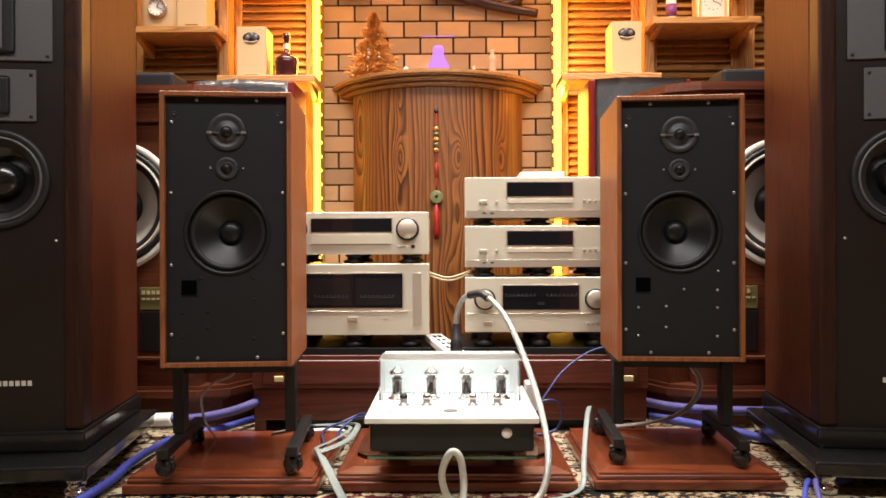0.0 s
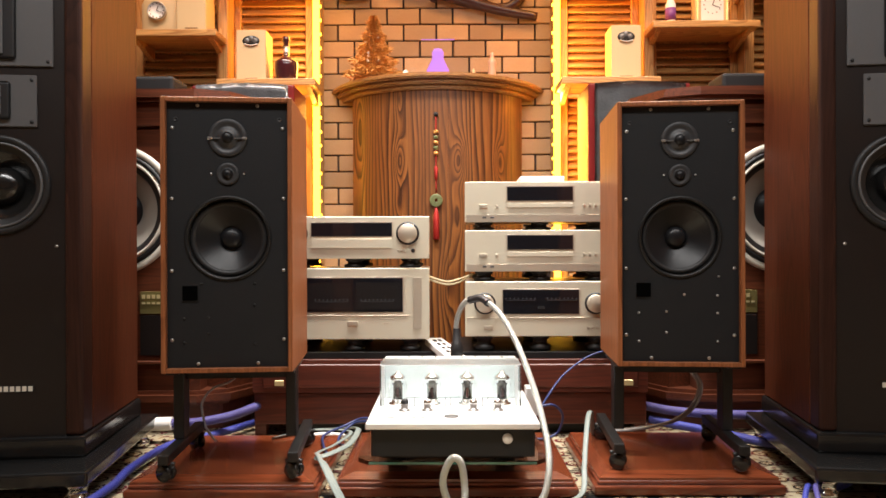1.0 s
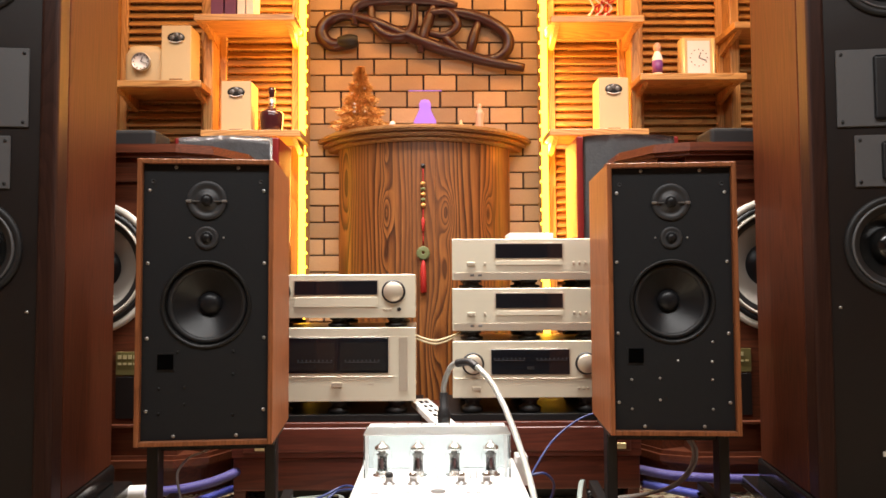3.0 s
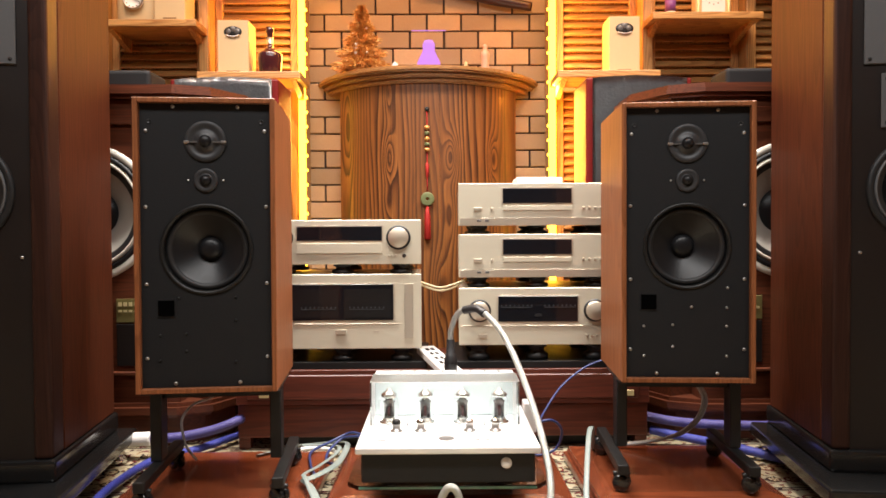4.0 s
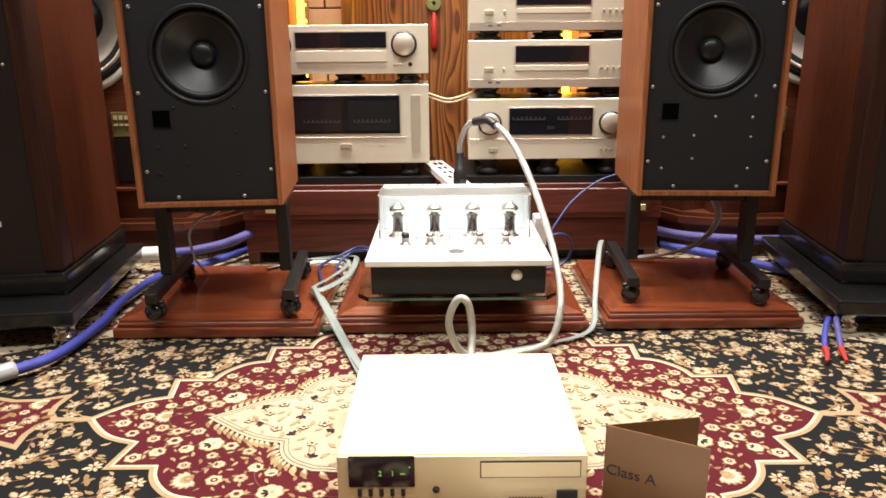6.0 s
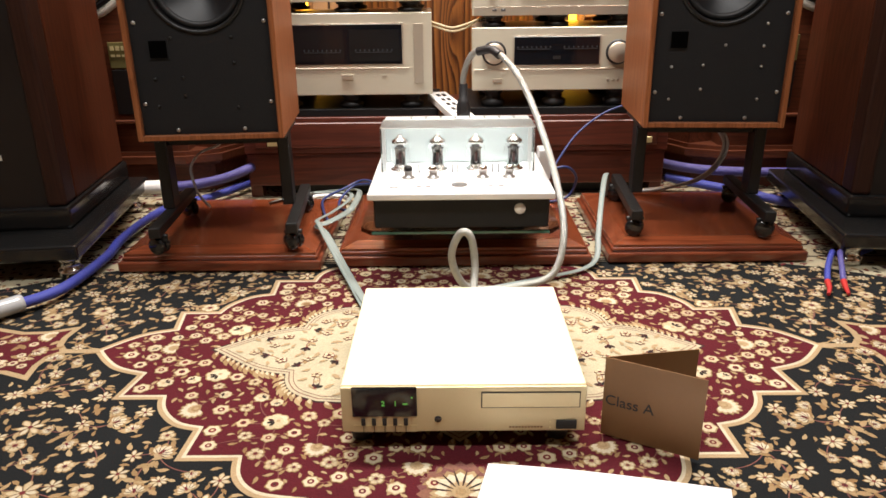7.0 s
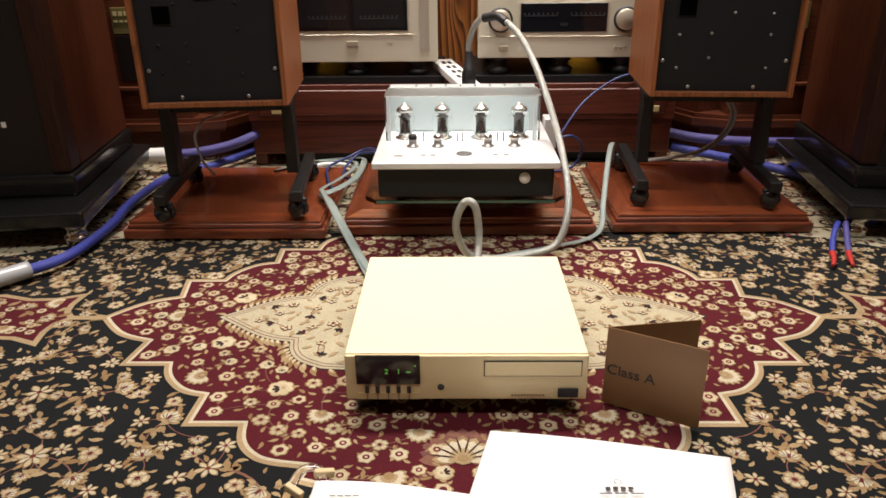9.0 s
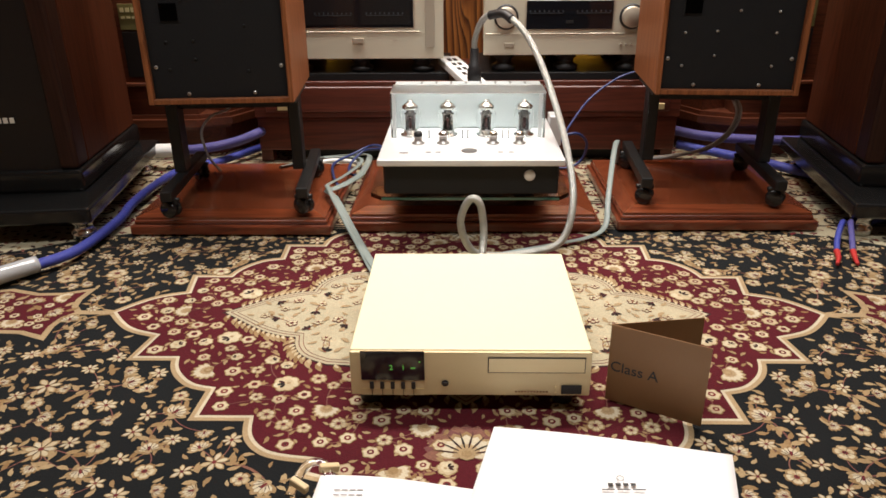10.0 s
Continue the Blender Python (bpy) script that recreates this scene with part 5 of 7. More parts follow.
def separate(name, label, x0, x1, z0, z1, foot_z, kind):
    y = 2.107
    ob = thing(name, label, "amplifier" if "amplifier" in name else "player", group="hi-fi separates")
    part("case", cube(x0 + 0.008, x1 - 0.008, y + 0.017, y + 0.36, z0 + 0.004, z1 - 0.003, 0.003), M_CHAMP_D, ob, "champagne metal case")
    fp = part("front_panel", cube(x0, x1, y, y + 0.016, z0, z1, 0.0012), M_CHAMP, ob, "brushed champagne aluminium front")
    feet(ob, x0, x1, y, foot_z, z0)
    h, w = z1 - z0, x1 - x0

    def at(u, v):
        return x0 + u * w, z0 + v * h

    def window(u0, u1, v0, v1):
        (a, b), (c, d) = at(u0, v0), at(u1, v1)
        rim = part("window_rim", cube(a - 0.004, c + 0.004, y - 0.0011, y - 0.0002, b - 0.0035, d + 0.0035, 0.0002), M_CHAMP_D, fp)
        return part("window", cube(a, c, y - 0.0026, y - 0.0012, b, d, 0.0002), M_WINDOW, fp, "dark smoked display window")

    def button(u, v, bw, bh):
        a, b = at(u, v)
        part("button", cube(a - bw / 2, a + bw / 2, y - 0.0045, y - 0.0003, b - bh / 2, b + bh / 2, 0.0015, 2), M_CHAMP_D, fp)

    def strip(u0, u1, v0, v1, m=M_CHAMP_D, dy=0.003, nm="trim_strip"):
        (a, b), (c, d) = at(u0, v0), at(u1, v1)
        part(nm, cube(a, c, y - dy * 0.6, y - 0.0003, b, d, 0.0004), m, fp)

    if kind == "pre":
        window(0.23, 0.757, 0.533, 0.853)
        strip(0.23, 0.757, 0.25, 0.48, M_CHAMP, 0.006, "flap")
        for u in (0.13, 0.86):
            a, b = at(u, 0.60)
            knob(fp, a, y - 0.0003, b, 0.029)
        for u in (0.80, 0.82, 0.84):
            button(u, 0.19, 0.006, 0.006)
        a, b = at(0.895, 0.19)
        part("headphone_socket", lathe([(0.006, 0), (0.006, 0.002), (0.0035, 0.0022), (0, 0.0022)], Matrix.Translation((a, y, b)) @ FRONT, 16), M_RUBBER, fp)
    elif kind == "power":
        win = window(0.18, 0.826, 0.384, 0.864)
        for u in (0.36, 0.66):
            a, b = at(u, 0.53)
            part("meter_scale", cube(a - 0.05, a + 0.05, y - 0.0036, y - 0.0028, b - 0.0006, b + 0.0006), M_METER, win)
            for i in range(9):
                part("meter_tick", cube(a - 0.05 + i * 0.0122, a - 0.047 + i * 0.0122, y - 0.0036, y - 0.0028, b + 0.003, b + 0.0075), M_METER, win)
        for u0, u1 in ((0.2, 0.485), (0.52, 0.81)):
            (a, b), (c, d) = at(u0, 0.42), at(u1, 0.80)
            part("meter_panel", cube(a, c, y - 0.0032, y - 0.0027, b, d), M_METERBK, win, "dim grey meter panel")
        strip(0.15, 0.86, 0.325, 0.34)
        button(0.50, 0.225, 0.032, 0.014)
        strip(0.895, 0.95, 0.14, 0.87, M_CHAMP_D, 0.004, "side_bar")
        strip(0.70, 0.735, 0.22, 0.236, M_CHAMP_D, 0.0012, "badge_bar")
    elif kind == "disc":
        window(0.277, 0.704, 0.53, 0.875)
        strip(0.277, 0.704, 0.36, 0.47, M_CHAMP, 0.005, "disc_tray")
        strip(0.01, 0.99, 0.0, 0.18, M_CHAMP_D, 0.0015, "lower_band")
        button(0.12, 0.39, 0.024, 0.011)
        button(0.208, 0.39, 0.007, 0.009)
        for u in (0.782, 0.818, 0.856, 0.89):
            button(u - 0.004, 0.41, 0.008, 0.008)
        for u in (0.115, 0.165):
            strip(u, u + 0.025, 0.09, 0.14, M_GREYPL, 0.0022, "small_print_bar")
    else:
        win = window(0.246, 0.742, 0.41, 0.853)
        for u in (0.36, 0.63):
            a, b = at(u, 0.66)
            part("meter_scale", cube(a - 0.045, a + 0.045, y - 0.0036, y - 0.0028, b - 0.0006, b + 0.0006), M_METER, win)
            for i in range(8):
                part("meter_tick", cube(a - 0.045 + i * 0.0125, a - 0.042 + i * 0.0125, y - 0.0036, y - 0.0028, b + 0.003, b + 0.007), M_METER, win)
        a, b = at(0.495, 0.5)
        part("level_mark", cube(a - 0.01, a + 0.01, y - 0.0036, y - 0.0028, b, b + 0.008), M_RUBBER, win)
        for u in (0.129, 0.85):
            a, b = at(u, 0.60)
            knob(fp, a, y - 0.0003, b, 0.027)
        strip(0.01, 0.99, 0.33, 0.345)
        button(0.15, 0.16, 0.026, 0.012)
        for u in (0.80, 0.83, 0.86):
            button(u, 0.16, 0.007, 0.007)
    return ob


for x0, x1 in ((-0.535, -0.04), (0.04, 0.535)):
    solid("isolation_board", cube(x0, x1, 2.112, 2.49, 0.2355, 0.256, 0.0012), M_CHASSIS, "satin black isolation board on the cabinet", "board", "isolation boards")
separate("power_amplifier", "champagne power amplifier with twin dark meter window", -0.52, -0.055, 0.296, 0.512, 0.2565, "power")
separate("preamplifier", "champagne preamplifier with wide display and two knobs", -0.52, -0.055, 0.541, 0.669, 0.513, "pre")
separate("integrated_amplifier", "champagne integrated amplifier with meters and two knobs", 0.054, 0.519, 0.304, 0.470, 0.2565, "integrated")
separate("disc_player", "champagne disc player with small dark display", 0.054, 0.519, 0.501, 0.626, 0.471, "disc")
separate("disc_player", "champagne disc player with a white case on top", 0.054, 0.519, 0.651, 0.773, 0.627, "disc")
solid("white_case", cube(0.225, 0.36, 2.13, 2.25, 0.7735, 0.792, 0.003, 2), M_WHITEPL, "thin white case on the top disc player", "case")


# ---- tube amplifier ----
def tube_amplifier():
    ob = thing("tube_amplifier", "silver and black tube amplifier, four power tubes behind clear guard", "amplifier")
    part("chassis", cube(-0.167, 0.193, 1.495, 1.83, 0.113, 0.177, 0.003), M_CHASSIS, ob, "black chassis")
    part("top_plate", cube(-0.178, 0.203, 1.478, 1.845, 0.1775, 0.1915, 0.003, 2), M_SILVER, ob, "satin silver top plate")
    part("power_button", lathe([(0.0115, 0), (0.0115, 0.004), (0.0095, 0.006), (0, 0.0062)], Matrix.Translation((0.133, 1.4955, 0.1545)) @ FRONT, 28), M_SILVER, ob, "round silver power button")
    part("base_plate", cube(-0.152, 0.178, 1.565, 1.82, 0.0905, 0.1128, 0.002), M_CHASSIS, ob, "recessed black base")
    part("transformer_cover", cube(-0.160, 0.176, 1.742, 1.785, 0.192, 0.293, 0.003, 2), M_TRAFO, ob, "silver transformer cover")
    part("guard_top", cube(-0.162, 0.178, 1.6488, 1.7415, 0.2905, 0.2935, 0.001), M_FROST, ob, "frosted acrylic guard top").visible_shadow = False
    g = part("guard_front", cube(-0.162, 0.178, 1.6485, 1.652, 0.1925, 0.2903, 0.0005), M_ACRYL, ob, "clear acrylic guard")
    g.visible_shadow = False
    for x in (-0.162, 0.1745):
        q = part("guard_side", cube(x, x + 0.0035, 1.6525, 1.7415, 0.1925, 0.2895), M_ACRYL, ob, "clear acrylic guard")
        q.visible_shadow = False
    for x in (-0.155, 0.167):
        part("guard_post", cube(x - 0.004, x + 0.004, 1.653, 1.6575, 0.192, 0.2895), M_SILVER, ob)
    for i in range(8):
        part("vent_slot", cube(-0.10 + i * 0.034, -0.096 + i * 0.034, 1.752, 1.775, 0.2932, 0.2940), M_GREYPL, ob)
    for x in (-0.121, -0.037, 0.049, 0.134):
        y = 1.682
        t = part("power_tube", lathe([(0.0225, 0.192), (0.0225, 0.194), (0.016, 0.195), (0.015, 0.203), (0, 0.203)], Matrix.Translation((x, y, 0)), 28), M_CHROME, ob, "power tube in a silver socket ring")
        gl = part("tube_glass", lathe([(0.0145, 0.203), (0.0205, 0.209), (0.0220, 0.222), (0.0215, 0.240), (0.0185, 0.249), (0.015, 0.252)], Matrix.Translation((x, y, 0)), 28), M_BULB, t, "clear glass bulb")
        gl.visible_shadow = False
        part("tube_plate", lathe([(0, 0.204), (0.0105, 0.204), (0.0105, 0.238), (0.0125, 0.2385), (0.0125, 0.2405), (0.008, 0.241), (0.008, 0.248), (0, 0.248)], Matrix.Translation((x, y, 0)) @ Matrix.Diagonal((1, 0.7, 1, 1)), 20), M_PLATE, t, "shiny dark metal plates")
        part("getter", lathe([(0, 0.2485), (0.0155, 0.2495), (0.0185, 0.2535), (0.018, 0.258), (0.0105, 0.264), (0.0065, 0.2655), (0.006, 0.270), (0, 0.2712)], Matrix.Translation((x, y, 0)), 28), M_CHROME, t, "mirror getter top")
        part("plate_slot", cube(x - 0.0025, x + 0.0025, y - 0.0084, y - 0.0078, 0.209, 0.232), M_SCULPT, t, "dark red plate slot")
    for x, m in ((-0.100, M_BLACKMET), (-0.046, M_CHROME), (0.062, M_CHROME), (0.119, M_CHROME)):
        t = part("small_tube", lathe([(0.0135, 0.192), (0.0135, 0.194), (0.0085, 0.195), (0.0088, 0.206), (0.0085, 0.212), (0, 0.213)], Matrix.Translation((x, 1.606, 0)), 22), M_STEEL, ob, "small signal tube")
        part("tube_cap", lathe([(0.0092, 0.208), (0.0096, 0.213), (0.007, 0.218), (0, 0.2195)], Matrix.Translation((x, 1.606, 0)), 22), m, t)
    for x in (-0.078, -0.004, 0.008, 0.085, 0.098):
        part("bias_slot", cube(x - 0.0012, x + 0.0012, 1.6440, 1.6465, 0.1925, 0.212), M_RUBBER, ob)
    for x, y in ((-0.13, 1.53), (-0.123, 1.53), (-0.075, 1.535), (-0.055, 1.535), (0.075, 1.535), (0.097, 1.535)):
        part("top_print", cube(x - 0.005, x + 0.005, y - 0.0025, y + 0.0025, 0.1917, 0.1923), M_GREYPL, ob)
    part("badge", lathe([(0.0165, 0), (0.0165, 0.0012), (0.015, 0.0018), (0, 0.0018)], Matrix.Translation((0.01, 1.545, 0.1916)), 28), M_GREYPL, ob, "oval dark badge")
    part("terminal_box", cube(0.205, 0.235, 1.79, 1.84, 0.135, 0.208, 0.002), M_SILVER, ob, "chrome terminal block")
    return ob


tube_amplifier()


def glass_shelf():
    ob = thing("glass_plate", "thick green-edged glass plate on black feet under the tube amplifier", "glass plate")
    pts = [(-0.205, 1.575), (-0.18, 1.548), (0.205, 1.548), (0.228, 1.575), (0.228, 1.9), (-0.205, 1.9)]
    # opaque teal strip painted in for the light showing at the pane's edge
    q = part("front_edge", cube(-0.178, 0.203, 1.5455, 1.5475, 0.0825, 0.0875), M_TEAL, ob, "teal strip coloured like light passing through the glass edge")
    q = part("pane", prism(pts, 0.080, 0.090), M_GREENGL, ob, "clear glass with green edge")
    q.visible_shadow = False
    for x in (-0.12, 0.14):
        for y in (1.66, 1.84):
            part("foot", lathe([(0, 0.0505), (0.022, 0.0505), (0.022, 0.0795), (0, 0.0795)], Matrix.Translation((x, y, 0)), 20), M_RUBBER, ob)
    return ob


glass_shelf()


# ---- disc player on the rug ----
def floor_player():
    ob = thing("compact_disc_player", "beige compact disc player with black display standing on the rug", "disc player")
    x0, x1, y0, y1, z0, z1 = -0.157, 0.167, 0.90, 1.225, 0.0285, 0.0975
    part("body", cube(x0, x1, y0 + 0.006, y1, z0, z1, 0.002, 2), M_CDTOP, ob, "cream beige lid and body")
    fr = part("front_panel", cube(x0, x1, y0, y0 + 0.0055, z0, z1 - 0.001, 0.0015, 2), M_CDGOLD, ob, "matt gold-beige front panel")

    def px(u):
        return x0 + u * (x1 - x0)

    def pz(v):
        return z1 - v * (z1 - z0)
    dw = part("display", cube(px(0.045), px(0.31), y0 - 0.003, y0 - 0.0003, pz(0.635), z1 + 0.001, 0.001), M_WINDOW, fr, "glossy black display")
    text_part("digits", "2", 0.0105, M_DIGIT, dw, pose(px(0.172), y0 - 0.0036, pz(0.34), 90, 0, 0), label="glowing green digit")
    text_part("digits", "1", 0.0105, M_DIGIT, dw, pose(px(0.222), y0 - 0.0036, pz(0.34), 90, 0, 0), label="glowing green digit")
    part("display_dash", cube(px(0.253), px(0.272), y0 - 0.0042, y0 - 0.0032, pz(0.355), pz(0.335)), M_DIGIT, dw)
    part("display_dot", cube(px(0.287), px(0.293), y0 - 0.0042, y0 - 0.0032, pz(0.215), pz(0.195)), M_DIGIT, dw)
    strip = part("button_strip", cube(px(0.045), px(0.31), y0 - 0.0015, y0 - 0.0002, pz(0.985), pz(0.65)), M_CDGOLD, fr)
    for i in range(5):
        u = 0.088 + i * 0.0437
        part("button", cube(px(u) - 0.0028, px(u) + 0.0028, y0 - 0.004, y0 - 0.0017, pz(0.83), pz(0.67), 0.001, 2), M_RUBBER, strip, "black oval button")
        part("button_gap", cube(px(u) - 0.0004, px(u) + 0.0004, y0 - 0.0021, y0 - 0.0016, pz(0.98), pz(0.84)), M_PRINT, strip)
    part("button_line", cube(px(0.048), px(0.307), y0 - 0.0021, y0 - 0.0016, pz(0.838), pz(0.828)), M_GOLDPR, strip)
    part("sensor", lathe([(0.0048, 0), (0.0048, 0.001), (0.004, 0.0016), (0, 0.0016)], Matrix.Translation((px(0.395), y0 - 0.0002, pz(0.715))) @ FRONT, 24), M_WINDOW, fr, "black remote sensor")
    part("tray_gap", cube(px(0.572), px(0.975), y0 - 0.0012, y0 - 0.0002, pz(0.465), pz(0.12)), M_PRINT, fr)
    part("disc_tray", cube(px(0.576), px(0.971), y0 - 0.0022, y0 - 0.0013, pz(0.445), pz(0.14), 0.0003), M_CDGOLD, fr, "closed disc tray")
    part("power_button", cube(px(0.88), px(0.965), y0 - 0.0035, y0 - 0.0003, pz(0.935), pz(0.74), 0.0012, 2), M_BLACKMET, fr, "dark rectangular button")
    for i in range(11):
        part("name_bar", cube(px(0.688 + i * 0.0128), px(0.697 + i * 0.0128), y0 - 0.0012, y0 - 0.0003, pz(0.915), pz(0.885)), M_CARD, fr)
    for v in (0.77, 0.9):
        part("indicator", cube(px(0.854), px(0.859), y0 - 0.0016, y0 - 0.0003, pz(v + 0.03), pz(v)), M_GOLDPR, fr)
    for x in (-0.135, 0.135):
        for y in (0.93, 1.19):
            part("foot", lathe([(0, 0.004), (0.014, 0.004), (0.016, 0.016), (0.016, 0.0285), (0, 0.0285)], Matrix.Translation((x, y, 0)), 18), M_RUBBER, ob)
    part("rear_socket", cube(0.02, 0.045, 1.2255, 1.232, 0.045, 0.07), M_RUBBER, ob)
    return ob


floor_player()


# ---- card, papers ----
def folded_card():
    ob = thing("folded_card", "bronze-coloured folded card reading Class A standing on the rug", "card")
    fold = Vector((0.196, 0.930, 0))

    def leaf(end, lean, w=0.131, h=0.119):
        d = (Vector(end) - fold).normalized()
        nrm = Vector((d.y, -d.x, 0))
        bm = bmesh.new()
        vs = []
        for th in (0, 0.0012):
            for u, v in ((0, 0), (w, 0), (w, h), (0, h)):
                p = fold + d * u + Vector((0, 0, 0.0045 + v)) - nrm * (lean * v) + nrm * th
                vs.append(bm.verts.new(p))
        for f in ((0, 1, 2, 3), (7, 6, 5, 4), (0, 4, 5, 1), (1, 5, 6, 2), (2, 6, 7, 3), (3, 7, 4, 0)):
            bm.faces.new([vs[i] for i in f])
        bmesh.ops.recalc_face_normals(bm, faces=bm.faces)
        return bm, d
    bm, d = leaf((0.318, 0.864, 0), 0.0)
    fr = part("front_leaf", bm, M_CARD, ob)
    bm, d2 = leaf((0.328, 0.950, 0), 0.0)
    part("back_leaf", bm, M_CARD, ob)
    ang = math.degrees(math.atan2(d.y, d.x))
    p = fold + d * 0.036 + Vector((0, 0, 0.060)) + Vector((d.y, -d.x, 0)) * 0.0018
    text_part("lettering", "Class A", 0.0215, M_PRINT, fr, pose(p.x, p.y, p.z, 90, 0, ang), label="black lettering Class A")
    return ob


folded_card()


def sheet(name, label, corners, z0, rise, mat=None, thick=0.004):
    """A slightly waved sheet or booklet spanned between four floor corners."""
    bm = bmesh.new()
    a, b, c, d = [Vector((x, y, 0)) for x, y in corners]
    n = 14
    top, low = [], []
    for j in range(n + 1):
        for i in range(n + 1):
            u, v = i / n, j / n
            p = a * (1 - u) * (1 - v) + b * u * (1 - v) + c * u * v + d * (1 - u) * v
            z = z0 + rise * (math.sin(2.5 * u + 0.6) * (1 - v) ** 2 + 0.25 * math.sin(5 * u + 3 * v))
            top.append(bm.verts.new((p.x, p.y, z + thick)))
            low.append(bm.verts.new((p.x, p.y, z)))
    w = n + 1
    for j in range(n):
        for i in range(n):
            k = j * w + i
            bm.faces.new((top[k], top[k + 1], top[k + w + 1], top[k + w])).smooth = True
            bm.faces.new((low[k], low[k + w], low[k + w + 1], low[k + 1]))
    rim = [j for j in range(n + 1)] + [j * w + n for j in range(1, n + 1)] + [n * w + i for i in range(n - 1, -1, -1)] + [j * w for j in range(n - 1, 0, -1)]
    for p, q in zip(rim, rim[1:] + rim[:1]):
        bm.faces.new((top[p], low[p], low[q], top[q]))
    bmesh.ops.recalc_face_normals(bm, faces=bm.faces)
    ob = thing(name, label, "paper")
    part("inner_sheet", bm, mat or M_PAPER, ob)
    return ob


brochure = sheet("brochure", "white paper brochure lying on the rug", [(0.036, 0.852), (0.330, 0.803), (0.275, 0.58), (-0.02, 0.63)], 0.0055, 0.004, thick=0.005)
for i in range(4):
    part("logo_bar", cube(0.1645 + i * 0.0088, 0.1705 + i * 0.0088, 0.7405, 0.7450, 0.0142, 0.0146), M_PRINT, brochure, "dark bar of lettering")
for i in range(3):
    part("tagline_bar", cube(0.156 + i * 0.018, 0.171 + i * 0.018, 0.7335, 0.7352, 0.0142, 0.0146), M_PRINT, brochure)
part("emblem", lathe([(0.0045, 0), (0.0045, 0.0005), (0.0038, 0.0005), (0.0038, 0)], Matrix.Translation((0.181, 0.7535, 0.0142)), 20), M_GREYINK, brochure)
booklet = sheet("booklet", "open white instruction booklet lying on the rug", [(-0.176, 0.757), (0.02, 0.738), (0.0, 0.55), (-0.19, 0.56)], 0.0055, 0.006, thick=0.003)
for r in range(2):
    for i in range(4):
        part("print_bar", cube(-0.155 + i * 0.009, -0.148 + i * 0.009, 0.728 - r * 0.008, 0.7295 - r * 0.008, 0.0150, 0.0154), M_GREYINK, booklet)
# small clear pouch with wooden pegs beside the booklet
pouch = thing("wooden_pegs", "small wooden pegs on a clear plastic strip beside the booklet", "peg")
for x, y, a in ((-0.170, 0.766, 20), (-0.200, 0.738, -30)):
    bm = cube(-0.012, 0.012, -0.004, 0.004, 0.010, 0.020, 0.001)
    o = part("peg", bm, M_BOXTAN, pouch, "pale wooden peg")
    o.matrix_local = pose(x, y, 0, 0, 12, a)
q = part("plastic_strip", tube([(-0.208, 0.728, 0.006), (-0.203, 0.748, 0.012), (-0.193, 0.766, 0.02), (-0.176, 0.769, 0.02), (-0.162, 0.752, 0.010)], 0.006, 8, 8, flat=0.15), M_GLASS, pouch, "clear plastic strip")
q.visible_shadow = False


# ---- cables ----
def cable(label, pts, r, m, flat=1.0, name="cable"):
    return solid(name, tube(pts, r, 10, 10, flat=flat), m, label, "cable", "cables on the floor")


pc = thing("power_cable", "thick silver braided power cable with black plug", "cable", group="cables on the floor")
part("sleeve", tube([(0.026, 1.90, 0.33), (0.027, 1.895, 0.375), (0.048, 1.875, 0.425), (0.09, 1.845, 0.438), (0.135, 1.79, 0.405), (0.17, 1.73, 0.345), (0.2, 1.64, 0.26), (0.215, 1.53, 0.185), (0.218, 1.45, 0.11), (0.195, 1.42, 0.04), (0.135, 1.415, 0.017), (0.06, 1.40, 0.016), (0.014, 1.385, 0.035), (-0.008, 1.375, 0.095), (0.008, 1.368, 0.145), (0.028, 1.365, 0.14), (0.036, 1.36, 0.09), (0.033, 1.33, 0.045), (0.032, 1.28, 0.04), (0.032, 1.238, 0.055)], 0.0074, 12, 10), M_GREYCAB, pc, "silver braided sleeve")
part("cable_collar", tube([(0.06, 1.866, 0.4315), (0.09, 1.845, 0.438), (0.11, 1.822, 0.4265)], 0.0105, 12, 6), M_RUBBER, pc, "black shrink collar")
part("plug", lathe([(0, 0.265), (0.017, 0.265), (0.0175, 0.30), (0.015, 0.305), (0.015, 0.312), (0.0115, 0.315), (0.0105, 0.35), (0.0095, 0.352)], Matrix.Translation((0.026, 1.90, 0)), 24), M_RUBBER, pc, "black plug")
part("end_plug", cube(0.022, 0.043, 1.2325, 1.252, 0.045, 0.068, 0.003, 2), M_RUBBER, pc)
strip = thing("power_strip", "white multi-socket power strip lying behind the amplifier", "power strip")
bm = cube(-0.028, 0.028, -0.022, 0.0, 0.0, 0.34, 0.004, 2)
o = part("housing", bm, M_WHITEPL, strip)
o.matrix_local = pose(0.048, 1.872, 0.238, -85, 0, 16)
for i in range(5):
    for dx in (-0.008, 0.008):
        o = part("socket_slot", cube(dx - 0.005, dx + 0.005, -0.0235, -0.0225, 0.08 + i * 0.05, 0.105 + i * 0.05), M_RUBBER, strip)
        o.matrix_local = pose(0.048, 1.872, 0.238, -85, 0, 16)
cable("flat grey-green twin cable running over the rug", [(-0.135, 1.238, 0.06), (-0.155, 1.30, 0.02), (-0.19, 1.39, 0.012), (-0.24, 1.52, 0.022), (-0.29, 1.62, 0.058), (-0.318, 1.668, 0.062), (-0.30, 1.675, 0.066), (-0.275, 1.73, 0.064), (-0.256, 1.80, 0.062), (-0.252, 1.92, 0.058), (-0.262, 2.01, 0.05), (-0.30, 2.05, 0.04), (-0.35, 2.02, 0.045), (-0.40, 1.955, 0.056), (-0.48, 1.885, 0.054)], 0.0082, M_SAGE, 0.28)
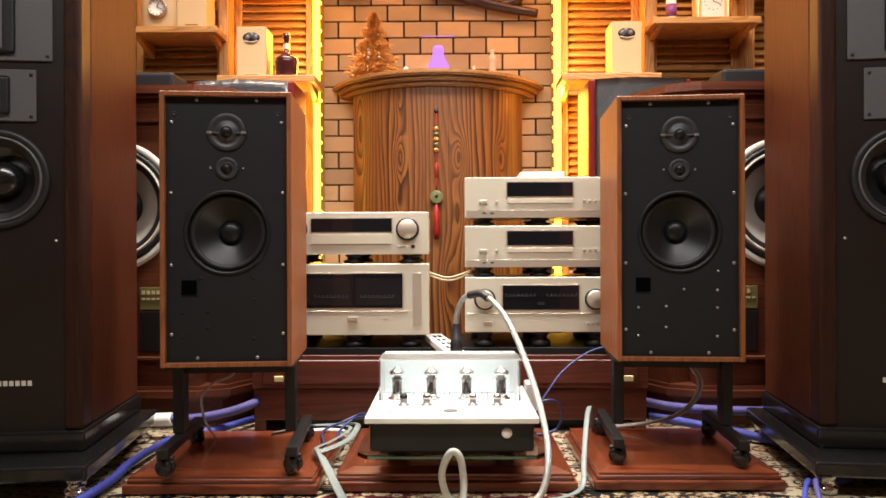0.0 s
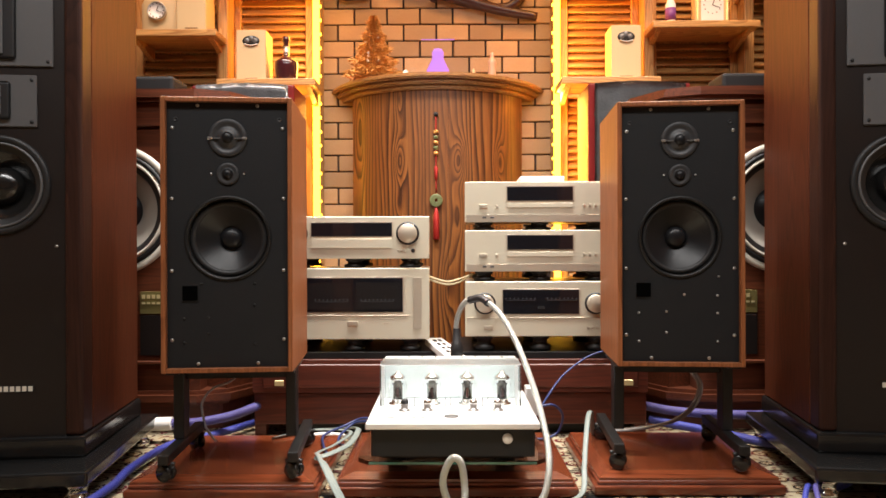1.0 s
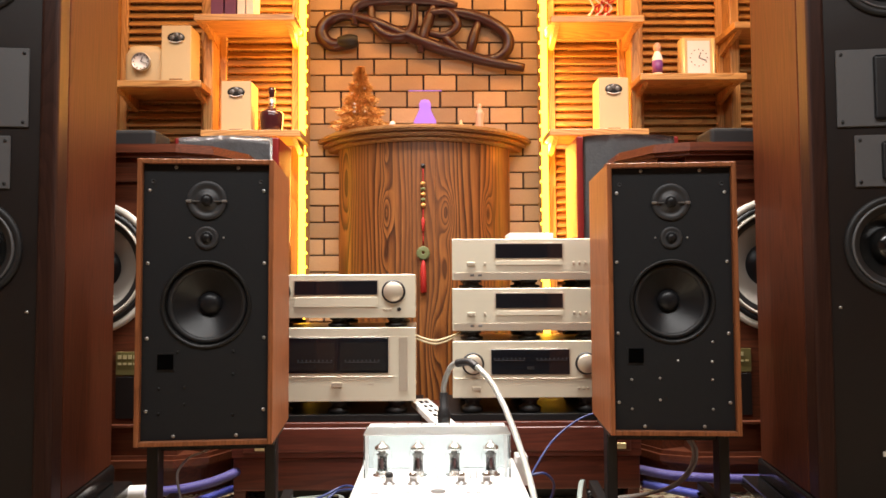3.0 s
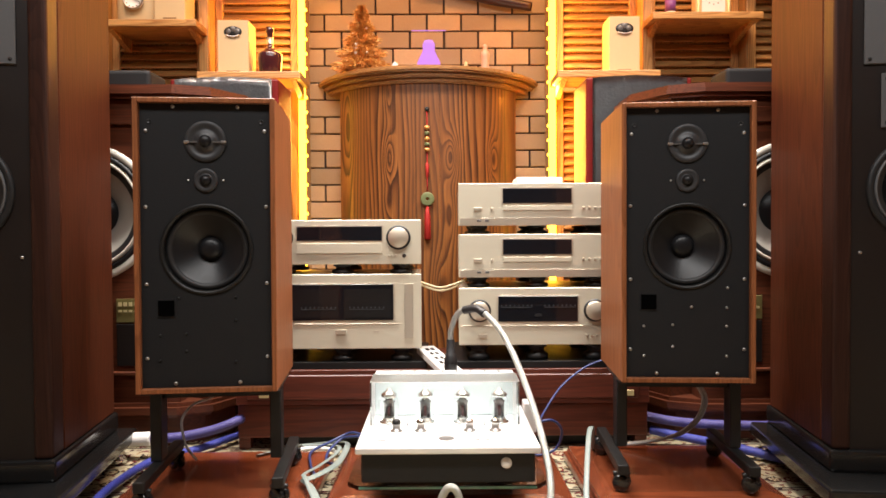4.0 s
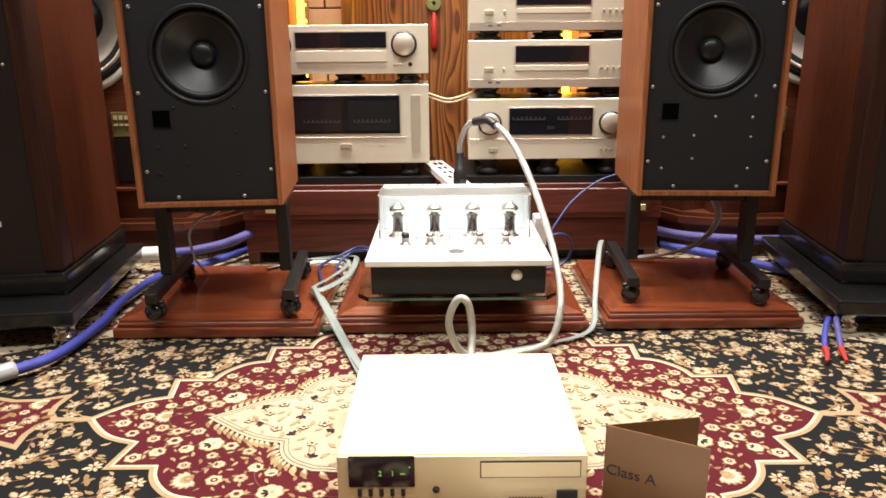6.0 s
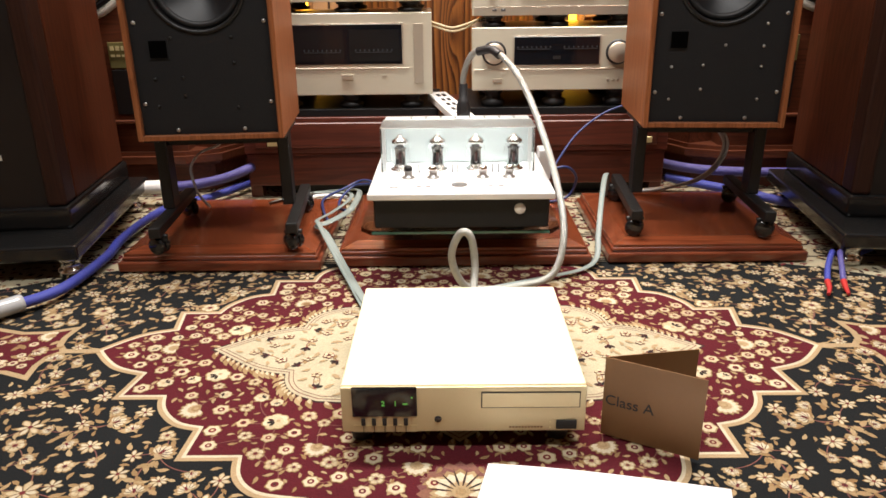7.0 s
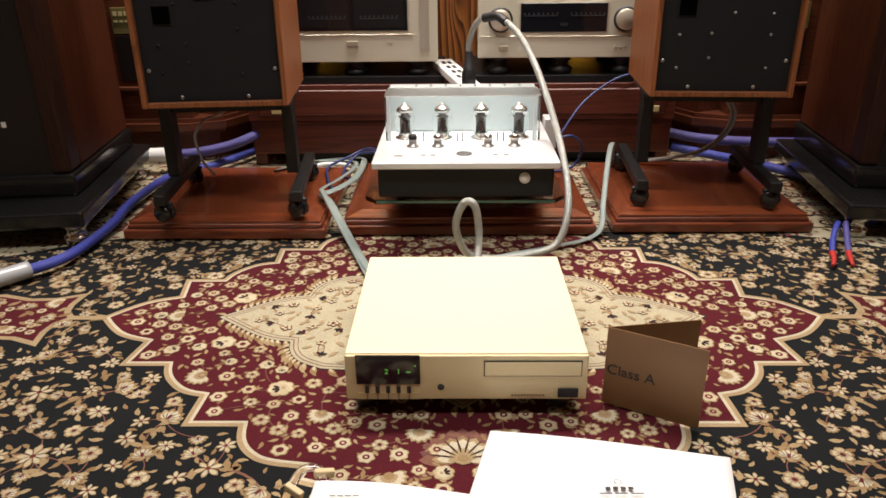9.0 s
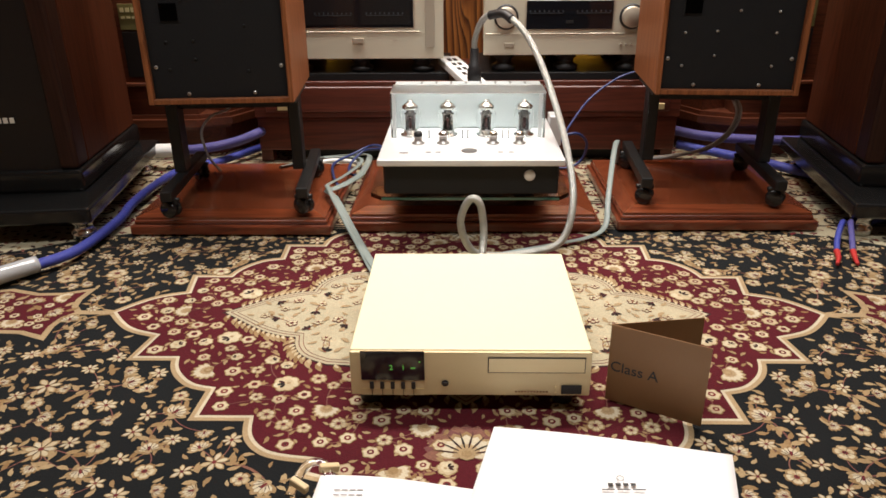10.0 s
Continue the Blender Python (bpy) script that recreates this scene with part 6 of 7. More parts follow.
cable("grey-green cable draped over a platform", [(0.03, 1.40, 0.012), (0.10, 1.43, 0.012), (0.19, 1.47, 0.012), (0.27, 1.515, 0.010), (0.310, 1.56, 0.018), (0.324, 1.62, 0.055), (0.343, 1.70, 0.10), (0.362, 1.77, 0.138), (0.376, 1.81, 0.142), (0.388, 1.86, 0.10), (0.42, 1.98, 0.02)], 0.0066, M_SAGE, 0.3)
cable("flat grey-green cable lying beside the first", [(-0.145, 1.238, 0.05), (-0.172, 1.32, 0.012), (-0.215, 1.44, 0.014), (-0.262, 1.55, 0.034), (-0.31, 1.65, 0.07), (-0.322, 1.70, 0.066), (-0.30, 1.78, 0.06), (-0.275, 1.88, 0.058), (-0.278, 1.97, 0.05), (-0.32, 2.01, 0.045), (-0.38, 1.97, 0.055)], 0.006, M_SAGE, 0.35)
cable("white wire bundle on the rug behind the platforms", [(-0.43, 2.05, 0.012), (-0.38, 2.08, 0.014), (-0.32, 2.07, 0.014), (-0.29, 2.04, 0.012)], 0.006, M_WHITEPL)
cable("thin navy wire looping to the amplifier", [(0.235, 1.82, 0.15), (0.28, 1.83, 0.155), (0.31, 1.86, 0.12), (0.30, 1.88, 0.07), (0.26, 1.87, 0.055), (0.22, 1.88, 0.055)], 0.0035, M_NAVY)
cable("thin navy wire climbing the cabinet", [(0.24, 1.86, 0.12), (0.28, 1.95, 0.15), (0.34, 2.03, 0.20), (0.42, 2.08, 0.245), (0.5, 2.10, 0.268)], 0.003, M_NAVY)
cable("thin navy wire beside the platform", [(-0.20, 1.90, 0.10), (-0.25, 2.0, 0.08), (-0.30, 1.98, 0.062), (-0.34, 1.90, 0.058), (-0.325, 1.80, 0.056), (-0.298, 1.71, 0.056)], 0.0035, M_NAVY)
cable("thin navy wire looped between the platforms", [(-0.22, 1.93, 0.09), (-0.27, 1.98, 0.07), (-0.30, 1.93, 0.05), (-0.294, 1.86, 0.045), (-0.268, 1.82, 0.05)], 0.0035, M_NAVY)
cable("pale grey wire hanging from the monitor speaker", [(-0.53, 1.845, 0.284), (-0.575, 1.84, 0.222), (-0.626, 1.84, 0.2), (-0.656, 1.84, 0.163), (-0.654, 1.84, 0.12), (-0.645, 1.84, 0.09), (-0.62, 1.84, 0.056)], 0.0033, M_SLEEVE)
for dx in (0.0, 0.009):
    cable("pale grey wire hanging from the monitor speaker", [(0.612 + dx, 1.90, 0.284), (0.655 + dx, 1.90, 0.245), (0.688 + dx, 1.90, 0.195), (0.672 + dx, 1.90, 0.14), (0.62 + dx, 1.90, 0.098), (0.54, 1.92 + dx, 0.07), (0.45, 1.94 + dx, 0.056)], 0.0042, M_SLEEVE)
for dz in (0.0, 0.009):
    cable("cream wire strung between the amplifiers", [(-0.07, 2.2, 0.488 - dz), (-0.04, 2.17, 0.478 - dz), (0.0, 2.165, 0.468 - dz), (0.04, 2.18, 0.476 - dz), (0.08, 2.2, 0.49)], 0.003, M_YELLOWCAB)
cable("thick blue braided speaker cable on the rug", [(-0.845, 1.325, 0.022), (-0.80, 1.385, 0.022), (-0.785, 1.47, 0.02), (-0.783, 1.60, 0.02), (-0.797, 1.70, 0.02), (-0.797, 1.835, 0.02), (-0.775, 1.96, 0.02), (-0.69, 2.064, 0.02), (-0.62, 2.18, 0.022), (-0.58, 2.24, 0.024)], 0.0108, M_BLUE)
cable("thick violet braided speaker cable under the large speaker", [(-0.93, 2.03, 0.06), (-0.82, 2.043, 0.056), (-0.74, 2.05, 0.058), (-0.65, 2.07, 0.072), (-0.59, 2.10, 0.09), (-0.57, 2.2, 0.09)], 0.0135, M_VIOLET)
cable("thick blue braided speaker cable on the rug", [(0.62, 2.14, 0.045), (0.70, 2.10, 0.035), (0.80, 2.05, 0.025), (0.90, 1.96, 0.018), (0.98, 1.84, 0.018), (1.0, 1.72, 0.018), (0.94, 1.62, 0.018), (0.86, 1.58, 0.018)], 0.0125, M_BLUE)
cable("thick violet braided speaker cable under the large speaker", [(0.60, 2.15, 0.085), (0.68, 2.12, 0.075), (0.78, 2.10, 0.07), (0.9, 2.09, 0.068), (1.0, 2.08, 0.07)], 0.0135, M_VIOLET)
solid("cable_sleeve", tube([(-0.885, 1.275, 0.024), (-0.865, 1.30, 0.024), (-0.835, 1.34, 0.023)], 0.017, 14, 6), M_SLEEVE, "clear grey sleeve at a blue cable end", "cable sleeve")
solid("cable_sleeve", tube([(-0.895, 2.04, 0.055), (-0.855, 2.04, 0.055), (-0.815, 2.042, 0.056)], 0.0195, 14, 6), M_WHITEPL, "silver white sleeve on a blue cable", "cable sleeve")
solid("cable_sleeve", tube([(0.98, 2.06, 0.055), (1.02, 2.06, 0.055), (1.06, 2.06, 0.055)], 0.02, 14, 6), M_WHITEPL, "silver white sleeve on a blue cable", "cable sleeve")
for dx, m, c in ((0.0, M_BLUE, "blue"), (0.018, M_VIOLET, "violet")):
    t = thing("spade_lead", "%s speaker lead with red banana plug lying on the rug" % c, "cable plug")
    part("lead", tube([(0.835 + dx, 1.575, 0.02), (0.80 + dx, 1.52, 0.04), (0.770 + dx * 1.6, 1.47, 0.028), (0.752 + dx * 1.8, 1.43, 0.014)], 0.006, 10, 8), m, t)
    part("plug", tube([(0.752 + dx * 1.8, 1.43, 0.014), (0.742 + dx * 1.8, 1.40, 0.012), (0.728 + dx * 2.2, 1.375, 0.010)], 0.0062, 12, 6, taper=lambda k: 1 - 0.5 * k), M_RED, t, "red plug")


# ---- curved wooden bar cabinet ----
BX = -0.043


def arc(r, a0, a1, n, cy):
    return [(BX + r * math.sin(a0 + (a1 - a0) * i / n), cy - r * math.cos(a0 + (a1 - a0) * i / n)) for i in range(n + 1)]


def bar_cabinet():
    ob = thing("bar_cabinet", "curved pine bar cabinet with burnt grain and moulded top", "cabinet")
    R, cy, half = 0.43, 3.20, 0.972
    n = 9
    for k in range(n):
        a0, a1 = -half + 2 * half * k / n, -half + 2 * half * (k + 1) / n - 0.002
        outer, inner = arc(R, a0, a1, 5, cy), arc(R - 0.02, a0, a1, 5, cy)
        part("plank", prism(outer + inner[::-1], 0.0, 1.2), M_BAR, ob, "burnt-grain pine board" if k == 0 else "")

    def slab(r, z0, z1, bev, name):
        a = math.acos((cy - 3.049) / r)
        bm = prism(arc(r, -a, a, 40, cy), z0, z1)
        if bev:
            bmesh.ops.bevel(bm, geom=[e for e in bm.edges if abs(e.verts[0].co.z - e.verts[1].co.z) < 1e-5 and len(e.link_faces) == 2 and e.calc_face_angle(0) > 0.8], offset=bev, segments=3, affect="EDGES")
        part(name, bm, M_BARTOP, ob)
    slab(R + 0.014, 1.2, 1.218, 0.005, "lower_moulding")
    slab(R + 0.034, 1.218, 1.236, 0.006, "middle_moulding")
    slab(R + 0.055, 1.236, 1.258, 0.007, "bar_top")
    return ob


bar_cabinet()
BAR_TOP = 1.2585


# ---- coin pendant hanging on the bar ----
def pendant():
    x, y = -0.045, 2.764
    ob = thing("coin_pendant", "red tasselled pendant with a bronze coin hanging on the bar", "pendant")
    part("cord", tube([(x, y, 1.10), (x, y - 0.001, 0.95), (x, y, 0.79)], 0.0025, 8, 6), M_RED, ob, "red cord")
    for i in range(5):
        part("bead", lathe([(0, -0.009), (0.008, -0.006), (0.0105, 0), (0.008, 0.006), (0, 0.009)], Matrix.Translation((x, y - 0.003, 1.03 - i * 0.021)), 16), M_JADE if i % 2 else M_GOLDTIN, ob)
    part("button_stud", lathe([(0.009, 0), (0.009, 0.004), (0, 0.006)], Matrix.Translation((x, y, 1.10)) @ FRONT, 16), M_RUBBER, ob)
    part("knot", lathe([(0, -0.03), (0.006, -0.025), (0.007, 0.02), (0, 0.03)], Matrix.Translation((x, y - 0.002, 0.87)), 12), M_RED, ob)
    part("coin", lathe([(0.026, -0.003), (0.026, 0.003), (0.022, 0.004), (0.012, 0.003), (0.009, 0.004), (0.006, 0.003), (0.006, -0.003), (0.026, -0.003)], Matrix.Translation((x, y - 0.006, 0.76)) @ FRONT, 32), M_JADE, ob, "green bronze coin with a hole")
    part("tassel", lathe([(0, 0.735), (0.005, 0.73), (0.011, 0.70), (0.013, 0.61), (0.008, 0.605), (0, 0.605)], Matrix.Translation((x, y - 0.004, 0)), 16), M_RED, ob, "red tassel")
    return ob


pendant()


# ---- ornaments on the bar ----
def gold_tree():
    x, y, z = -0.303, 2.90, BAR_TOP
    ob = thing("tinsel_tree", "small golden tinsel christmas tree with tiny baubles", "ornament tree")
    part("pot", lathe([(0, 0), (0.045, 0), (0.05, 0.012), (0.03, 0.022), (0, 0.022)], Matrix.Translation((x, y, z)), 20), M_GOLDTIN, ob)
    part("trunk", lathe([(0.006, 0.02), (0.004, 0.2), (0, 0.275)], Matrix.Translation((x, y, z)), 8), M_GOLDTIN, ob)
    rng = random.Random(3)
    v, f = [], []
    for k in range(7500):
        h = rng.random() ** 1.35
        r = (1 - h) * 0.122 * (0.82 + 0.22 * math.sin(h * 30)) + 0.004
        a = rng.uniform(0, 6.283)
        q = rng.uniform(0.35, 1.0) * r
        p = Vector((x + q * math.cos(a), y + q * math.sin(a), z + 0.02 + h * 0.25))
        d = Vector((math.cos(a) * 0.8 + rng.uniform(-.5, .5), math.sin(a) * 0.8 + rng.uniform(-.5, .5), rng.uniform(-.5, .4))).normalized() * rng.uniform(0.012, 0.024)
        w = d.cross(Vector((rng.uniform(-1, 1), rng.uniform(-1, 1), rng.uniform(-1, 1)))).normalized() * 0.0023
        b = len(v)
        v += [p - w, p + w, p + d]
        f.append((b, b + 1, b + 2))
    me = bpy.data.meshes.new("foliage")
    me.from_pydata([tuple(q) for q in v], [], f)
    me.materials.append(M_GOLDTIN)
    o = new("foliage", me)
    o.parent = ob
    tagged(o, "golden tinsel needles", kind="stuff")
    for k in range(12):
        h = rng.uniform(0.08, 0.8)
        a = rng.uniform(3.4, 6.0)
        r = (1 - h) * 0.08
        bm = lathe([(0, -0.006), (0.005, -0.003), (0.006, 0), (0.005, 0.003), (0, 0.006)], Matrix.Translation((x + r * math.cos(a), y + r * math.sin(a), z + 0.02 + h * 0.25)), 12)
        part("bauble", bm, M_WHITEPL if k % 3 else M_GOLDTIN, ob, "tiny bauble")
    return ob


gold_tree()


def crystal():
    x, y, z = -0.038, 2.88, BAR_TOP
    ob = thing("crystal_ornament", "clear crystal plate lit violet on a small base", "ornament")
    q = part("crystal_plate", cube(x - 0.068, x + 0.068, y + 0.004, y + 0.009, z + 0.012, z + 0.168, 0.001), M_THIN, ob, "clear crystal plate")
    q.visible_shadow = False
    part("base", cube(x - 0.055, x + 0.055, y - 0.02, y + 0.03, z, z + 0.012, 0.002), M_WHITEPL, ob)
    part("lit_rim", cube(x - 0.068, x + 0.068, y + 0.0, y + 0.0035, z + 0.1685, z + 0.171), M_CRYSTAL, ob, "violet lit top edge")
    part("lit_form", lathe([(0, 0.013), (0.046, 0.013), (0.047, 0.02), (0.045, 0.045), (0.03, 0.075), (0.0235, 0.09), (0.024, 0.115), (0.016, 0.13), (0, 0.133)], Matrix.Translation((x, y - 0.004, z)) @ Matrix.Diagonal((1, 0.14, 1, 1)), 28), M_CRYSTAL, ob, "violet glowing engraved form")
    part("lit_foot", cube(x - 0.048, x + 0.048, y - 0.016, y - 0.0125, z + 0.0125, z + 0.019), glow("pale_violet_glow", (0.85, 0.6, 1.0), 2.0), ob, "pale violet lit line")
    return ob


crystal()
M_STATUE = surface("pale_pink_ceramic", (0.72, 0.5, 0.36), (0.6, 0.3, 0.2), 30, 0.35, bump=0.02)
M_STATUE2 = surface("rose_ceramic", (0.5, 0.12, 0.08), (0.42, 0.1, 0.07), 30, 0.35, bump=0.02)
bm = lathe([(0, 0), (0.017, 0), (0.018, 0.01), (0.015, 0.05), (0.0165, 0.07), (0.018, 0.08), (0.012, 0.092), (0.007, 0.096), (0.0095, 0.106), (0.008, 0.117), (0, 0.121)], Matrix.Translation((0.185, 2.9, BAR_TOP)), 24)
solid("figurine", bm, M_STATUE, "small pale pink ceramic figurine on the bar", "figurine")
bm = lathe([(0, 0), (0.016, 0), (0.019, 0.012), (0.013, 0.028), (0.006, 0.034), (0.0065, 0.042), (0, 0.05)], Matrix.Translation((0.108, 2.88, BAR_TOP)), 20)
solid("candle_ornament", bm, M_BOXTAN, "small pale yellow pear-shaped candle on the bar", "candle")
bm = lathe([(0, 0), (0.014, 0), (0.016, 0.015), (0.012, 0.033), (0.009, 0.04), (0, 0.044)], Matrix.Translation((-0.17, 2.87, BAR_TOP)), 20)
solid("white_figurine", bm, M_WHITEPL, "tiny white ceramic figurine on the bar", "figurine")


# ---- carved wall ornament ----
def carving():
    ob = thing("wall_carving", "glossy red-brown carved wooden scrollwork hung on the brick wall", "wall carving")
    y = WALL_Y - 0.035

    def stroke(name, pts, r, flat=1.0):
        part(name, tube([(x, y + dy, z) for x, z, dy in pts], r * 1.2, 12, 8, taper=lambda k: 0.75 + 0.35 * math.sin(math.pi * k)), M_RUBBER if name == "left_knob" else M_SCULPT, ob)
    stroke("lower_branch", [(-0.36, 1.79, 0), (-0.27, 1.765, -0.005), (-0.15, 1.715, 0), (0.0, 1.655, -0.006), (0.12, 1.62, 0), (0.25, 1.585, -0.004), (0.385, 1.562, 0)], 0.02)
    stroke("left_scroll", [(-0.31, 1.785, 0), (-0.40, 1.79, 0), (-0.465, 1.755, 0), (-0.48, 1.705, 0), (-0.44, 1.665, 0), (-0.37, 1.67, 0), (-0.33, 1.675, 0)], 0.022)
    stroke("left_knob", [(-0.41, 1.672, -0.01), (-0.36, 1.675, -0.012), (-0.325, 1.678, -0.01)], 0.023)
    stroke("right_scroll", [(0.02, 1.80, 0), (0.12, 1.80, 0), (0.23, 1.765, 0), (0.305, 1.71, 0), (0.315, 1.65, 0), (0.27, 1.605, 0), (0.2, 1.60, 0)], 0.02)
    stroke("upright", [(-0.06, 1.63, 0), (-0.045, 1.70, -0.006), (-0.02, 1.78, 0), (0.0, 1.83, 0)], 0.018)
    stroke("upright", [(0.15, 1.61, 0), (0.165, 1.68, -0.006), (0.19, 1.76, 0)], 0.017)
    stroke("loop", [(-0.02, 1.80, -0.01), (0.06, 1.80, -0.012), (0.10, 1.745, -0.01), (0.05, 1.70, -0.01), (-0.02, 1.71, -0.01)], 0.015)
    stroke("diagonal", [(0.03, 1.71, -0.005), (0.075, 1.66, -0.008), (0.125, 1.615, 0)], 0.016)
    stroke("bowl", [(-0.27, 1.83, 0), (-0.26, 1.75, -0.005), (-0.2, 1.70, -0.006), (-0.13, 1.70, -0.005), (-0.09, 1.75, 0), (-0.085, 1.84, 0)], 0.018)
    stroke("upper_branch", [(-0.34, 1.75, 0), (-0.33, 1.83, -0.005), (-0.2, 1.86, 0), (0.0, 1.85, 0), (0.1, 1.83, 0)], 0.018)
    for px, pz in ((-0.36, 1.788), (0.0, 1.655), (-0.2, 1.737)):
        part("mounting_block", cube(px - 0.01, px + 0.01, y + 0.01, WALL_Y - 0.001, pz - 0.01, pz + 0.01), M_SCULPT, ob)
    return ob


carving()


# ---- louvred pine panels, light strips and shelves ----
def louvre_panel(x0, x1, y, z0, z1, pitch=0.0325):
    ob = thing("louvre_panel", "orange-lit pine louvre panel with slanted slats", "louvre panel", group="louvre panels", kind="structure")
    w = 0.03
    part("stile", cube(x0, x0 + w, y, y + 0.028, z0, z1, 0.003), M_PINE, ob)
    part("stile", cube(x1 - w, x1, y, y + 0.028, z0, z1, 0.003), M_PINE, ob)
    part("rail", cube(x0 + w, x1 - w, y + 0.002, y + 0.026, z0, z0 + 0.04, 0.002), M_PINE_X, ob)
    part("rail", cube(x0 + w, x1 - w, y + 0.002, y + 0.026, z1 - 0.04, z1, 0.002), M_PINE_X, ob)
    part("backing", cube(x0 + w, x1 - w, y + 0.034, y + 0.04, z0, z1), M_PINE, ob)
    bm = bmesh.new()
    half = (x1 - x0) / 2 - w
    box(bm, -half, half, -0.0185, 0.0185, -0.003, 0.003, 0.0012)
    me = mesh_of("slat", bm, M_PINE_X)
    z = z0 + 0.055
    while z < z1 - 0.05:
        s = new("slat", me)
        s.parent = ob
        s.matrix_local = pose((x0 + x1) / 2, y + 0.015, z, 50, 0, 0)
        z += pitch
    return ob


LY = 2.945
TOP = 2.3
for s, edges in ((-1, (0.565, 0.895, 0.935, 1.30, 1.34, 1.70)), (1, (0.475, 0.80, 0.84, 1.205, 1.245, 1.62))):
    for i in (0, 2, 4):
        a, b = s * edges[i], s * edges[i + 1]
        louvre_panel(min(a, b), max(a, b), LY - (0.02 if i == 2 else 0.0), 0.02, TOP)
    for i in (1, 3):
        a, b = s * (edges[i] + 0.001), s * (edges[i + 1] - 0.001)
        solid("pine_post", cube(min(a, b), max(a, b), LY - 0.09, LY + 0.04, 0.0, TOP, 0.004, 2), M_PINE, "square pine post between louvre panels", "post", "pine posts", "structure")
    a, b = s * (edges[0] - 0.032), s * (edges[0] - 0.006)
    led = thing("light_strip", "glowing yellow light strip beside the louvre panel", "light strip", group="light strips")
    part("glow_tube", cube(min(a, b), max(a, b), LY - 0.03, LY - 0.012, 0.25, TOP, 0.003), M_LED, led, "glowing yellow tube")
    part("mount", cube(min(a, b) + 0.002, max(a, b) - 0.002, LY - 0.0115, WALL_Y + 0.003, 0.25, TOP), M_PINE, led)
    zz = 0.3
    k = 0
    while zz < TOP:
        c = s * (edges[0] - 0.036)
        # small blocks given the tube's glow, shaping a jagged bright edge
        part("glow_notch", cube(c - 0.004, c + 0.004, LY - 0.028, LY - 0.016, zz, zz + 0.01), M_LED, led)
        zz += 0.058


def shelf(x0, x1, z, depth=0.2, label="thick pine wall shelf on the louvre panels"):
    ob = thing("wall_shelf", label, "shelf", group="pine wall shelves")
    y1 = LY - 0.022
    part("shelf_board", cube(x0, x1, y1 - depth, y1, z - 0.026, z, 0.003, 2), M_PINE_X, ob)
    prof = [(y1 - depth + 0.02, z - 0.027), (y1, z - 0.027), (y1, z - 0.075)]
    for x in (x0 + 0.02, x1 - 0.04):
        bm = bmesh.new()
        vs = [[bm.verts.new((x + dx, yy, zz)) for yy, zz in prof] for dx in (0, 0.02)]
        bm.faces.new(vs[0])
        bm.faces.new(vs[1][::-1])
        for i in range(3):
            j = (i + 1) % 3
            bm.faces.new((vs[0][i], vs[0][j], vs[1][j], vs[1][i]))
        bmesh.ops.recalc_face_normals(bm, faces=bm.faces)
        part("bracket", bm, M_PINE, ob)
    return ob


SH = {"L1": (-1.26, -0.90, 1.43), "L2": (-0.93, -0.54, 1.69), "L3": (-0.90, -0.515, 1.236), "R1": (0.80, 1.215, 1.452), "R0": (0.455, 0.82, 1.68), "R3": (0.445, 0.83, 1.236), "R4": (1.17, 1.5, 1.655)}
for x0, x1, z in SH.values():
    shelf(x0, x1, z)


# ---- things on the shelves ----
def carton(x0, x1, z, h, y=2.76):
    ob = thing("gift_box", "cream upright gift box with a dark oval emblem", "box", group="gift boxes")
    part("carton", cube(x0, x1, y, y + (x1 - x0) * 0.95, z, z + h, 0.002), M_BOXTAN, ob)
    c = (x0 + x1) / 2
    em = part("emblem", lathe([(0.034, 0), (0.034, 0.001), (0.031, 0.002), (0, 0.002)], Matrix.Translation((c, y - 0.0003, z + h * 0.78)) @ FRONT @ Matrix.Diagonal((1, 0.62, 1, 1)), 28), M_BLACKMET, ob, "dark oval emblem")
    for k in (-1, 0, 1):
        part("emblem_leaf", lathe([(0.010, 0.002), (0.008, 0.003), (0, 0.0034)], Matrix.Translation((c + k * 0.016, y - 0.0003, z + h * (0.785 + 0.045 * (k == 0)))) @ FRONT, 10), M_GREYPL, em)
    part("ribbon", tube([(c - 0.026, y - 0.003, z + h * 0.715), (c, y - 0.004, z + h * 0.685), (c + 0.026, y - 0.003, z + h * 0.715)], 0.0045, 8, 6, flat=0.5), M_WHITEPL, em, "pale ribbon under the emblem")
    part("foot_print", cube(c - 0.025, c + 0.025, y - 0.001, y - 0.0003, z + 0.006, z + 0.010), M_CARD, ob)


carton(-0.832, -0.715, 1.2365, 0.2)
carton(0.645, 0.762, 1.2365, 0.21)
carton(-1.06, -0.945, 1.4305, 0.22, 2.74)


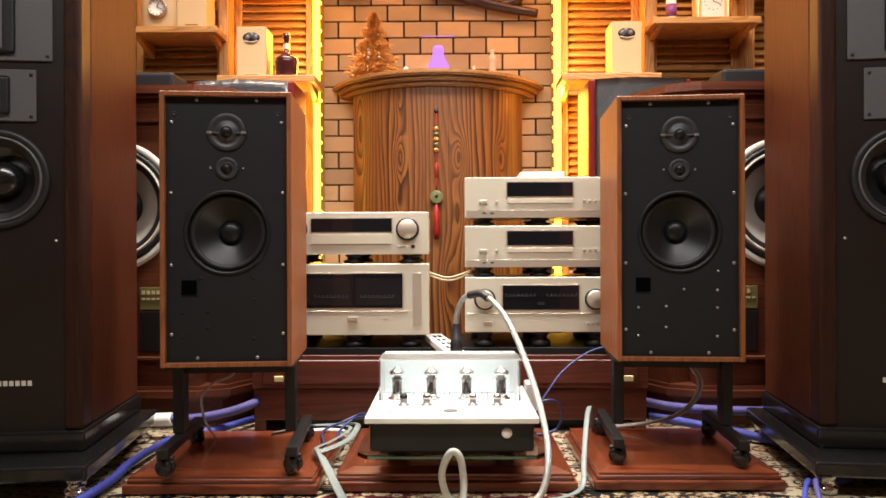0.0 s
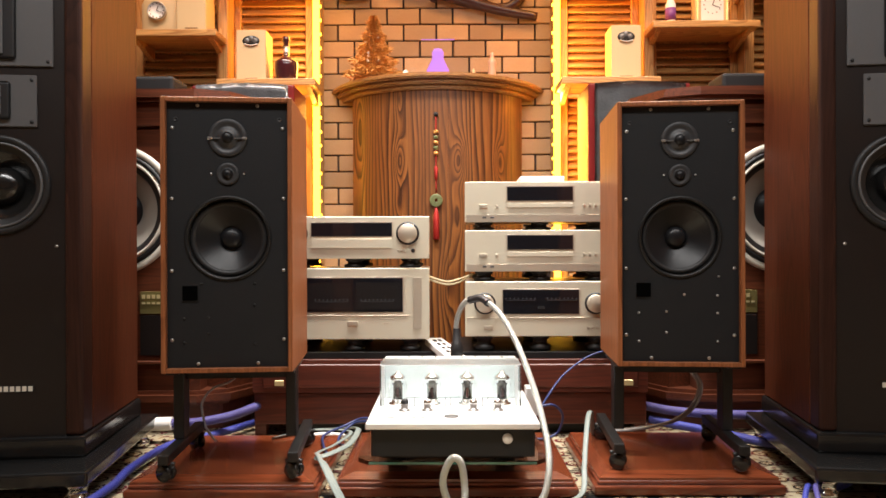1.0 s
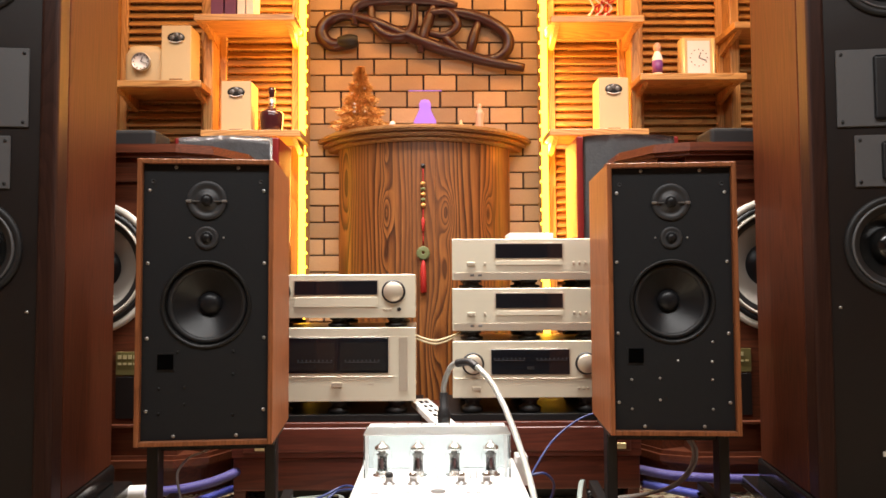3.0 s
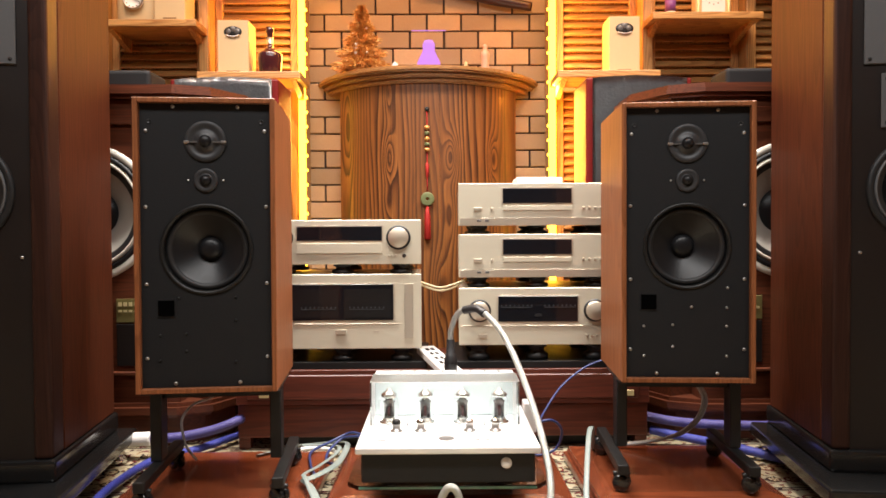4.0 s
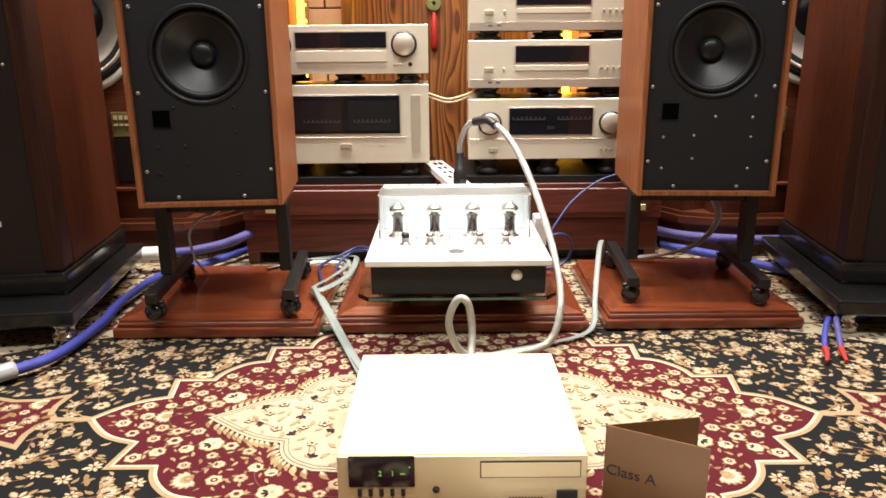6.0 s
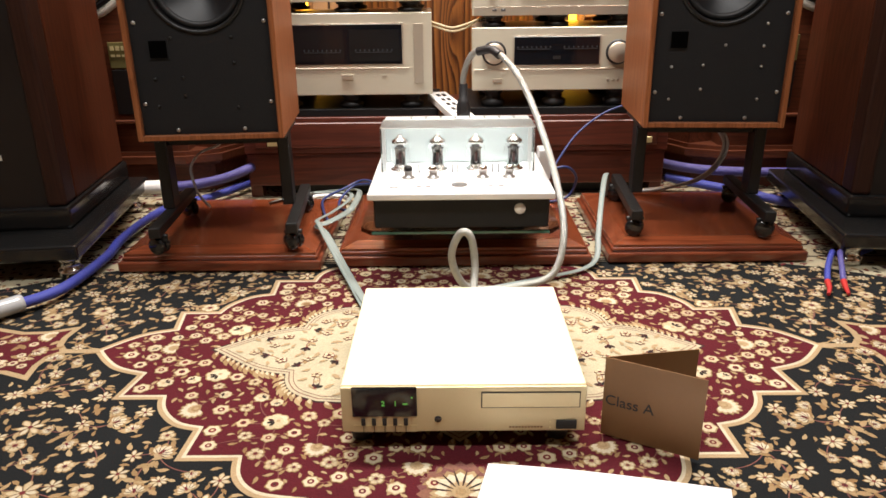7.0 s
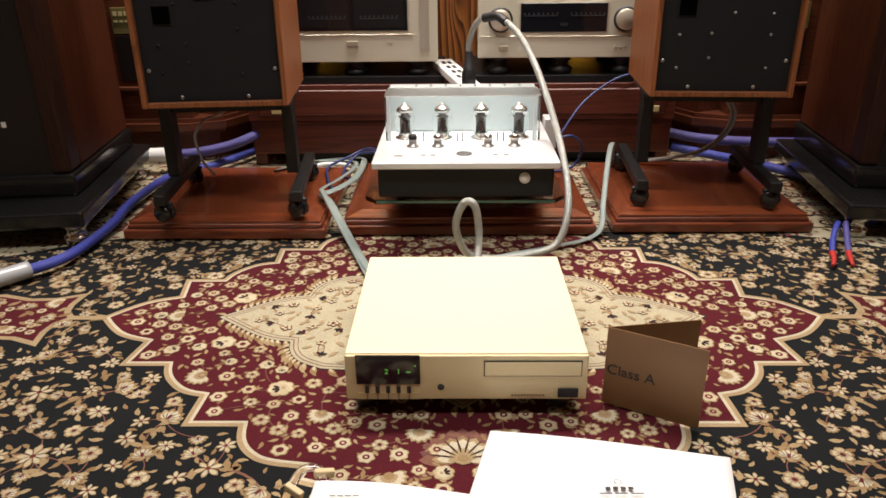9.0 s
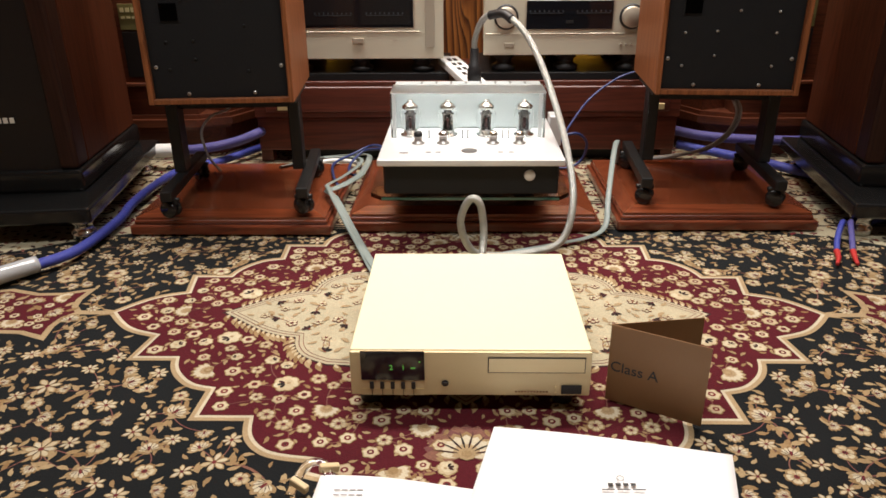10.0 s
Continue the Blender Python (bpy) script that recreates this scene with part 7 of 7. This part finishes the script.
def clock(x, z, w, h, y, label, square):
    ob = thing("table_clock", label, "clock")
    if square:
        q = part("case", cube(x - w / 2, x + w / 2, y, y + 0.05, z, z + h, 0.004, 2), M_BOXTAN, ob, "pale gold case")
        part("face", cube(x - w * 0.33, x + w * 0.33, y - 0.003, y - 0.0005, z + h * 0.1, z + h * 0.92, 0.001), M_PAPER, ob, "white dial")
        for xx in (-0.43, 0.43):
            part("pillar", lathe([(0.006, z + 0.004), (0.006, z + h - 0.004), (0, z + h - 0.004)], Matrix.Translation((x + xx * w, y - 0.002, 0)), 12), M_GOLDPR, ob)
        cz, r, yy = z + h * 0.5, w * 0.28, y - 0.0035
    else:
        q = part("case", lathe([(0, 0), (0.062, 0), (0.066, 0.008), (0.066, 0.10), (0.05, 0.128), (0, 0.132)], Matrix.Translation((x, y + 0.05, z)) @ Matrix.Diagonal((w / 0.132, 0.4, h / 0.132, 1)), 32), M_BOXTAN, ob, "pale rounded case")
        cz, r, yy = z + h * 0.52, w * 0.21, y + 0.014
        part("face", lathe([(r * 1.15, 0), (r * 1.15, 0.006), (r, 0.008), (r, 0.006), (0, 0.006)], Matrix.Translation((x, yy + 0.002, cz)) @ FRONT, 32), M_PAPER, ob, "white round dial")
        part("bezel", lathe([(r * 1.16, 0.004), (r * 1.16, 0.011), (r * 1.02, 0.011), (r * 1.02, 0.007)], Matrix.Translation((x, yy + 0.002, cz)) @ FRONT, 32), M_STEEL, ob)
        yy -= 0.0065
    for a, ln, wd in ((70, 0.6, 0.003), (-20, 0.85, 0.002)):
        bm = cube(0, r * ln, -0.001, 0.0, -wd / 2, wd / 2)
        o = part("hand", bm, M_PRINT, ob)
        o.matrix_local = pose(x, yy - 0.0005, cz, 0, -a, 0)
    for i in range(12):
        a = i * math.pi / 6
        cx, czz = x + r * 0.88 * math.cos(a), cz + r * 0.88 * math.sin(a)
        part("hour_mark", cube(cx - 0.0018, cx + 0.0018, yy - 0.001, yy + 0.0004, czz - 0.0018, czz + 0.0018), M_PRINT, ob)


clock(-1.142, 1.4305, 0.15, 0.155, 2.74, "small round-dial clock in a pale case", False)
clock(1.055, 1.4525, 0.136, 0.165, 2.80, "square white-dial table clock with gold pillars", True)


def bottle(x, y, z):
    ob = thing("bottle", "dark red squat liquor bottle with a tall neck", "bottle")
    part("glass_body", lathe([(0, 0), (0.036, 0), (0.042, 0.01), (0.047, 0.06), (0.048, 0.078), (0.038, 0.09), (0.018, 0.1), (0.013, 0.112), (0.012, 0.14), (0.014, 0.145)], Matrix.Translation((x, y, z)), 28), M_BOTTLE, ob)
    part("collar_label", lathe([(0.0132, 0.118), (0.0132, 0.142), (0.0128, 0.142), (0.0128, 0.118)], Matrix.Translation((x, y, z)), 20), M_STEEL, ob, "silver neck label")
    part("stopper", lathe([(0.0125, 0.146), (0.0125, 0.16), (0.016, 0.163), (0.015, 0.182), (0, 0.187)], Matrix.Translation((x, y, z)), 20), M_BOTTLE, ob)


bottle(-0.643, 2.80, 1.2365)


def doll_bottle(x, y, z):
    ob = thing("small_bottle", "small blue and white bottle with a rounded pale cap", "bottle")
    part("glass_body", lathe([(0, 0), (0.018, 0), (0.020, 0.005), (0.020, 0.085), (0.013, 0.1), (0.01, 0.108)], Matrix.Translation((x, y, z)), 20), M_PAPER, ob)
    part("blue_label", lathe([(0.0205, 0.02), (0.0207, 0.02), (0.0207, 0.07), (0.0205, 0.07)], Matrix.Translation((x, y, z)), 20), surface("blue_label", (0.03, 0.06, 0.4), (0.3, 0.05, 0.12), 60, 0.4), ob, "blue printed label")
    part("cap", lathe([(0.0105, 0.108), (0.014, 0.115), (0.015, 0.13), (0.009, 0.143), (0, 0.146)], Matrix.Translation((x, y, z)), 20), M_STATUE, ob)


doll_bottle(0.89, 2.80, 1.4525)
M_PURPLE = surface("purple_cover", (0.16, 0.04, 0.14), (0.1, 0.025, 0.09), 30, 0.5)
for i, (x, w, h, m) in enumerate(((-0.88, 0.05, 0.12, M_PURPLE), (-0.825, 0.045, 0.12, M_PURPLE), (-0.775, 0.03, 0.115, M_PAPER), (-0.74, 0.03, 0.118, M_PAPER))):
    solid("book", cube(x, x + w, 2.77, 2.87, 1.6905, 1.6905 + h, 0.002), m, "upright purple boxed book on the shelf" if m is M_PURPLE else "upright white boxed book on the shelf", "book", "books on the shelf")
ob = thing("red_ornament", "small red and white openwork ornament on the shelf", "ornament")
for i in range(7):
    part("lattice_bar", tube([(0.60 + i * 0.022, 2.80, 1.687), (0.64 + (i * 37 % 90) * 0.001, 2.81, 1.74), (0.62 + i * 0.02, 2.80, 1.78)], 0.004, 8, 4), M_RED if i > 2 else M_WHITEPL, ob)
part("ornament_base", cube(0.59, 0.76, 2.78, 2.83, 1.6805, 1.686, 0.001), M_RED, ob)


# ---- bricks ----
def bricks():
    rng = random.Random(11)
    L, Hh, gx, gz = 0.134, 0.0645, 0.142, 0.0706
    metas = []
    for k in range(3):
        bm = cube(-L / 2, L / 2, -0.008, 0.006, -Hh / 2, Hh / 2, 0.0022)
        metas.append(mesh_of("brick", bm, M_BRICK))
    z0 = 1.681 - 18 * gz + gz / 2
    for j in range(31):
        z = z0 + j * gz
        if z > 2.55 or z < 0.5:
            continue
        shift = -0.118 if (j % 2 == 0) else -0.047
        for i in range(-4, 6):
            x = shift + gx / 2 + i * gx
            if -0.64 < x < 0.55:
                b = new("brick", metas[rng.randrange(3)])
                b.parent = wall
                b.matrix_local = pose(x, WALL_Y - 0.001 + rng.uniform(-0.0012, 0.0012), z, rng.uniform(-0.3, 0.3), rng.uniform(-0.25, 0.25), rng.uniform(-0.3, 0.3))


bricks()
